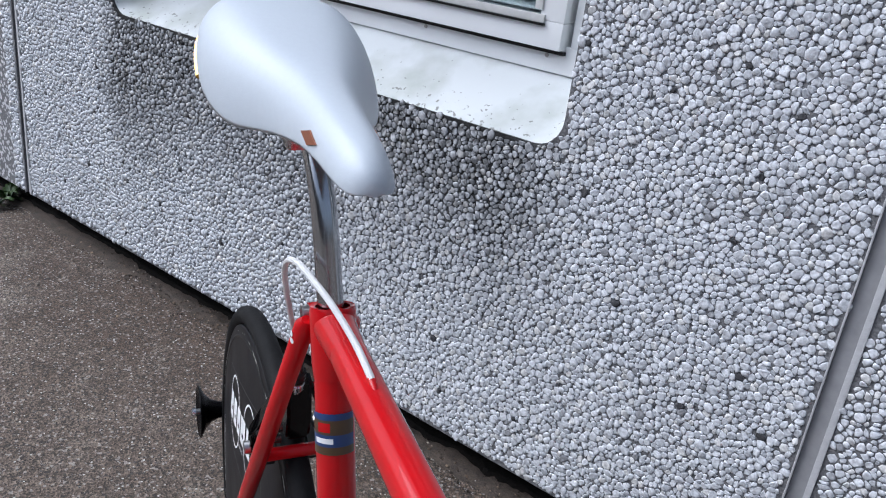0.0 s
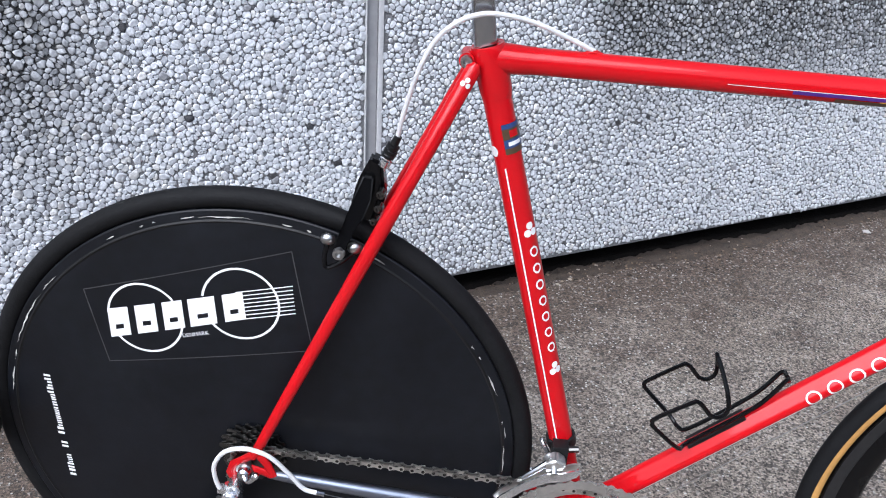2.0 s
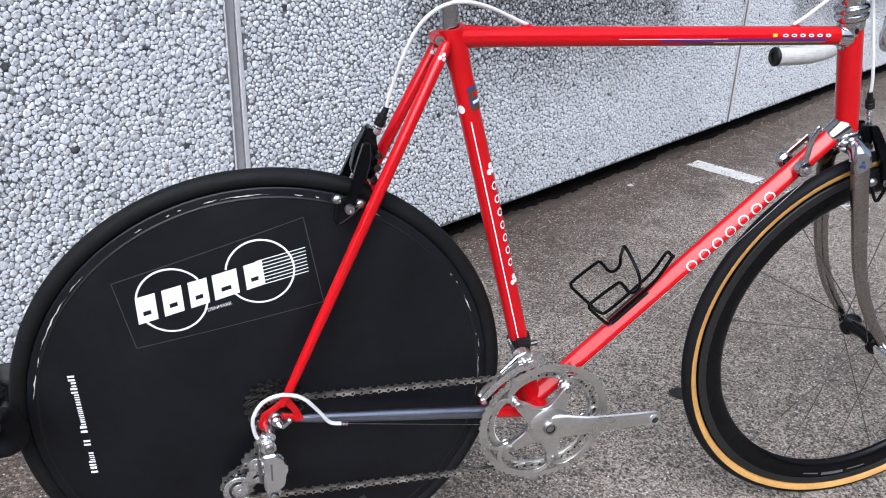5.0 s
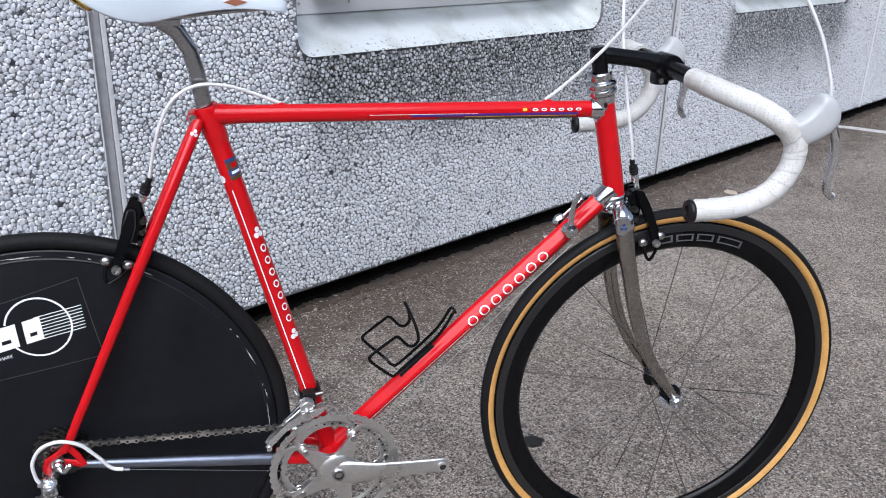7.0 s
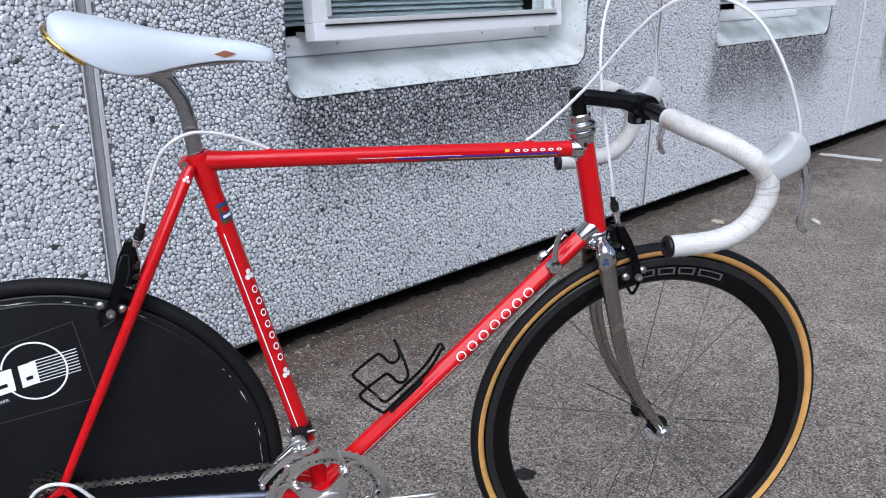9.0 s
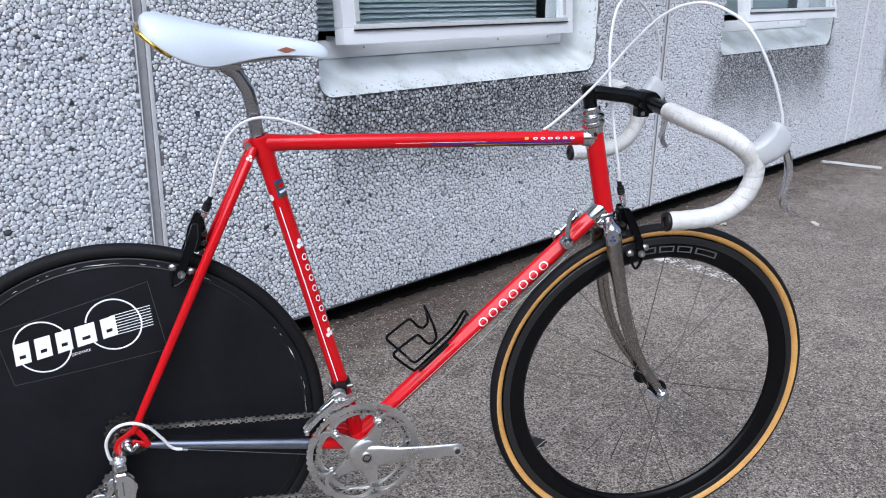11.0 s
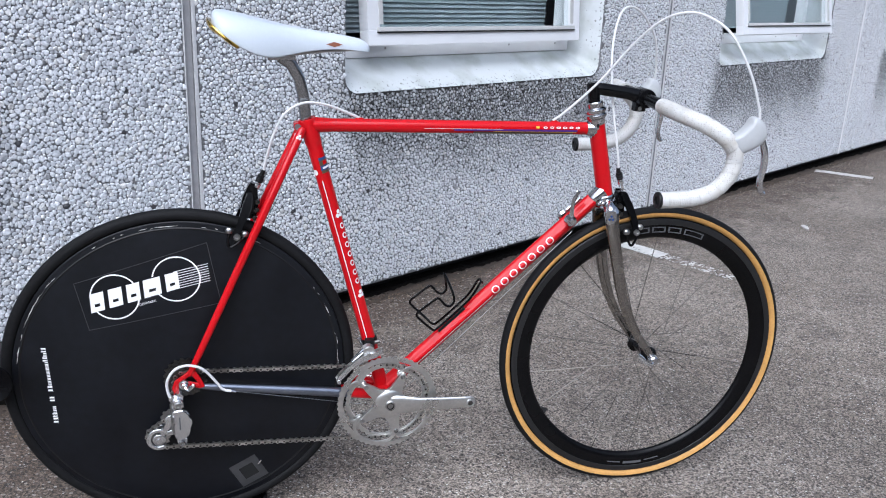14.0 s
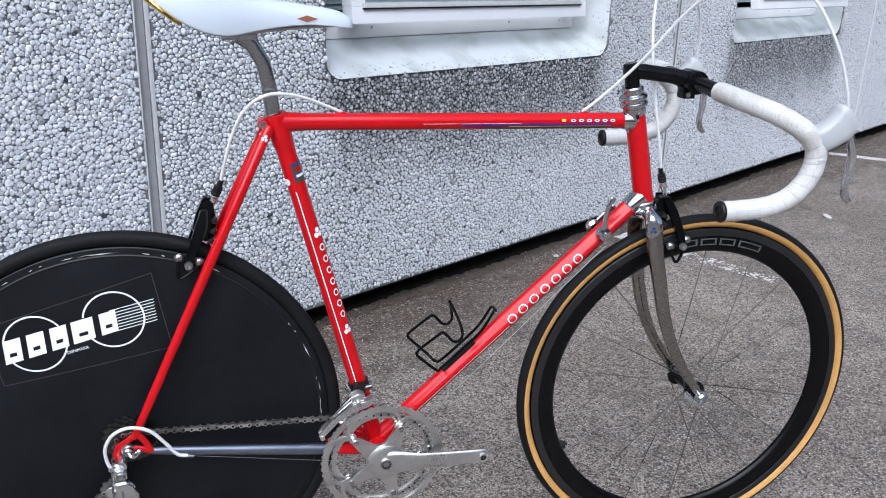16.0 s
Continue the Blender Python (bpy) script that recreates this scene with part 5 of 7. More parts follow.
def build_fork():
    bm = bmesh.new()
    hd = (HEAD_TOP - HEAD_LOW).normalized()
    c = HEAD_LOW - hd * 0.016
    sweep(bm, smooth([c + Vector((0.004, -0.037, -0.020)), c + Vector((0.001, -0.034, -0.004)), c + Vector((0, -0.018, 0.001)), c + Vector((0, 0, 0.002)), c + Vector((0, 0.018, 0.001)), c + Vector((0.001, 0.034, -0.004)), c + Vector((0.004, 0.037, -0.020))], 5), 0.0125, 16, side=(1, 0, 0), flat=1.0)
    rod(bm, c, c + hd * 0.012, 0.0185, 0.0185, 24)
    for s in (-1, 1):
        sweep(bm, smooth([c + Vector((0.0, s * 0.004, 0.005)), c + Vector((-0.002, s * 0.015, 0.005)), c + Vector((-0.004, s * 0.025, 0.003)), c + Vector((-0.005, s * 0.033, -0.003)), c + Vector((-0.005, s * 0.036, -0.012))], 4), 0.0136, 18, side=(1, 0, 0), flat=0.95)
    crown = part("fork_crown", bm, CHROME, BIKE, "chromed fork crown", xf=FX)
    for s in (-1, 1):
        bm = bmesh.new()
        p = Vector((0.8600, s * 0.0525, 0.6635))
        prism(bm, [(p.x - 0.0105, p.z - 0.011), (p.x - 0.004, p.z - 0.0155), (p.x + 0.006, p.z - 0.015), (p.x + 0.0125, p.z - 0.009), (p.x + 0.0135, p.z - 0.001), (p.x + 0.009, p.z + 0.006), (p.x + 0.0095, p.z + 0.014), (p.x - 0.004, p.z + 0.0165), (p.x - 0.0155, p.z + 0.014), (p.x - 0.0125, p.z + 0.003)], p.y - 0.003, p.y + 0.003)
        bmesh.ops.bevel(bm, geom=list(bm.edges), offset=0.0022, segments=3, affect="EDGES")
        part("crown_plate", bm, CHROME, crown, "bright chromed crown plate")
        for dx, dz in ((-0.0035, -0.003), (0.0035, -0.0035), (0.0, 0.003)):
            bm = bmesh.new()
            lathe(bm, [(0.0, s * 0.0038), (0.0026, s * 0.0038), (0.0026, 0.0)], p + Vector((dx, 0, dz)), (0, 1, 0), 12)
            part("mark", bm, BLUE, crown)
        bm = bmesh.new()
        pts = smooth([c + Vector((-0.002, s * 0.0375, -0.012)), (0.8755, s * 0.0415, 0.620), (0.889, s * 0.0455, 0.560), (0.9035, s * 0.048, 0.500), (0.924, s * 0.050, 0.445), (0.950, s * 0.051, 0.398), (0.976, s * 0.052, 0.362), (0.991, s * 0.052, 0.341)], 5)
        n = len(pts)
        sweep(bm, pts, [0.0148 - 0.0078 * (i / (n - 1)) ** 1.2 for i in range(n)], 20, side=(0, 1, 0), flat=0.74)
        blade = part("fork_blade", bm, FORK, BIKE, "dull grey chromed fork blade", xf=FX)
        bm = bmesh.new()
        prism(bm, [(0.983, 0.352), (0.996, 0.348), (1.004, 0.338), (1.001, 0.326), (0.990, 0.325), (0.984, 0.334), (0.980, 0.344)], s * 0.0535 - 0.0025, s * 0.0535 + 0.0025)
        part("fork_end", bm, CHROME, blade, "chromed fork end", xf=FX)


build_fork()


def build_cockpit():
    CX = FX @ Matrix.Translation((0.926, 0, 0.9035)) @ Matrix.Rotation(radians(2.3), 4, "X") @ Matrix.Translation((-0.926, 0, -0.9035))
    # quill stem
    bm = bmesh.new()
    hd = (HEAD_TOP - HEAD_LOW).normalized()
    top = Vector((0.8155, 0, 0.9215))
    sweep(bm, [HEAD_TOP + hd * 0.02, top - hd * 0.006, top + hd * 0.0095, top + hd * 0.012], [0.0112, 0.0125, 0.0125, 0.009], 20)
    clamp = Vector((0.926, 0, 0.9035))
    sweep(bm, [top + Vector((-0.011, 0, 0.0)), top + Vector((-0.006, 0, 0.0)), top + Vector((0.02, 0, -0.002)), top + Vector((0.075, 0, -0.009)), clamp + Vector((-0.006, 0, 0.002))], [0.0090, 0.0118, 0.0125, 0.0125, 0.0150], 20, side=(0, 1, 0), flat=0.9)
    lathe(bm, [(0.0135, -0.023), (0.0185, -0.0225), (0.0195, -0.019), (0.0195, 0.019), (0.0185, 0.0225), (0.0135, 0.023)], clamp, (0, 1, 0), 28)
    block(bm, (clamp.x - 0.020, -0.011, clamp.z - 0.028), (clamp.x + 0.004, 0.011, clamp.z - 0.008), 0.006)
    stem = part("stem", bm, BLACK_PAINT, BIKE, "glossy black quill stem", xf=FX)
    bm = bmesh.new()
    lathe(bm, [(0.0, -0.013), (0.0035, -0.013), (0.004, -0.0105), (0.004, 0.012), (0.0, 0.012)], clamp + Vector((-0.010, 0, -0.021)), (0, 1, 0), 12)
    part("clamp_bolt", bm, STEEL, stem, xf=FX)
    # handlebar: bare black centre, taped tops and drops
    def bar(s):
        return smooth([clamp + Vector((0, s * 0.030, 0)), clamp + Vector((0.0, s * 0.075, 0.0)), clamp + Vector((0.002, s * 0.125, -0.001)), clamp + Vector((0.010, s * 0.168, -0.004)), clamp + Vector((0.034, s * 0.202, -0.013)),
                       (0.9915, s * 0.2190, 0.8720), (1.0150, s * 0.2210, 0.8480), (1.0190, s * 0.2215, 0.8220), (1.0095, s * 0.2215, 0.7940), (0.986, s * 0.2215, 0.7700), (0.952, s * 0.222, 0.7575), (0.912, s * 0.2225, 0.7540), (0.878, s * 0.2225, 0.7530)], 7)
    bm = bmesh.new()
    sweep(bm, [clamp + Vector((0, -0.085, 0)), clamp + Vector((0, -0.032, 0)), clamp + Vector((0, -0.024, 0)), clamp + Vector((0, 0.024, 0)), clamp + Vector((0, 0.032, 0)), clamp + Vector((0, 0.085, 0))], [0.0122, 0.0125, 0.0132, 0.0132, 0.0125, 0.0122], 20, side=(1, 0, 0))
    hb = part("handlebar", bm, BLACK_PAINT, BIKE, "black drop handlebar wound with white tape", xf=CX)
    for s in (-1, 1):
        pts = bar(s)[9:]
        fine, rads, run = [], [], 0.0
        for p, q in zip(pts, pts[1:]):
            k = 8
            for i in range(k):
                fine.append(p.lerp(q, i / k))
        fine.append(pts[-1])
        for i, p in enumerate(fine):
            if i:
                run += (p - fine[i - 1]).length
            rads.append(0.0150)
        bm = bmesh.new()
        rings = sweep(bm, fine, rads, 28, side=(0, 0, 1))
        # overlapping turns: the tape climbs along each turn and drops at the next edge, which winds round the bar
        run = 0.0
        for i, ring in enumerate(rings):
            if i:
                run += (fine[i] - fine[i - 1]).length
            for k, v in enumerate(ring):
                turn = (run / 0.0205 + s * k / 28) % 1.0
                rise = 0.0009 * (turn if turn < 0.90 else (1 - turn) / 0.10 * 0.90)
                v.co += (v.co - fine[i]).normalized() * rise
        tape = part("bar_tape", bm, TAPE, hb, "white perforated bar tape, slightly soiled", xf=CX, sharp=50)
        bm = bmesh.new()
        e, d = pts[-1], (pts[-1] - pts[-2]).normalized()
        lathe(bm, [(0.0160, -0.001), (0.0164, 0.002), (0.0150, 0.0045), (0.0085, 0.0052), (0.008, 0.002), (0.0, 0.002)], e, d, 24, ref=(0, 1, 0))
        part("end_plug", bm, BLACK_PLASTIC, hb, "black bar end plug", xf=CX)
        # brake lever: hood, blade
        y = s * 0.2210
        bm = bmesh.new()
        side_view = smooth([(1.0030, 0, 0.8450), (0.9985, 0, 0.8680), (1.0170, 0, 0.8790), (1.0340, 0, 0.8970), (1.0400, 0, 0.9090), (1.0520, 0, 0.9090), (1.0650, 0, 0.8960), (1.0720, 0, 0.8780), (1.0640, 0, 0.8610), (1.0420, 0, 0.8480), (1.0220, 0, 0.8400)], 3)
        mid = sum((p for p in side_view), Vector()) / len(side_view)
        rings = []
        for off, grow in ((-0.0150, 0.55), (-0.0138, 0.82), (-0.0095, 0.97), (0.0, 1.0), (0.0095, 0.97), (0.0138, 0.82), (0.0150, 0.55)):
            rings.append([bm.verts.new(mid + (p - mid) * grow + Vector((0, y + off, 0))) for p in side_view])
        for r0, r1 in zip(rings, rings[1:]):
            for k in range(len(r0)):
                q = (k + 1) % len(r0)
                bm.faces.new((r0[k], r0[q], r1[q], r1[k]))
        bm.faces.new(rings[0][::-1])
        bm.faces.new(rings[-1])
        hood = part("brake_hood", bm, HOOD, hb, "grey-white rubber brake hood", xf=CX, sharp=60)
        bm = bmesh.new()
        sweep(bm, smooth([(1.062, y, 0.880), (1.0725, y, 0.858), (1.0800, y, 0.836), (1.0815, y, 0.812), (1.0790, y, 0.788), (1.0840, y, 0.770), (1.0930, y, 0.762)], 5), [0.0055] * 6 + [0.0062] * 10 + [0.0055] * 10 + [0.0048] * 4 + [0.003], 12, side=(0, 1, 0), flat=1.25)
        part("brake_lever", bm, ALLOY, hb, "curved grey alloy brake lever", xf=CX)
        bm = bmesh.new()
        lathe(bm, [(0.0, s * 0.0), (0.0042, 0.0), (0.0042, s * 0.0125), (0.0, s * 0.0128)], (1.052, y, 0.874), (0, 1, 0), 12)
        part("pivot", bm, DULL_ALLOY, hood, xf=CX)


build_cockpit()


def cable(name, pts, r=0.0024, n=10, material=None, label="white outer brake cable"):
    bm = bmesh.new()
    sweep(bm, smooth(pts, n), r, 10, side=(0.3, 1, 0.2))
    return part(name, bm, material or HOUSING, BIKE, label)


def build_cables():
    cable("brake_cable", [(1.047, -0.2285, 0.902), (1.0405, -0.2285, 0.925), (1.0165, -0.222, 0.984), (0.982, -0.200, 1.047), (0.957, -0.160, 1.0735), (0.926, -0.132, 1.0800), (0.892, -0.100, 1.0610), (0.859, -0.060, 1.0115), (0.826, -0.032, 0.9540), (0.792, -0.016, 0.9105), (0.752, -0.004, 0.870), (0.734, 0, 0.8560)])
    cable("brake_cable", [(1.064, 0.214, 0.912), (1.058, 0.205, 0.950), (1.034, 0.180, 1.008), (0.984, 0.150, 1.0585), (0.935, 0.118, 1.0765), (0.895, 0.082, 1.059), (0.8715, 0.050, 1.000), (0.8675, 0.027, 0.928), (0.8740, 0.004, 0.842), (0.8840, -0.004, 0.785), (0.8895, -0.004, 0.752)])
    cable("brake_cable", [(0.343, 0, 0.8605), (0.318, -0.004, 0.8715), (0.289, -0.012, 0.8840), (0.262, -0.0200, 0.8915), (0.2365, -0.0250, 0.8925), (0.213, -0.0270, 0.883), (0.194, -0.0250, 0.863), (0.1785, -0.0180, 0.828), (0.1670, -0.0090, 0.788), (0.1605, -0.004, 0.7600)])
    cable("gear_cable", [(0.0875, -0.072, 0.3385), (0.0710, -0.073, 0.3445), (0.0555, -0.076, 0.3680), (0.0345, -0.080, 0.3950), (0.0080, -0.082, 0.4050), (-0.0160, -0.082, 0.3970), (-0.0300, -0.081, 0.3740), (-0.0300, -0.080, 0.3500), (-0.0250, -0.079, 0.3330)], 0.0027, 8, label="white looped gear cable")
    bm = bmesh.new()
    rod(bm, (0.086, -0.072, 0.3390), (0.095, -0.071, 0.3365), 0.0030, None, 10)
    part("cable_end", bm, CHROME, BIKE)
    bm = bmesh.new()
    sweep(bm, [(0.095, -0.071, 0.3365), (0.380, -0.030, 0.2560)], 0.0005, 6)
    part("inner_cable", bm, STEEL, BIKE, "thin bare steel gear cable")
    bm = bmesh.new()
    sweep(bm, [(0.420, -0.012, 0.2560), (0.790, -0.024, 0.6280)], 0.0005, 6)
    part("inner_cable", bm, STEEL, BIKE, "thin bare steel gear cable")


build_cables()


def build_drivetrain():
    y = -0.0460
    def ring(r, r_band, y, teeth, reach, wide, thick):
        """A toothed chainring: a slim band, and at each of five bolts two curved webs that meet in an eye, open between web and band."""
        bm = bmesh.new()
        n = teeth * 4
        outer, inner = [], []
        for k in range(n):
            a = 2 * math.pi * k / n
            rr = r + (0.0012, 0.0007, -0.0013, -0.0008)[k % 4]
            outer.append((rr * math.cos(a), rr * math.sin(a)))
            inner.append((r_band * math.cos(a), r_band * math.sin(a)))
        rows = []
        for loop, yy in ((outer, y - 0.0009), (outer, y + 0.0009), (inner, y + thick), (inner, y - thick)):
            rows.append([bm.verts.new((BB.x + a, yy, BB.z + b)) for a, b in loop])
        for r0, r1 in zip(rows, rows[1:] + rows[:1]):
            for k in range(n):
                j = (k + 1) % n
                bm.faces.new((r0[k], r0[j], r1[j], r1[k]))
        for i in range(5):
            mid = -5 + 72 * i
            for s in (-1, 1):
                pts = []
                for k in range(17):
                    x = k / 16
                    f = max(0.0, 1 - (1 - x) ** 3) ** 0.42
                    a = radians(mid + s * 36 * x)
                    rr = reach + (r_band + 0.001 - reach) * f
                    pts.append(Vector((BB.x + rr * math.cos(a), y, BB.z + rr * math.sin(a))))
                sweep(bm, pts, [wide * (1.0 - 0.35 * k / 16) for k in range(17)], 10, side=(0, 1, 0), flat=0.7 * thick / wide)
            a = radians(mid)
            p = (BB.x + (reach + 0.001) * math.cos(a), 0, BB.z + (reach + 0.001) * math.sin(a))
            lathe(bm, [(0.0, y - thick), (0.0062, y - thick), (0.0070, y - thick * 0.5), (0.0070, y + thick), (0.0, y + thick)], p, (0, 1, 0), 20)
        return bm
    bm = bmesh.new()
    # spider and arm in one forging
    arm = Vector((0.5725, -0.0745, 0.2715))
    c = Vector((BB.x + 0.003, -0.062, BB.z))
    sweep(bm, [c + Vector((-0.012, 0.004, 0)), c + Vector((0.004, 0.0015, 0)), c + Vector((0.024, -0.002, 0)), c.lerp(arm, 0.35) + Vector((0, -0.003, 0)), c.lerp(arm, 0.6) + Vector((0, -0.002, 0)), c.lerp(arm, 0.88), arm, arm + Vector((0.008, 0, 0)), arm + Vector((0.0125, 0, 0))],
          [0.0120, 0.0210, 0.0205, 0.0160, 0.0142, 0.0126, 0.0134, 0.0105, 0.0050], 24, side=(0, 1, 0), flat=0.29)
    lathe(bm, [(0.0, -0.0640), (0.0160, -0.0637), (0.0240, -0.0626), (0.0300, -0.0606), (0.0340, -0.0580), (0.0310, -0.050), (0.0, -0.048)], (c.x, 0, c.z), (0, 1, 0), 40)
    def arms(th, wide):
        """1 along the five spider arms, falling to 0 between them."""
        e = (math.degrees(th) + 5 + 36) % 72 - 36
        return math.exp(-(radians(e) / wide) ** 2)
    star = []
    for k in range(240):
        th = 2 * math.pi * k / 240
        rr = 0.0315 + 0.012 * arms(th, 0.42) + 0.0310 * arms(th, 0.19)
        star.append((c.x + rr * math.cos(th), c.z + rr * math.sin(th)))
    prism(bm, [(c.x + (a - c.x) * 0.965, c.z + (b - c.z) * 0.965) for a, b in star], -0.0592, -0.0580)
    prism(bm, star, -0.0581, -0.0515)
    crank = part("crank", bm, SATIN, BIKE, "satin alloy five-arm crank, no pedal fitted")
    bm = bmesh.new()
    lathe(bm, [(0.0075, -0.001), (0.0100, -0.0012), (0.0105, 0.001), (0.0105, 0.006)], c + Vector((0, -0.0060, 0)), (0, 1, 0), 20)
    lathe(bm, [(0.0, 0.0015), (0.0058, 0.0010), (0.0062, 0.004)], c + Vector((0, -0.0060, 0)), (0, 1, 0), 16)
    part("crank_bolt", bm, STEEL, crank)
    bm = bmesh.new()
    lathe(bm, [(0.0060, -0.0004), (0.0078, -0.0004), (0.0078, 0.002), (0.0060, 0.002)], c + Vector((0, -0.0062, 0)), (0, 1, 0), 20, loop=True)
    part("bolt_recess", bm, BLACK_PLASTIC, crank)
    bm = bmesh.new()
    lathe(bm, [(0.0055, -0.0072), (0.0078, -0.0072), (0.0080, -0.0055), (0.0080, 0.006), (0.0055, 0.006)], arm, (0, 1, 0), 20, loop=True)
    part("pedal_eye", bm, DULL_ALLOY, crank, "empty pedal thread")
    bm = bmesh.new()
    lathe(bm, [(0.0, -0.0066), (0.0056, -0.0066), (0.0056, -0.0060), (0.0, -0.0060)], arm, (0, 1, 0), 16)
    part("pedal_hole", bm, COG, crank)
    part("chainring", ring(0.1045, 0.0945, y - 0.0035, 53, 0.0665, 0.0040, 0.0019), SATIN, BIKE, "outer alloy chainring with scalloped webs")
    part("chainring", ring(0.0865, 0.0790, y + 0.0040, 42, 0.0665, 0.0036, 0.0017), SATIN, BIKE, "inner alloy chainring")
    for k in range(5):
        a = radians(-5 + 72 * k)
        p = Vector((BB.x + 0.003 + 0.0665 * math.cos(a), -0.0598, BB.z + 0.0665 * math.sin(a)))
        bm = bmesh.new()
        lathe(bm, [(0.0, 0.0005), (0.0026, 0.0), (0.0030, -0.0012), (0.0048, -0.0012), (0.0050, 0.004)], p, (0, 1, 0), 14)
        part("chainring_bolt", bm, STEEL, crank)
    # far-side crank
    bm = bmesh.new()
    sweep(bm, [(BB.x + 0.004, 0.058, BB.z), (BB.x - 0.09, 0.066, BB.z), (BB.x - 0.172, 0.072, BB.z)], [0.0165, 0.0118, 0.0118], 14, side=(0, 1, 0), flat=0.52)
    part("crank", bm, ALLOY, BIKE, "polished alloy crank arm")
    # chain: paired side plates with rollers between, along the loop
    path = []
    yb, yf = -0.0490, -0.0420
    r1 = 0.0215
    for k in range(10):
        a = radians(200 - 114 * k / 9)
        path.append(Vector((HUB.x + r1 * math.cos(a), yb, HUB.z + r1 * math.sin(a))))
    path = [Vector((-0.026, yb, 0.318)), Vector((-0.024, yb, 0.338))] + path
    for k in range(22):
        a = radians(92 - 184 * k / 21)
        path.append(Vector((BB.x + 0.0845 * math.cos(a), yf, BB.z + 0.0845 * math.sin(a))))
    low = Vector((-0.0480, -0.0485, 0.2130))
    path += [low, Vector((-0.0660, -0.0485, 0.2165)), Vector((-0.0790, -0.0485, 0.2330)), Vector((-0.0740, -0.0485, 0.2520)), Vector((-0.0560, -0.0485, 0.2640)), Vector((-0.0300, -0.0485, 0.2850)), Vector((-0.0270, -0.0485, 0.3100))]
    seglen = [0]
    for p, q in zip(path, path[1:]):
        seglen.append(seglen[-1] + (q - p).length)
    def at(s):
        for i in range(len(path) - 1):
            if s <= seglen[i + 1]:
                return path[i].lerp(path[i + 1], (s - seglen[i]) / max(1e-9, seglen[i + 1] - seglen[i]))
        return path[-1]
    bm, pins = bmesh.new(), bmesh.new()
    count = int(seglen[-1] / 0.0127)
    for i in range(count):
        p, q = at(i * 0.0127), at((i + 1) * 0.0127)
        d = (q - p).normalized()
        up = Vector((0, 1, 0)).cross(d).normalized()
        half = 0.0034 if i % 2 else 0.0019
        for s in (-1, 1):
            yo = Vector((0, s * half, 0))
            loop = [p - d * 0.0036, p - d * 0.0015 + up * 0.0042, p.lerp(q, 0.5) + up * 0.0020, q + d * 0.0015 + up * 0.0042, q + d * 0.0036, q + d * 0.0015 - up * 0.0042, p.lerp(q, 0.5) - up * 0.0020, p - d * 0.0015 - up * 0.0042]
            a = [bm.verts.new(v + yo - Vector((0, 0.0005, 0))) for v in loop]
            b = [bm.verts.new(v + yo + Vector((0, 0.0005, 0))) for v in loop]
            bm.faces.new(a)
            bm.faces.new(b[::-1])
            for k in range(8):
                bm.faces.new((a[(k + 1) % 8], a[k], b[k], b[(k + 1) % 8]))
        sweep(pins, [p + Vector((0, -0.0043, 0)), p + Vector((0, 0.0043, 0))], 0.0021, 6, side=(1, 0, 0))
    chain = tagged(part("chain", bm, CHAIN_STEEL, BIKE, "oiled grey roller chain"), kind="stuff")
    tagged(part("chain_pin", pins, PIN, chain, "dark oily chain pins"), kind="stuff")
    # rear derailleur
    bm = bmesh.new()
    hang = Vector((-0.0110, -0.070, 0.3370))
    rod(bm, hang + Vector((0, 0.010, 0)), hang + Vector((0, -0.010, 0)), 0.0088, 0.0082, 20)
    sweep(bm, [hang + Vector((-0.004, -0.004, 0.003)), hang + Vector((-0.006, -0.006, -0.004)), hang + Vector((-0.002, -0.009, -0.012))], [0.0075, 0.0098, 0.0108], 16, flat=0.8)
    block(bm, (hang.x - 0.0185, hang.y - 0.012, hang.z - 0.006), (hang.x - 0.006, hang.y - 0.002, hang.z + 0.002), 0.0018)
    rd = part("rear_derailleur", bm, ALLOY, BIKE, "silver rear derailleur")
    bm = bmesh.new()
    prism(bm, [(-0.0235, 0.3130), (-0.0030, 0.3150), (-0.0010, 0.3050), (0.0030, 0.2990), (0.0095, 0.2940), (0.0118, 0.2860), (0.0100, 0.2780), (0.0040, 0.2690), (0.0012, 0.2600), (0.0010, 0.2520), (-0.0060, 0.2480), (-0.0200, 0.2490), (-0.0225, 0.2550), (-0.0220, 0.2800)], -0.089, -0.077)
    bmesh.ops.bevel(bm, geom=list(bm.edges), offset=0.0032, segments=3, affect="EDGES")
    part("parallelogram", bm, ALLOY, rd, "polished outer link with a domed shoulder")
    bm = bmesh.new()
    prism(bm, [(-0.0190, 0.2495), (0.0005, 0.2495), (-0.0005, 0.2390), (-0.0050, 0.2335), (-0.0150, 0.2335), (-0.0190, 0.2400)], -0.084, -0.066)
    bmesh.ops.bevel(bm, geom=list(bm.edges), offset=0.0020, segments=2, affect="EDGES")
    part("lower_knuckle", bm, ALLOY, rd, "cast lower knuckle")
    bm = bmesh.new()
    prism(bm, [(-0.0225, 0.3150), (-0.0040, 0.3160), (-0.0025, 0.3240), (-0.0050, 0.3320), (-0.0120, 0.3365), (-0.0205, 0.3350), (-0.0240, 0.3280)], -0.0875, -0.066)
    bmesh.ops.bevel(bm, geom=list(bm.edges), offset=0.0024, segments=2, affect="EDGES")
    part("upper_knuckle", bm, ALLOY, rd, "cast upper knuckle")
    bm = bmesh.new()
    sweep(bm, [(-0.0250, -0.074, 0.3260), (-0.0262, -0.073, 0.2900), (-0.0245, -0.071, 0.2560)], [0.0026, 0.0030, 0.0036], 10)
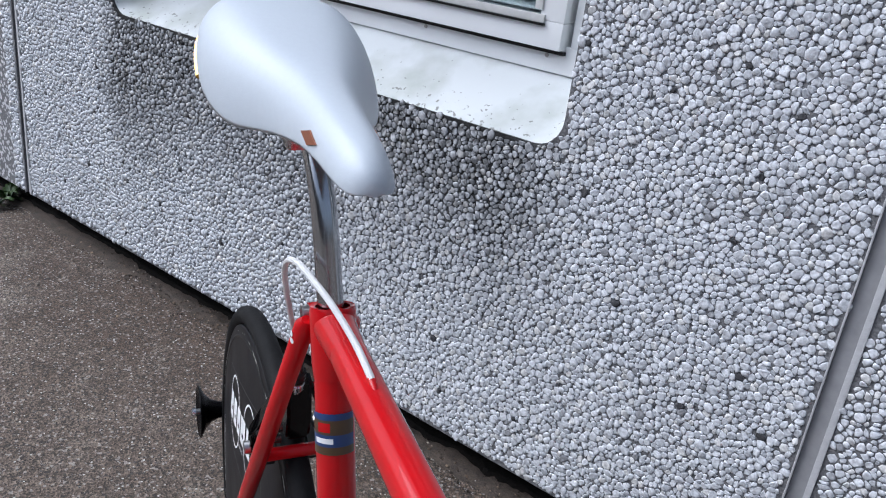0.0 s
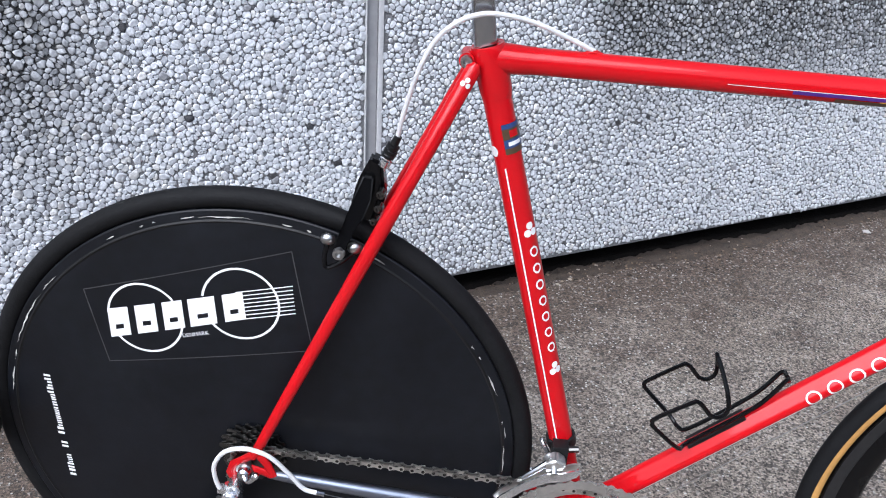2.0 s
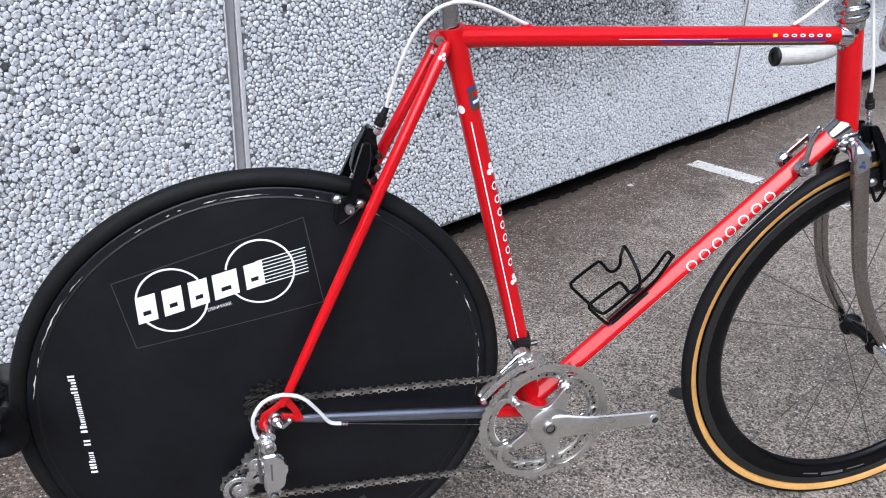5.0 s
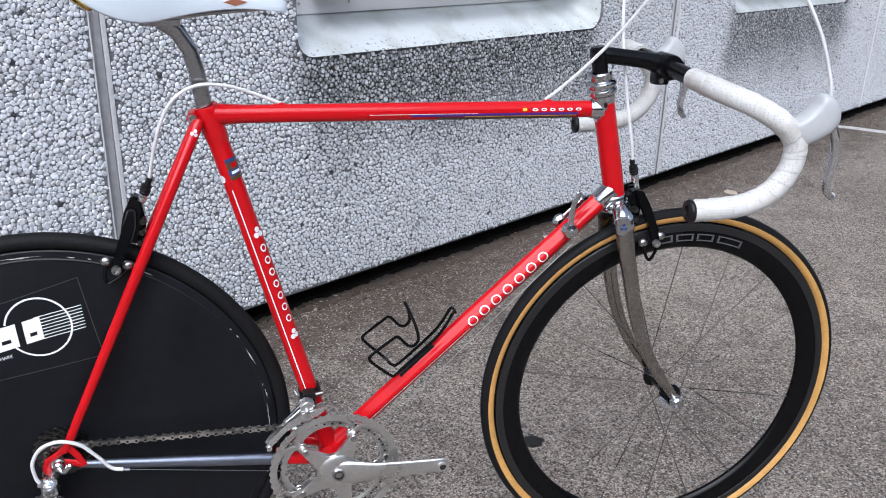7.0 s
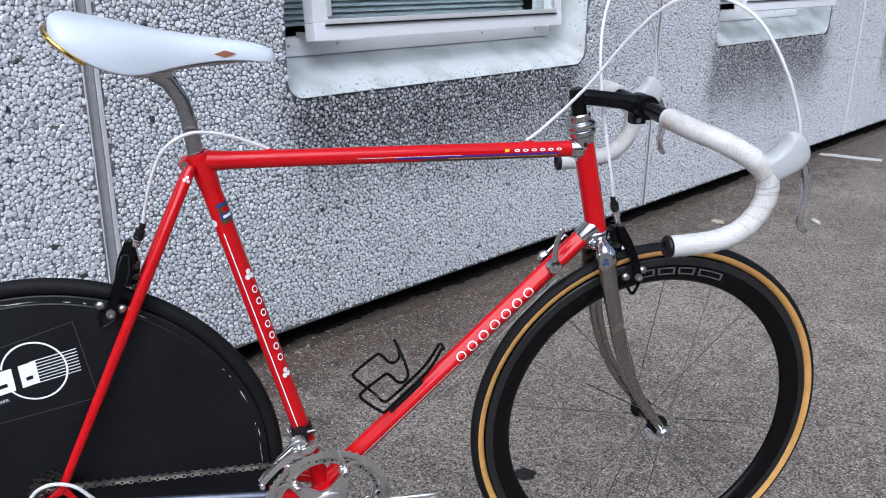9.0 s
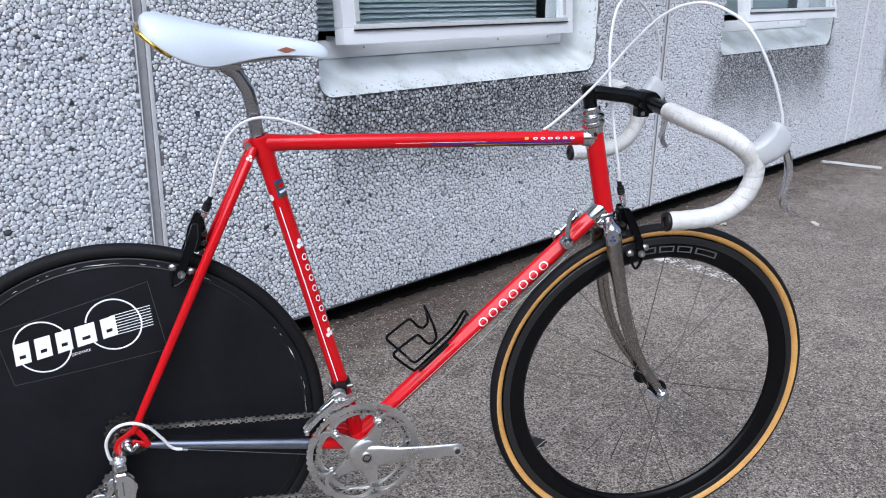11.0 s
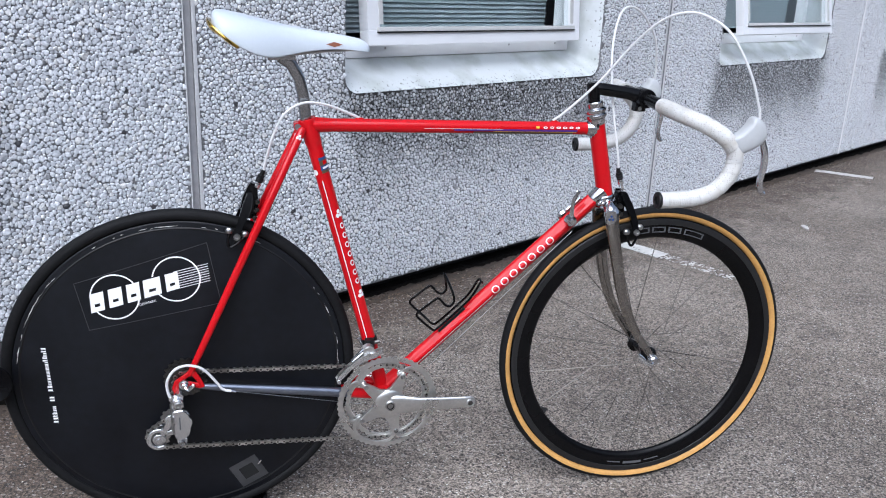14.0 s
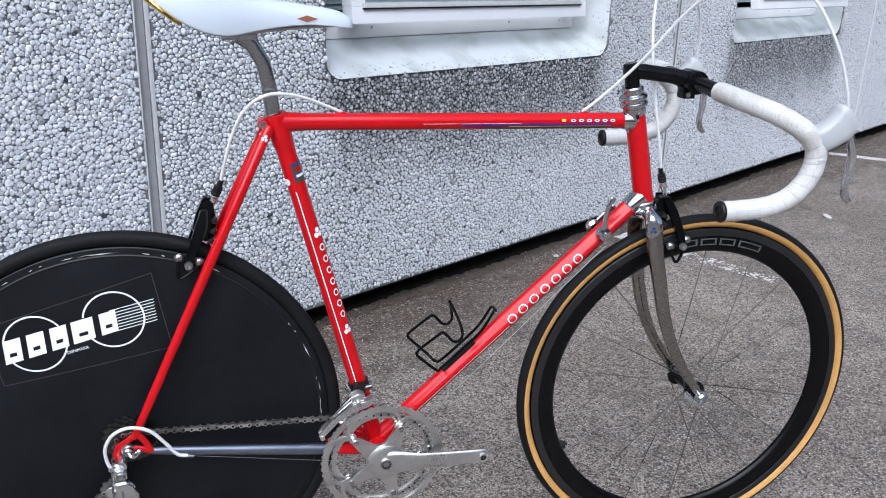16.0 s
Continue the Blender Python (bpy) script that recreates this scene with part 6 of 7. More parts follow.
    part("inner_link", bm, STEEL, rd, "slim steel inner link")
    for px, pz in ((-0.0125, 0.3240), (-0.0100, 0.2405)):
        bm = bmesh.new()
        lathe(bm, [(0.0, -0.0885), (0.0024, -0.0885), (0.0030, -0.0905), (0.0056, -0.0905), (0.0064, -0.0890), (0.0066, -0.080)], (px, 0, pz), (0, 1, 0), 20)
        part("pivot", bm, STEEL, rd, "bright pivot bolt")
    for px, pz in ((-0.0235, 0.2980), (-0.0225, 0.2840)):
        bm = bmesh.new()
        lathe(bm, [(0.0, -0.0890), (0.0026, -0.0890), (0.0030, -0.0870), (0.0030, -0.0760)], (px, 0, pz), (0, 1, 0), 12)
        part("limit_screw", bm, STEEL, rd, "small limit screw")
    bm = bmesh.new()
    block(bm, (-0.0125, -0.0897, 0.272), (-0.0100, -0.0889, 0.300), 0.0002)
    part("slot_mark", bm, GREY_DECAL, rd)
    low = Vector((-0.0550, -0.060, 0.2350))
    upj = Vector((-0.0300, -0.060, 0.2760))
    for yy in (-0.0575, -0.0400):
        bm = bmesh.new()
        d = (low - upj).normalized()
        q = Vector((d.z, 0, -d.x))
        # a curved cage: it wraps the lower pulley and runs up past it to the knuckle
        run = [low + Vector((0.0195 * math.cos(radians(a)), 0, 0.0195 * math.sin(radians(a)))) for a in range(-60, -331, -15)]
        tail = [Vector((-0.0300, 0, 0.2495)), Vector((-0.0190, 0, 0.2490)), Vector((-0.0110, 0, 0.2450))]
        sweep(bm, [Vector((p.x, yy, p.z)) for p in run], 0.0040, 8, side=(0, 1, 0), flat=0.30)
        sweep(bm, [Vector((p.x, yy, p.z)) for p in [low + Vector((0.0165, 0, 0.0120))] + tail], [0.0042, 0.0058, 0.0062, 0.0055], 8, side=(0, 1, 0), flat=0.22)
        prism(bm, [(v.x, v.z) for v in (low + q * 0.004, upj + q * 0.006, upj - d * 0.009, upj - q * 0.006, low - q * 0.004)], yy - 0.001, yy + 0.001)
        part("pulley_cage", bm, ALLOY, rd, "alloy pulley cage plate")
    for p, r in ((low, 0.0200), (upj, 0.0190)):
        bm = bmesh.new()
        out = []
        for k in range(44):
            a = 2 * math.pi * k / 44
            rr = r + (0.0016, 0.0016, -0.0016, -0.0016)[k % 4]
            out.append((p.x + rr * math.cos(a), p.z + rr * math.sin(a)))
        prism(bm, out, -0.0505, -0.0465)
        part("jockey_wheel", bm, STEEL, rd)
        bm = bmesh.new()
        lathe(bm, [(0.0, -0.0608), (0.0035, -0.0608), (0.0042, -0.0595), (0.0105, -0.0592), (0.0118, -0.0583)], (p.x, 0, p.z), (0, 1, 0), 20)
        part("jockey_bolt", bm, ALLOY, rd)
    # front derailleur
    bm = bmesh.new()
    sd = (CLUSTER - BB).normalized()
    q = BB + sd * 0.128
    lathe(bm, [(0.0150, -0.007), (0.0175, -0.006), (0.0175, 0.006), (0.0150, 0.007)], q, sd, 24, loop=True)
    block(bm, (q.x - 0.012, -0.032, q.z - 0.026), (q.x + 0.007, -0.015, q.z + 0.012), 0.003)
    fd = part("front_derailleur", bm, BLACK_PLASTIC, BIKE, "front derailleur with black clamp body")
    for yy in (-0.0545, -0.0430):
        bm = bmesh.new()
        prism(bm, [(0.2925, 0.3355), (0.2955, 0.3315), (0.3010, 0.3325), (0.3250, 0.3580), (0.3520, 0.3745), (0.3740, 0.3800), (0.3850, 0.3880), (0.3885, 0.3965), (0.3800, 0.3960), (0.3680, 0.3905), (0.3480, 0.3865), (0.3240, 0.3695), (0.3010, 0.3480)], yy - 0.0012, yy + 0.0012)
        part("cage_plate", bm, ALLOY if yy < -0.05 else SATIN, fd, "bright polished cage plate")
    bm = bmesh.new()
    prism(bm, [(0.3470, 0.3850), (0.3560, 0.3800), (0.3690, 0.3860), (0.3720, 0.3985), (0.3600, 0.4060), (0.3460, 0.3990)], -0.0515, -0.0330)
    bmesh.ops.bevel(bm, geom=list(bm.edges), offset=0.0025, segments=2, affect="EDGES")
    part("link", bm, SATIN, fd, "alloy cage link")
    part("link_bolt", made(rod, (0.3590, -0.0575, 0.3880), (0.3590, -0.050, 0.3880), 0.0042, 0.0045, 12), CHROME, fd)
    part("upper_link", made(sweep, [(0.3240, -0.0500, 0.3740), (0.3430, -0.0480, 0.3900), (0.3560, -0.0440, 0.3990)], [0.0030, 0.0042, 0.0050], 10), CHROME, fd, "slim bright upper link")
    part("cable_arm", made(sweep, [(q.x - 0.010, -0.024, q.z - 0.016), (q.x - 0.026, -0.024, q.z + 0.016)], [0.0035, 0.0025], 8), ALLOY, fd, "slim alloy cable arm")
    part("clamp_bolt", made(rod, (q.x + 0.006, -0.024, q.z + 0.004), (q.x + 0.019, -0.024, q.z + 0.006), 0.0042, None, 10), COG, fd)
    part("cage_bolt", made(rod, (0.2985, -0.0575, 0.3310), (0.2985, -0.040, 0.3310), 0.0042, None, 10), ALLOY, fd)


build_drivetrain()


def caliper(name, top, low, arm, bolts, ends, guide, body):
    """A black aero side-pull brake: top is the cable's end, low the pad, arm the outline of the near arm in x and z."""
    top, low = Vector(top), Vector(low)
    d = (low - top).normalized()
    bm = bmesh.new()
    prism(bm, body, -0.011, 0.011)
    bmesh.ops.bevel(bm, geom=list(bm.edges), offset=0.003, segments=2, affect="EDGES")
    cal = part(name, bm, BLACK_PAINT, BIKE, "black aero side-pull brake caliper")
    ax = (Vector((ends[1][0], 0, ends[1][1])) - Vector((ends[0][0], 0, ends[0][1]))).normalized()
    for s in (-1, 1):
        bm = bmesh.new()
        prism(bm, arm, -0.004, 0.004)
        bmesh.ops.bevel(bm, geom=list(bm.edges), offset=0.0018, segments=2, affect="EDGES")
        zs = [z for _, z in arm]
        for v in bm.verts:
            t = (max(zs) - v.co.z) / (max(zs) - min(zs))
            v.co.y += s * (0.014 + 0.020 * min(1.0, 1.5 * t))
        part("arm", bm, BLACK_PAINT, cal, "slim flat black caliper arm")
        bm = bmesh.new()
        lathe(bm, [(0.0, s * 0.0400), (0.0026, s * 0.0395), (0.0030, s * 0.0430), (0.0060, s * 0.0425), (0.0066, s * 0.037), (0.0, s * 0.036)], (low.x, 0, low.z), (0, 1, 0), 16)
        part("pad_bolt", bm, STEEL, cal, "bright pad bolt")
        bm = bmesh.new()
        block(bm, (-0.019, -0.0045, -0.0062), (0.019, 0.0045, 0.0062), 0.002, Matrix.Translation((low.x, s * 0.0205, low.z)) @ Matrix.Rotation(math.atan2(-ax.z, ax.x), 4, "Y"))
        part("brake_pad", bm, BLACK_PLASTIC, cal, "black brake block")
        for ex, ez in ends:
            bm = bmesh.new()
            ball(bm, (ex, s * 0.0280, ez), 0.0074, (1.1, 0.8, 0.95), 14)
            part("pad_end", bm, STEEL, cal)
        bm = bmesh.new()
        g = Vector((guide[0], s * 0.033, guide[1]))
        e0, e1 = (Vector((ex, s * 0.030, ez - 0.004)) for ex, ez in ends)
        sweep(bm, smooth([e0, e0.lerp(g, 0.6) + ax * -0.003, g, e1.lerp(g, 0.6) + ax * 0.003, e1], 5), 0.0027, 8)
        part("wheel_guide", bm, BLACK_PAINT, cal, "black curved wheel guide")
    bm = bmesh.new()
    lathe(bm, [(0.0, 0.010), (0.0046, 0.010), (0.0050, 0.016), (0.0066, 0.017), (0.0066, 0.024), (0.0045, 0.026), (0.0042, 0.040), (0.0, 0.040)], top, d, 14)
    part("adjuster", bm, ALLOY, cal, "alloy barrel adjuster")
    bm = bmesh.new()
    lathe(bm, [(0.0, -0.012), (0.0040, -0.012), (0.0045, -0.002), (0.0068, -0.001), (0.0068, 0.003), (0.0060, 0.004), (0.0072, 0.005), (0.0072, 0.0085), (0.0062, 0.0095), (0.0070, 0.0105), (0.0066, 0.0135), (0.0, 0.0135)], top, d, 14)
    part("boot", bm, BLACK_PLASTIC, cal, "black ribbed rubber boot")
    for bx, bz in bolts:
        bm = bmesh.new()
        lathe(bm, [(0.0, -0.0240), (0.0020, -0.0240), (0.0024, -0.0255), (0.0046, -0.0250), (0.0050, -0.0150), (0.0, -0.0140)], (bx, 0, bz), (0, 1, 0), 14)
        part("pivot_bolt", bm, COG, cal)


caliper("rear_brake", (0.1570, -0.004, 0.7520), (0.1080, 0, 0.6430),
        [(0.1290, 0.7230), (0.1395, 0.7220), (0.1385, 0.6990), (0.1315, 0.6800), (0.1200, 0.6660), (0.1145, 0.6450), (0.1070, 0.6380), (0.1020, 0.6440), (0.1030, 0.6540), (0.1090, 0.6670), (0.1180, 0.6930)],
        [(0.1480, 0.7060), (0.1460, 0.6900), (0.1420, 0.6750)], [(0.0945, 0.6530), (0.1225, 0.6450)], (0.0940, 0.6220),
        [(0.1350, 0.7400), (0.1470, 0.7350), (0.1510, 0.7000), (0.1450, 0.6720), (0.1300, 0.6680), (0.1215, 0.6740), (0.1145, 0.6830), (0.1210, 0.7110)])
caliper("front_brake", (0.8910, -0.004, 0.7455), (0.9305, 0, 0.6240),
        [(0.8960, 0.7080), (0.9080, 0.7080), (0.9190, 0.6860), (0.9310, 0.6500), (0.9375, 0.6260), (0.9330, 0.6175), (0.9260, 0.6210), (0.9170, 0.6510), (0.9030, 0.6830)],
        [(0.8840, 0.6790), (0.8950, 0.6780), (0.8970, 0.6610)], [(0.9125, 0.6225), (0.9420, 0.6320)], (0.9255, 0.5930),
        [(0.8920, 0.7050), (0.9060, 0.7060), (0.9120, 0.6850), (0.9100, 0.6600), (0.8950, 0.6560), (0.8880, 0.6750)])


def build_small_fittings():
    # bottle cage of bent black wire on the down tube
    d = Vector((0.735, 0, 0.678)).normalized()
    up = Vector((-d.z, 0, d.x))
    base = Vector((0.5065, 0, 0.3985))
    P = lambda a, h, y: base + d * a + up * h + Vector((0, y, 0))
    bm = bmesh.new()
    half = [(0.6060, -0.0045, 0.5130), (0.6010, -0.0085, 0.5150), (0.5870, -0.0095, 0.4910), (0.5690, -0.0100, 0.4690), (0.5180, -0.0105, 0.4225), (0.5060, -0.0160, 0.4165), (0.4960, -0.0290, 0.4230), (0.4660, -0.0345, 0.4515),
            (0.4605, -0.0345, 0.4595), (0.4640, -0.0345, 0.4675), (0.4970, -0.0350, 0.4925), (0.5045, -0.0350, 0.4950), (0.5120, -0.0350, 0.4885), (0.5210, -0.0350, 0.4785), (0.5310, -0.0345, 0.4770), (0.5385, -0.0335, 0.4870), (0.5355, -0.0290, 0.5050), (0.5285, -0.0130, 0.5250), (0.5240, -0.0035, 0.5345)]
    loop = half + [(x, -y, z) for x, y, z in half[::-1]]
    sweep(bm, smooth(loop + loop[:1], 5)[:-1], 0.0026, 8, closed=True)
    bc = part("bottle_cage", bm, BLACK_PAINT, BIKE, "black bent-wire bottle cage, empty")
    bm = bmesh.new()
    block(bm, (0.0, -0.009, 0.0), (0.075, 0.009, 0.004), 0.0015, Matrix.Translation(P(0.012, -0.0015, 0)) @ Matrix.Rotation(-math.atan2(d.z, d.x), 4, "Y"))
    part("cage_plate", bm, BLACK_PLASTIC, bc, "black mounting plate")
    # down-tube shift levers
    for s in (-1, 1):
        p = Vector((0.7832, s * 0.0160, 0.6515)) if s < 0 else Vector((0.7870, 0.0160, 0.6480))
        bm = bmesh.new()
        lathe(bm, [(0.0, s * 0.022), (0.0046, s * 0.0215), (0.0056, s * 0.0175), (0.0105, s * 0.0160), (0.0126, s * 0.0115), (0.0126, s * 0.004), (0.0080, 0.0)], p, (0, 1, 0), 20)
        top = [(0, 0.011, 0), (-0.001, 0.0135, 0.022), (0.000, 0.0145, 0.042), (0.005, 0.015, 0.057), (0.010, 0.0145, 0.065)] if s < 0 else [(0, 0.011, 0), (0.010, 0.0135, 0.008), (0.022, 0.0145, 0.018), (0.034, 0.015, 0.028), (0.041, 0.0145, 0.034)]
        sweep(bm, smooth([p + Vector((x, s * y, z)) for x, y, z in top], 5), [0.0070] * 3 + [0.0046] * 14 + [0.0055] * 3 + [0.003], 10, side=(0, 1, 0), flat=0.55)
        part("shift_lever", bm, CHROME, BIKE, "polished down-tube shift lever")


build_small_fittings()


# ---- rear wheel stand ----
def build_stand():
    stand = tagged(new("wheel_stand"), "black floor stand gripping the rear wheel of the bicycle", "bike stand")
    bm = bmesh.new()
    block(bm, (-0.165, -0.050, 0.0), (0.150, -0.030, 0.046), 0.004)
    block(bm, (-0.165, 0.030, 0.0), (0.150, 0.050, 0.046), 0.004)
    block(bm, (-0.150, -0.0305, 0.0), (-0.110, 0.0305, 0.030), 0.003)
    block(bm, (0.095, -0.0305, 0.0), (0.135, 0.0305, 0.030), 0.003)
    part("tray", bm, STAND_BLACK, stand, "black steel wheel tray")
    for x in (-0.155, 0.140):
        bm = bmesh.new()
        sweep(bm, [(x, -0.17, 0.013), (x, 0.17, 0.013)], 0.0125, 14)
        part("foot", bm, STAND_BLACK, stand, "black tubular foot")
    bm = bmesh.new()
    sweep(bm, smooth([(-0.10, 0.058, 0.012), (-0.16, 0.060, 0.10), (-0.26, 0.060, 0.26), (-0.328, 0.052, 0.372)], 6), 0.009, 12)
    part("arm", bm, STAND_BLACK, stand, "black steel arm behind the wheel")
    c = Vector((-0.3445, 0, 0.3735))
    part("axle", made(rod, c + Vector((0, -0.060, 0)), c + Vector((0, 0.060, 0)), 0.0045, None, 12), STEEL, stand)
    for s in (-1, 1):
        bm = bmesh.new()
        lathe(bm, [(0.0050, s * 0.012), (0.0120, s * 0.012), (0.0130, s * 0.022), (0.0175, s * 0.034), (0.0270, s * 0.043), (0.0385, s * 0.049), (0.0400, s * 0.051), (0.0385, s * 0.0525), (0.0260, s * 0.0475), (0.0130, s * 0.0415), (0.0050, s * 0.040)], c, (0, 1, 0), 40, loop=True)
        horn = part("roller_horn", bm, STAND_BLACK, stand, "glossy black flared wheel guide")
        bm = bmesh.new()
        lathe(bm, [(0.0, s * 0.0640), (0.0035, s * 0.0635), (0.0062, s * 0.0615), (0.0065, s * 0.056), (0.0, s * 0.055)], c, (0, 1, 0), 14)
        part("cap_nut", bm, CHROME, horn, "bright cap nut")


build_stand()

# ---- things on the ground ----
def build_line(name, a, b, width, seed, wear=0.04):
    """A stretch of worn road paint with ragged edges, lying on the asphalt."""
    rnd = random.Random(seed)
    a, b = Vector((*a, 0)), Vector((*b, 0))
    d = (b - a).normalized()
    q = Vector((-d.y, d.x, 0))
    n = 60
    bm = bmesh.new()
    rows = []
    for i in range(n + 1):
        w0, w1 = (width / 2 * rnd.uniform(0.90, 1.05) for _ in range(2))
        p = a + (b - a) * (i / n)
        z = 0.004 * noise.noise(Vector((p.x * 1.1, p.y * 1.1, 0))) + 0.0015 * noise.noise(Vector((p.x * 6, p.y * 6, 3))) + 0.0034
        rows.append([bm.verts.new(p + q * (-w0 + (w0 + w1) * k / 8) + Vector((0, 0, z))) for k in range(9)])
    for r0, r1 in zip(rows, rows[1:]):
        for k in range(8):
            worn = wear + 0.9 * wear * noise.noise(r0[k].co * 22)
            if rnd.random() > worn:
                bm.faces.new((r0[k], r1[k], r1[k + 1], r0[k + 1]))
    bmesh.ops.delete(bm, geom=[v for v in bm.verts if not v.link_faces], context="VERTS")
    return tagged(part(name, bm, LINE_PAINT), "worn white painted parking line on the asphalt", "road marking", "parking lines", "structure")


build_line("road_marking", (1.800, 1.800), (1.935, 1.545), 0.095, 1)
build_line("road_marking", (1.935, 1.545), (2.125, 1.180), 0.080, 2, 0.72)
build_line("road_marking", (3.930, 3.150), (4.185, 2.890), 0.085, 3)


def stone(name, at, size, material, label, category, seed):
    rnd = random.Random(seed)
    bm = bmesh.new()
    bmesh.ops.create_icosphere(bm, subdivisions=2, radius=1.0)
    for v in bm.verts:
        k = 1 + 0.28 * noise.noise(v.co * 1.3 + Vector((seed, 0, 0)))
        v.co = Vector((v.co.x * size[0] * k, v.co.y * size[1] * k, v.co.z * size[2] * k))
    ob = part(name, bm, material, sharp=30)
    ob.matrix_world = Matrix.Translation((*at, size[2] * 0.75)) @ Matrix.Rotation(rnd.uniform(0, 6.28), 4, "Z")
    return tagged(ob, label, category, "litter in the yard")


stone("concrete_chip", (-0.305, 0.475), (0.085, 0.050, 0.012), CONCRETE, "pale flat piece of concrete lying behind the wheel", "stone", 3)
stone("pebble", (-0.174, 0.690), (0.011, 0.008, 0.005), CONCRETE, "small white pebble lying by the wall", "stone", 5)
stone("chip", (2.457, 1.976), (0.035, 0.024, 0.009), DRY, "dry brown wood chip on the asphalt", "chip", 7)
stone("chip", (2.911, 1.878), (0.034, 0.014, 0.008), CONCRETE, "curled pale leaf scrap on the asphalt", "leaf", 8)
stone("chip", (1.417, 1.589), (0.012, 0.009, 0.005), CONCRETE, "small pale stone near the wall", "stone", 9)
stone("tar_blob", (0.893, 0.318), (0.026, 0.021, 0.006), PLINTH, "black dried tar blob on the asphalt", "tar", 11)


def build_soil():
    """The strip of dirt that has gathered along the foot of the wall."""
    bm = bmesh.new()
    rnd = random.Random(21)
    n = 700
    rows = []
    for i in range(n + 1):
        u = -4.0 + 11.0 * i / n
        w = 0.004 + 0.030 * noise.noise(Vector((u * 2.2, 0, 7))) + 0.020 * noise.noise(Vector((u * 9, 0, 3))) + 0.010 * rnd.random()
        row = []
        for k in range(5):
            v = 0.086 - (0.086 + w) * k / 4
            row.append(bm.verts.new((u, v, 0.0035 + (0.003 * (1 - k / 4) + 0.005 * rnd.random()) * (1 if k < 4 else 0.0) - (0.006 if k == 4 else 0))))
        rows.append(row)
    for r0, r1 in zip(rows, rows[1:]):
        for k in range(4):
            bm.faces.new((r0[k], r1[k], r1[k + 1], r0[k + 1]))
    ob = tagged(part("soil_strip", bm, SOIL), "dark dirt gathered along the foot of the wall", "dirt", kind="stuff")
    ob.matrix_world = WALL_M


build_soil()


def build_gap_shade():
    """Earth in the gap below the panels, blackened to paint the gap's shade, with a ragged front edge."""
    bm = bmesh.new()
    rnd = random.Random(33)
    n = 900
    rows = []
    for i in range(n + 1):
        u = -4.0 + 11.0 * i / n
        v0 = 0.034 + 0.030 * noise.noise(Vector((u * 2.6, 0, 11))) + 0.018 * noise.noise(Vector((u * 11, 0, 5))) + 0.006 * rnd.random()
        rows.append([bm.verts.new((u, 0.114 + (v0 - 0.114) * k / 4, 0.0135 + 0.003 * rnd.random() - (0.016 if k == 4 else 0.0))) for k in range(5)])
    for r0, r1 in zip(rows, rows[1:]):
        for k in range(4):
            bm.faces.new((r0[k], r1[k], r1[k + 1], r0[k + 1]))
    ob = tagged(part("damp_soil", bm, GAP_SHADE), "earth in the gap under the wall panels, blackened for shade", "dirt", kind="stuff")
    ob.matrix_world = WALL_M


build_gap_shade()


def build_weed(at, size, seed, leaves):
    rnd = random.Random(seed)
    weed = tagged(new("weed"), "small green weed growing at the foot of the wall", "plant", "weeds along the wall")
    weed.location = (*at, 0.004)
    size *= 0.75
    for i in range(leaves):
        a, r = rnd.uniform(0, 6.28), size * rnd.uniform(0.5, 1.0)
        d = Vector((math.cos(a), math.sin(a), 0))
        q = Vector((-d.y, d.x, 0))
        lift = rnd.uniform(0.15, 0.9)
        w = r * rnd.uniform(0.16, 0.28)
        bm = bmesh.new()
        rows = []
        for k in range(6):
            t = k / 5
            p = d * (r * t) + Vector((0, 0, r * lift * math.sin(t * 2.2)))
            ww = w * math.sin(math.pi * (0.06 + 0.92 * t)) ** 0.8
            rows.append([bm.verts.new(p - q * ww + Vector((0, 0, ww * 0.4))), bm.verts.new(p), bm.verts.new(p + q * ww + Vector((0, 0, ww * 0.4)))])
        for r0, r1 in zip(rows, rows[1:]):
            for k in range(2):
                bm.faces.new((r0[k], r1[k], r1[k + 1], r0[k + 1]))
        part("leaf", bm, LEAF, weed)


for at, size, seed, leaves in (((-0.150, 0.720), 0.055, 1, 12), ((-0.075, 0.762), 0.045, 2, 10), ((-0.045, 0.775), 0.06, 3, 12), ((-2.255, -0.500), 0.10, 4, 22), ((-2.19, -0.52), 0.07, 5, 14)):
    build_weed(at, size, seed, leaves)


# ---- pebbles on the wall ----
def in_opening(u, z, grow=0.003):
    a = np.mod(u, PITCH)
    u0, u1, z0, z1, r = WIN0 - grow, WIN1 + grow, WZ0 - grow, WZ1 + grow, CORNER
    inside = (a > u0) & (a < u1) & (z > z0) & (z < z1)
    for cx, sx in ((u0 + r, -1), (u1 - r, 1)):
        corner = ((a - cx) * sx > 0) & (z < z0 + r) & (np.hypot(a - cx, z - z0 - r) > r)
        inside &= ~corner
    return inside


STEP = 0.0118
SIDES = 8


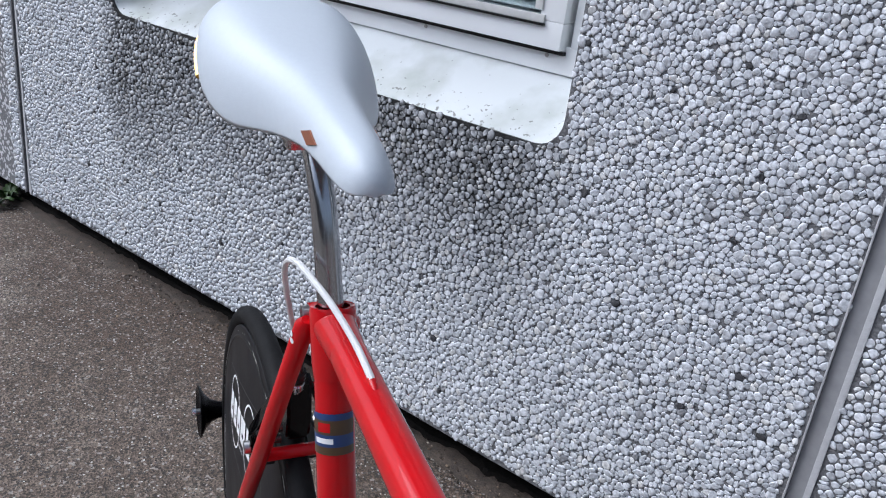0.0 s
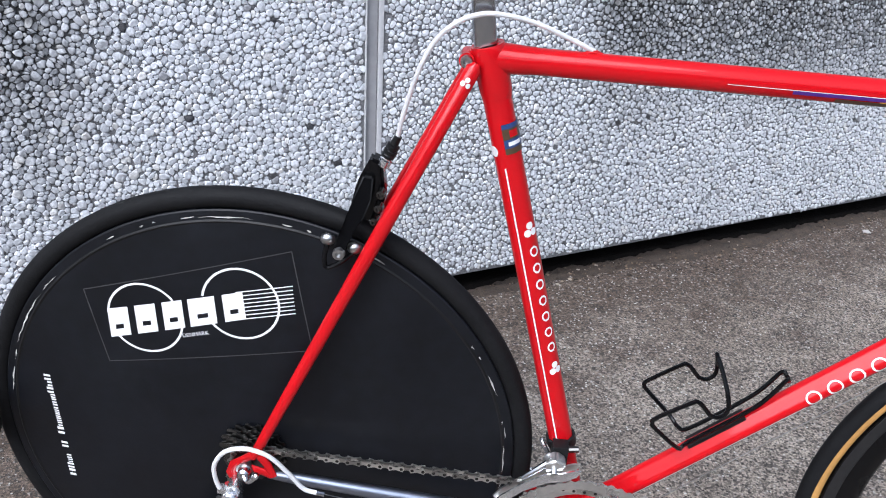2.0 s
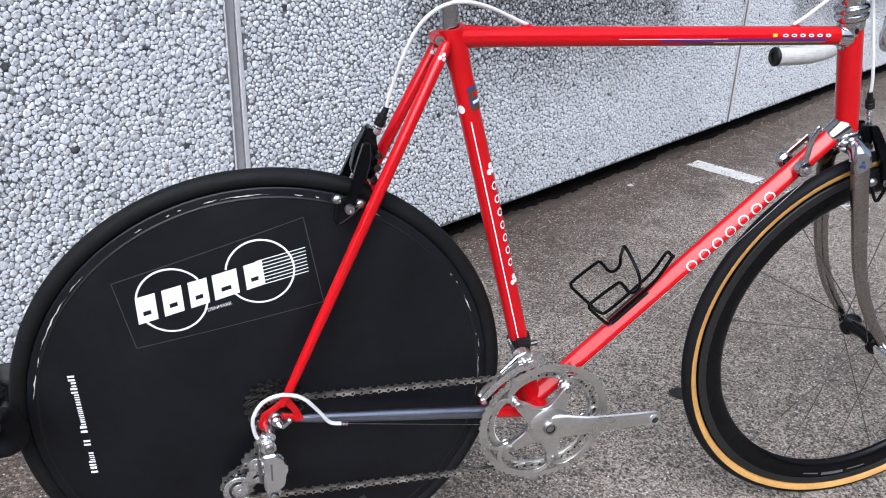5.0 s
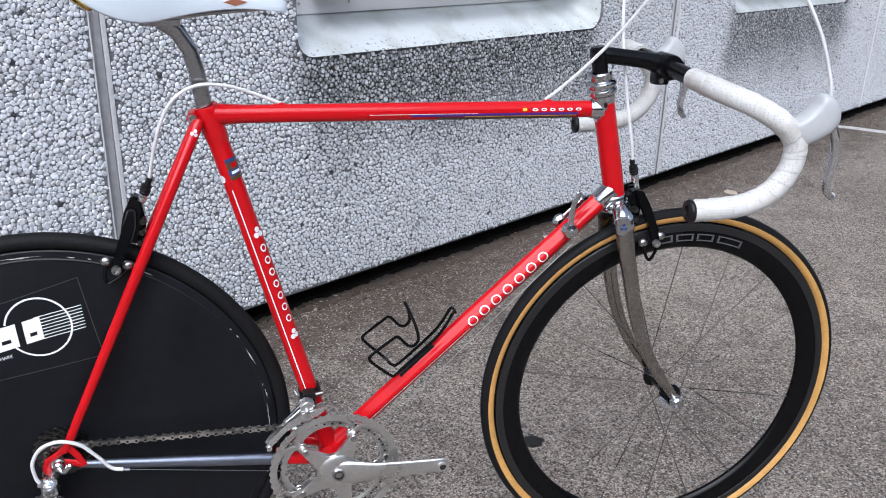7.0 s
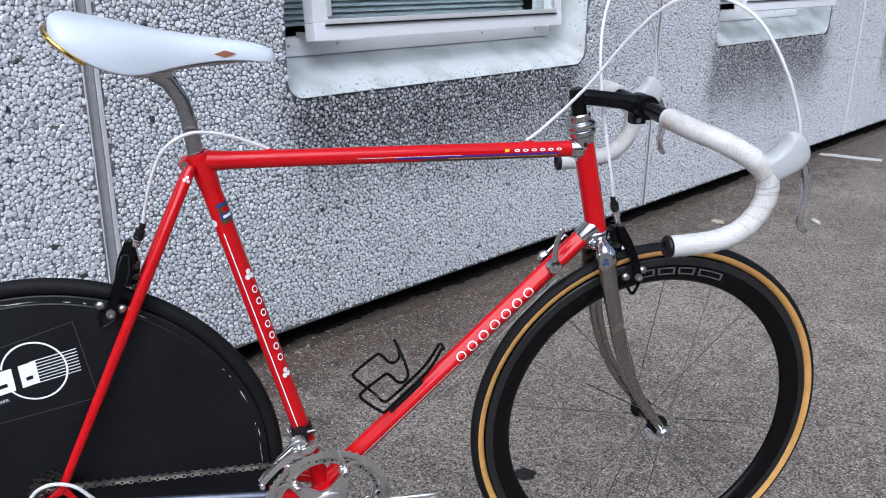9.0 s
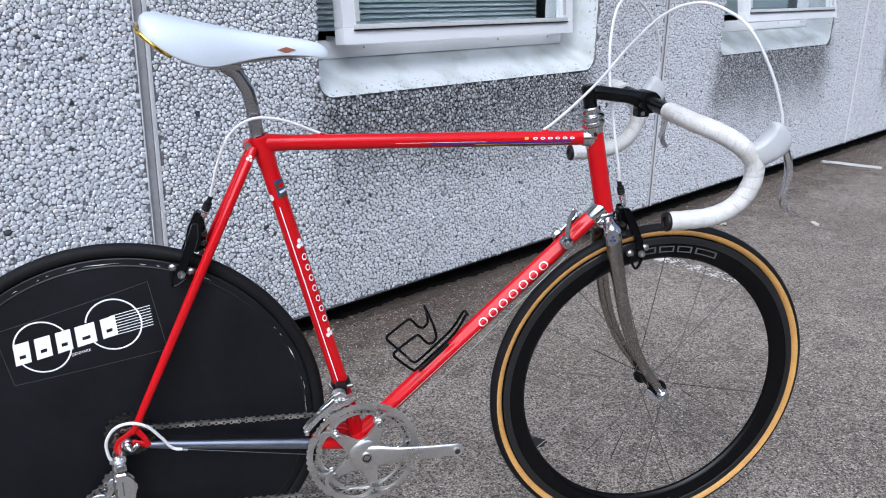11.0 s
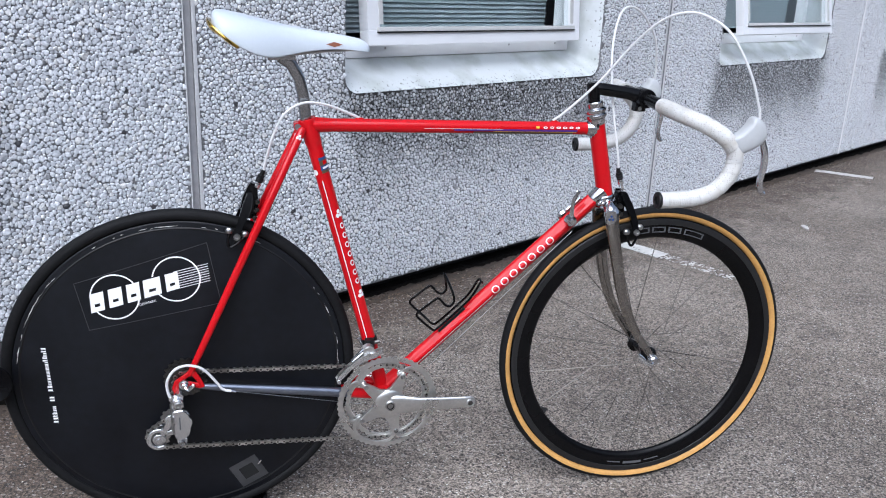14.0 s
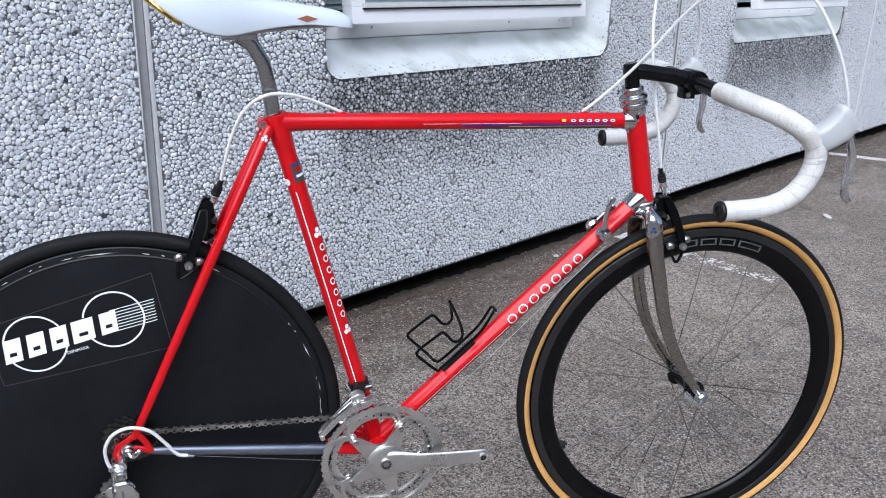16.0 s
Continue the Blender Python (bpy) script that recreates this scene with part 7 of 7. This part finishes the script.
def pebble_field(u0, u1, z0, z1, rnd):
    """Closely packed stones: each one's outline is cut by the half-way lines to its six neighbours."""
    row = STEP * 0.88
    nu, nz = int((u1 - u0) / STEP), int((z1 - z0) / row)
    j, i = np.meshgrid(np.arange(nz), np.arange(nu), indexing="ij")
    u = u0 + (i + 0.5 * (j % 2)) * STEP + (rnd.random(i.shape) - 0.5) * STEP * 0.95
    z = z0 + j * row + (rnd.random(i.shape) - 0.5) * row * 0.95
    weight = rnd.normal(0, 0.11, i.shape)
    th = 2 * np.pi * np.arange(SIDES) / SIDES + rnd.random(i.shape)[..., None] * 2
    rad = np.full((*i.shape, SIDES), 0.0130)
    odd = (j % 2).astype(int)
    jj, ii = np.meshgrid(np.arange(nz), np.arange(nu), indexing="ij")
    steps = [(0, -1, 0), (0, 1, 0)] + [(dj, di, 1) for dj in (-1, 1) for di in (-1, 0)] + [(0, -2, 0), (0, 2, 0), (2, 0, 0), (-2, 0, 0)] + [(dj, di, 1) for dj in (-1, 1) for di in (-2, 1)]
    for dj, di, stagger in steps:
        nj, ni = np.clip(jj + dj, 0, nz - 1), np.clip(ii + di + (odd if stagger else 0), 0, nu - 1)
        du, dz = u[nj, ni] - u, z[nj, ni] - z
        dist = np.hypot(du, dz)
        good = dist > 1e-5
        share = np.clip(0.5 + weight - weight[nj, ni], 0.25, 0.75)
        c = np.cos(th - np.arctan2(dz, du)[..., None])
        cut = np.where(good[..., None] & (c > 0.12), (dist * share - 0.00016)[..., None] / np.maximum(c, 0.12), 1.0)
        rad = np.minimum(rad, cut)
    mean = rad.mean(-1, keepdims=True)
    soft = (np.roll(rad, 1, -1) + 2 * rad + np.roll(rad, -1, -1)) / 4
    rad = np.clip(rad * 0.80 + np.minimum(rad * 1.06, soft) * 0.20, 0.0018, mean * 1.8)
    # the stones of the later panels stand a little further apart
    rad *= np.where(u > 0, 0.935, 1.04)[..., None]
    edge = np.mod(u + PITCH / 2, PITCH) - PITCH / 2
    keep = (~in_opening(u, z) & ((edge > 0.0265) | (edge < -0.0195)) & (z > WALL_BASE + 0.006)).ravel()
    return u.ravel()[keep], z.ravel()[keep], rad.reshape(-1, SIDES)[keep], th.reshape(-1, SIDES)[keep]


def stones(rad, th, rnd, rings):
    """Vertices and faces of flat-topped, round-shouldered stones about their own centres (x along, -y outwards, z up)."""
    n = len(rad)
    h = 0.0019 + 0.0020 * rnd.random(n) + 0.08 * rad.mean(1)
    lean = (rnd.random((n, 2)) - 0.5) * 0.42
    verts = []
    for scale, up in rings:
        x, z = rad * scale * np.cos(th), rad * scale * np.sin(th)
        y = -h[:, None] * up + (lean[:, :1] * x + lean[:, 1:] * z) * up + 0.0008
        verts.append(np.stack([x, y, z], -1))
    verts[-1][:, :, 1] += (rnd.random((n, SIDES)) - 0.5) * h[:, None] * 0.42
    v = np.concatenate(verts, 1)
    faces = []
    for r in range(len(rings) - 1):
        for k in range(SIDES):
            q = (k + 1) % SIDES
            a = r * SIDES
            faces += [(a + k, a + q, a + SIDES + q), (a + k, a + SIDES + q, a + SIDES + k)]
    top = (len(rings) - 1) * SIDES
    faces += [(top, top + k, top + k + 1) for k in range(1, SIDES - 1)]
    return v, np.array(faces, dtype=np.int32)


def stone_mesh(name, v, faces, round_tops=True):
    n, per = v.shape[0], v.shape[1]
    f = (faces[None] + (np.arange(n) * per)[:, None, None]).reshape(-1, 3)
    me = bpy.data.meshes.new(name)
    me.vertices.add(n * per)
    me.vertices.foreach_set("co", v.reshape(-1).astype(np.float32))
    me.loops.add(f.size)
    me.loops.foreach_set("vertex_index", f.reshape(-1).astype(np.int32))
    me.polygons.add(len(f))
    me.polygons.foreach_set("loop_start", np.arange(0, f.size, 3, dtype=np.int32))
    me.update(calc_edges=True)
    me.polygons.foreach_set("use_smooth", np.full(len(f), round_tops))
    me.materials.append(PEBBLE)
    return me


def build_pebbles():
    rnd = np.random.default_rng(5)
    u, z, rad, th = pebble_field(-2.52, 6.60, WALL_BASE, 1.26, rnd)
    near = (u > -1.05) & (u < 1.75) & (z < 1.15)
    patch = np.flatnonzero((u > -0.31) & (u < -0.06) & (z > 0.56) & (z < 0.74))[:300]
    single = np.zeros(len(u), bool)
    single[patch] = True
    full = ((1.0, 0.0), (0.97, 0.62), (0.82, 0.94), (0.52, 1.0))
    plain = ((1.0, 0.0), (0.84, 1.0))
    for sel, rings in ((near & ~single, full), (~near & ~single, plain)):
        v, f = stones(rad[sel], th[sel], rnd, rings)
        v[:, :, 0] += u[sel, None]
        v[:, :, 2] += z[sel, None]
        ob = tagged(new("pebble_facing", stone_mesh("pebble_facing", v, f)), "white and grey pebbles bedded in the panels", kind="stuff")
        ob.parent = WALL
    v, f = stones(rad[single], th[single], rnd, full)
    for k, i in enumerate(np.flatnonzero(single)):
        o = new("pebble", stone_mesh("pebble", v[k:k + 1], f))
        o.parent = WALL
        o.location = (float(u[i]), 0, float(z[i]))


build_pebbles()


def build_grit():
    """Loose grit and proud stone chips of the old asphalt, thicker towards the foot of the wall."""
    rnd = np.random.default_rng(8)
    n = 16000
    x, y = rnd.uniform(-1.2, 3.6, n), rnd.uniform(-0.7, 3.2, n)
    gap = (0.8254 + 0.5873 * x - y) * math.cos(WALL_TURN)
    keep = (gap > -0.07) & (rnd.random(n) < 0.5 + 0.5 * np.exp(-np.maximum(gap, 0) / 0.12))
    x, y = x[keep], y[keep]
    n = len(x)
    th = 2 * np.pi * np.arange(SIDES) / SIDES + rnd.random(n)[:, None] * 2
    rad = (0.0011 + 0.0020 * rnd.random(n) ** 2.5 + 0.0022 * (rnd.random(n) > 0.985))[:, None] * (0.7 + 0.6 * rnd.random((n, SIDES)))
    v, f = stones(rad, th, rnd, ((1.0, 0.0), (0.7, 1.0)))
    q = np.stack([v[:, :, 0], v[:, :, 2], -v[:, :, 1] * 0.25 + 0.002], -1)
    ground = np.array([0.004 * noise.noise(Vector((a * 1.1, b * 1.1, 0))) + 0.0015 * noise.noise(Vector((a * 6, b * 6, 3))) for a, b in zip(x, y)])
    q[:, :, 0] += x[:, None]
    q[:, :, 1] += y[:, None]
    q[:, :, 2] += (ground - 0.0016 + np.where(gap[keep] < 0.0, 0.004, 0.0))[:, None]
    me = stone_mesh("grit", q, f, False)
    me.materials[0] = GRIT
    tagged(new("grit", me), "loose pale and dark grit on the asphalt", "grit", kind="stuff")


def grit_material():
    m, n, l, b = nodes_of("asphalt_grit")
    geo, cr = n.new("ShaderNodeNewGeometry"), n.new("ShaderNodeValToRGB")
    e = cr.color_ramp.elements
    e[0].position, e[0].color = 0.0, (0.030, 0.026, 0.023, 1)
    e[1].position, e[1].color = 1.0, (0.50, 0.48, 0.45, 1)
    for pos, c in ((0.45, (0.10, 0.085, 0.07)), (0.75, (0.20, 0.18, 0.16)), (0.93, (0.33, 0.31, 0.28))):
        k = e.new(pos)
        k.color = (*c, 1)
    l.new(geo.outputs["Random Per Island"], cr.inputs["Fac"])
    l.new(cr.outputs["Color"], b.inputs["Base Color"])
    b.inputs["Roughness"].default_value = 0.75
    return m


GRIT = grit_material()
build_grit()


def build_crumbs():
    """Crumbs of earth, dry leaf and stone strewn along the foot of the wall."""
    rnd = np.random.default_rng(17)
    n = 7000
    u = rnd.uniform(-2.3, 5.2, n)
    v = 0.055 - rnd.exponential(0.055, n) - 0.02 * rnd.random(n)
    patchy = np.array([noise.noise(Vector((a * 1.7, 0, 4))) for a in u])
    keep = (v > -0.30) & (rnd.random(n) < 0.55 + 0.9 * patchy)
    u, v = u[keep], v[keep]
    n = len(u)
    c, w = math.cos(WALL_TURN), math.sin(WALL_TURN)
    x, y = u * c - v * w, 0.8254 + u * w + v * c
    th = 2 * np.pi * np.arange(SIDES) / SIDES + rnd.random(n)[:, None] * 2
    rad = (0.0013 + 0.0034 * rnd.random(n) ** 3)[:, None] * (0.6 + 0.8 * rnd.random((n, SIDES)))
    body, f = stones(rad, th, rnd, ((1.0, 0.0), (0.65, 1.0)))
    q = np.stack([body[:, :, 0] * 1.25, body[:, :, 2], -body[:, :, 1] * 0.55 + 0.0015], -1)
    ground = np.array([0.004 * noise.noise(Vector((a * 1.1, b * 1.1, 0))) + 0.0015 * noise.noise(Vector((a * 6, b * 6, 3))) for a, b in zip(x, y)])
    q[:, :, 0] += x[:, None]
    q[:, :, 1] += y[:, None]
    q[:, :, 2] += (ground - 0.0012 + np.where(v > 0.0, 0.006, np.where(v > -0.04, 0.003, 0.0)))[:, None]
    me = stone_mesh("crumbs", q, f, False)
    me.materials[0] = CRUMB
    tagged(new("crumbs", me), "brown crumbs of earth and dry leaf by the wall", "dirt", kind="stuff")


def crumb_material():
    m, n, l, b = nodes_of("earth_crumbs")
    geo, cr = n.new("ShaderNodeNewGeometry"), n.new("ShaderNodeValToRGB")
    e = cr.color_ramp.elements
    e[0].position, e[0].color = 0.0, (0.016, 0.012, 0.009, 1)
    e[1].position, e[1].color = 1.0, (0.42, 0.38, 0.32, 1)
    for pos, c in ((0.45, (0.045, 0.032, 0.022)), (0.75, (0.10, 0.070, 0.046)), (0.92, (0.22, 0.165, 0.11))):
        k = e.new(pos)
        k.color = (*c, 1)
    l.new(geo.outputs["Random Per Island"], cr.inputs["Fac"])
    l.new(cr.outputs["Color"], b.inputs["Base Color"])
    b.inputs["Roughness"].default_value = 0.9
    return m


CRUMB = crumb_material()
build_crumbs()
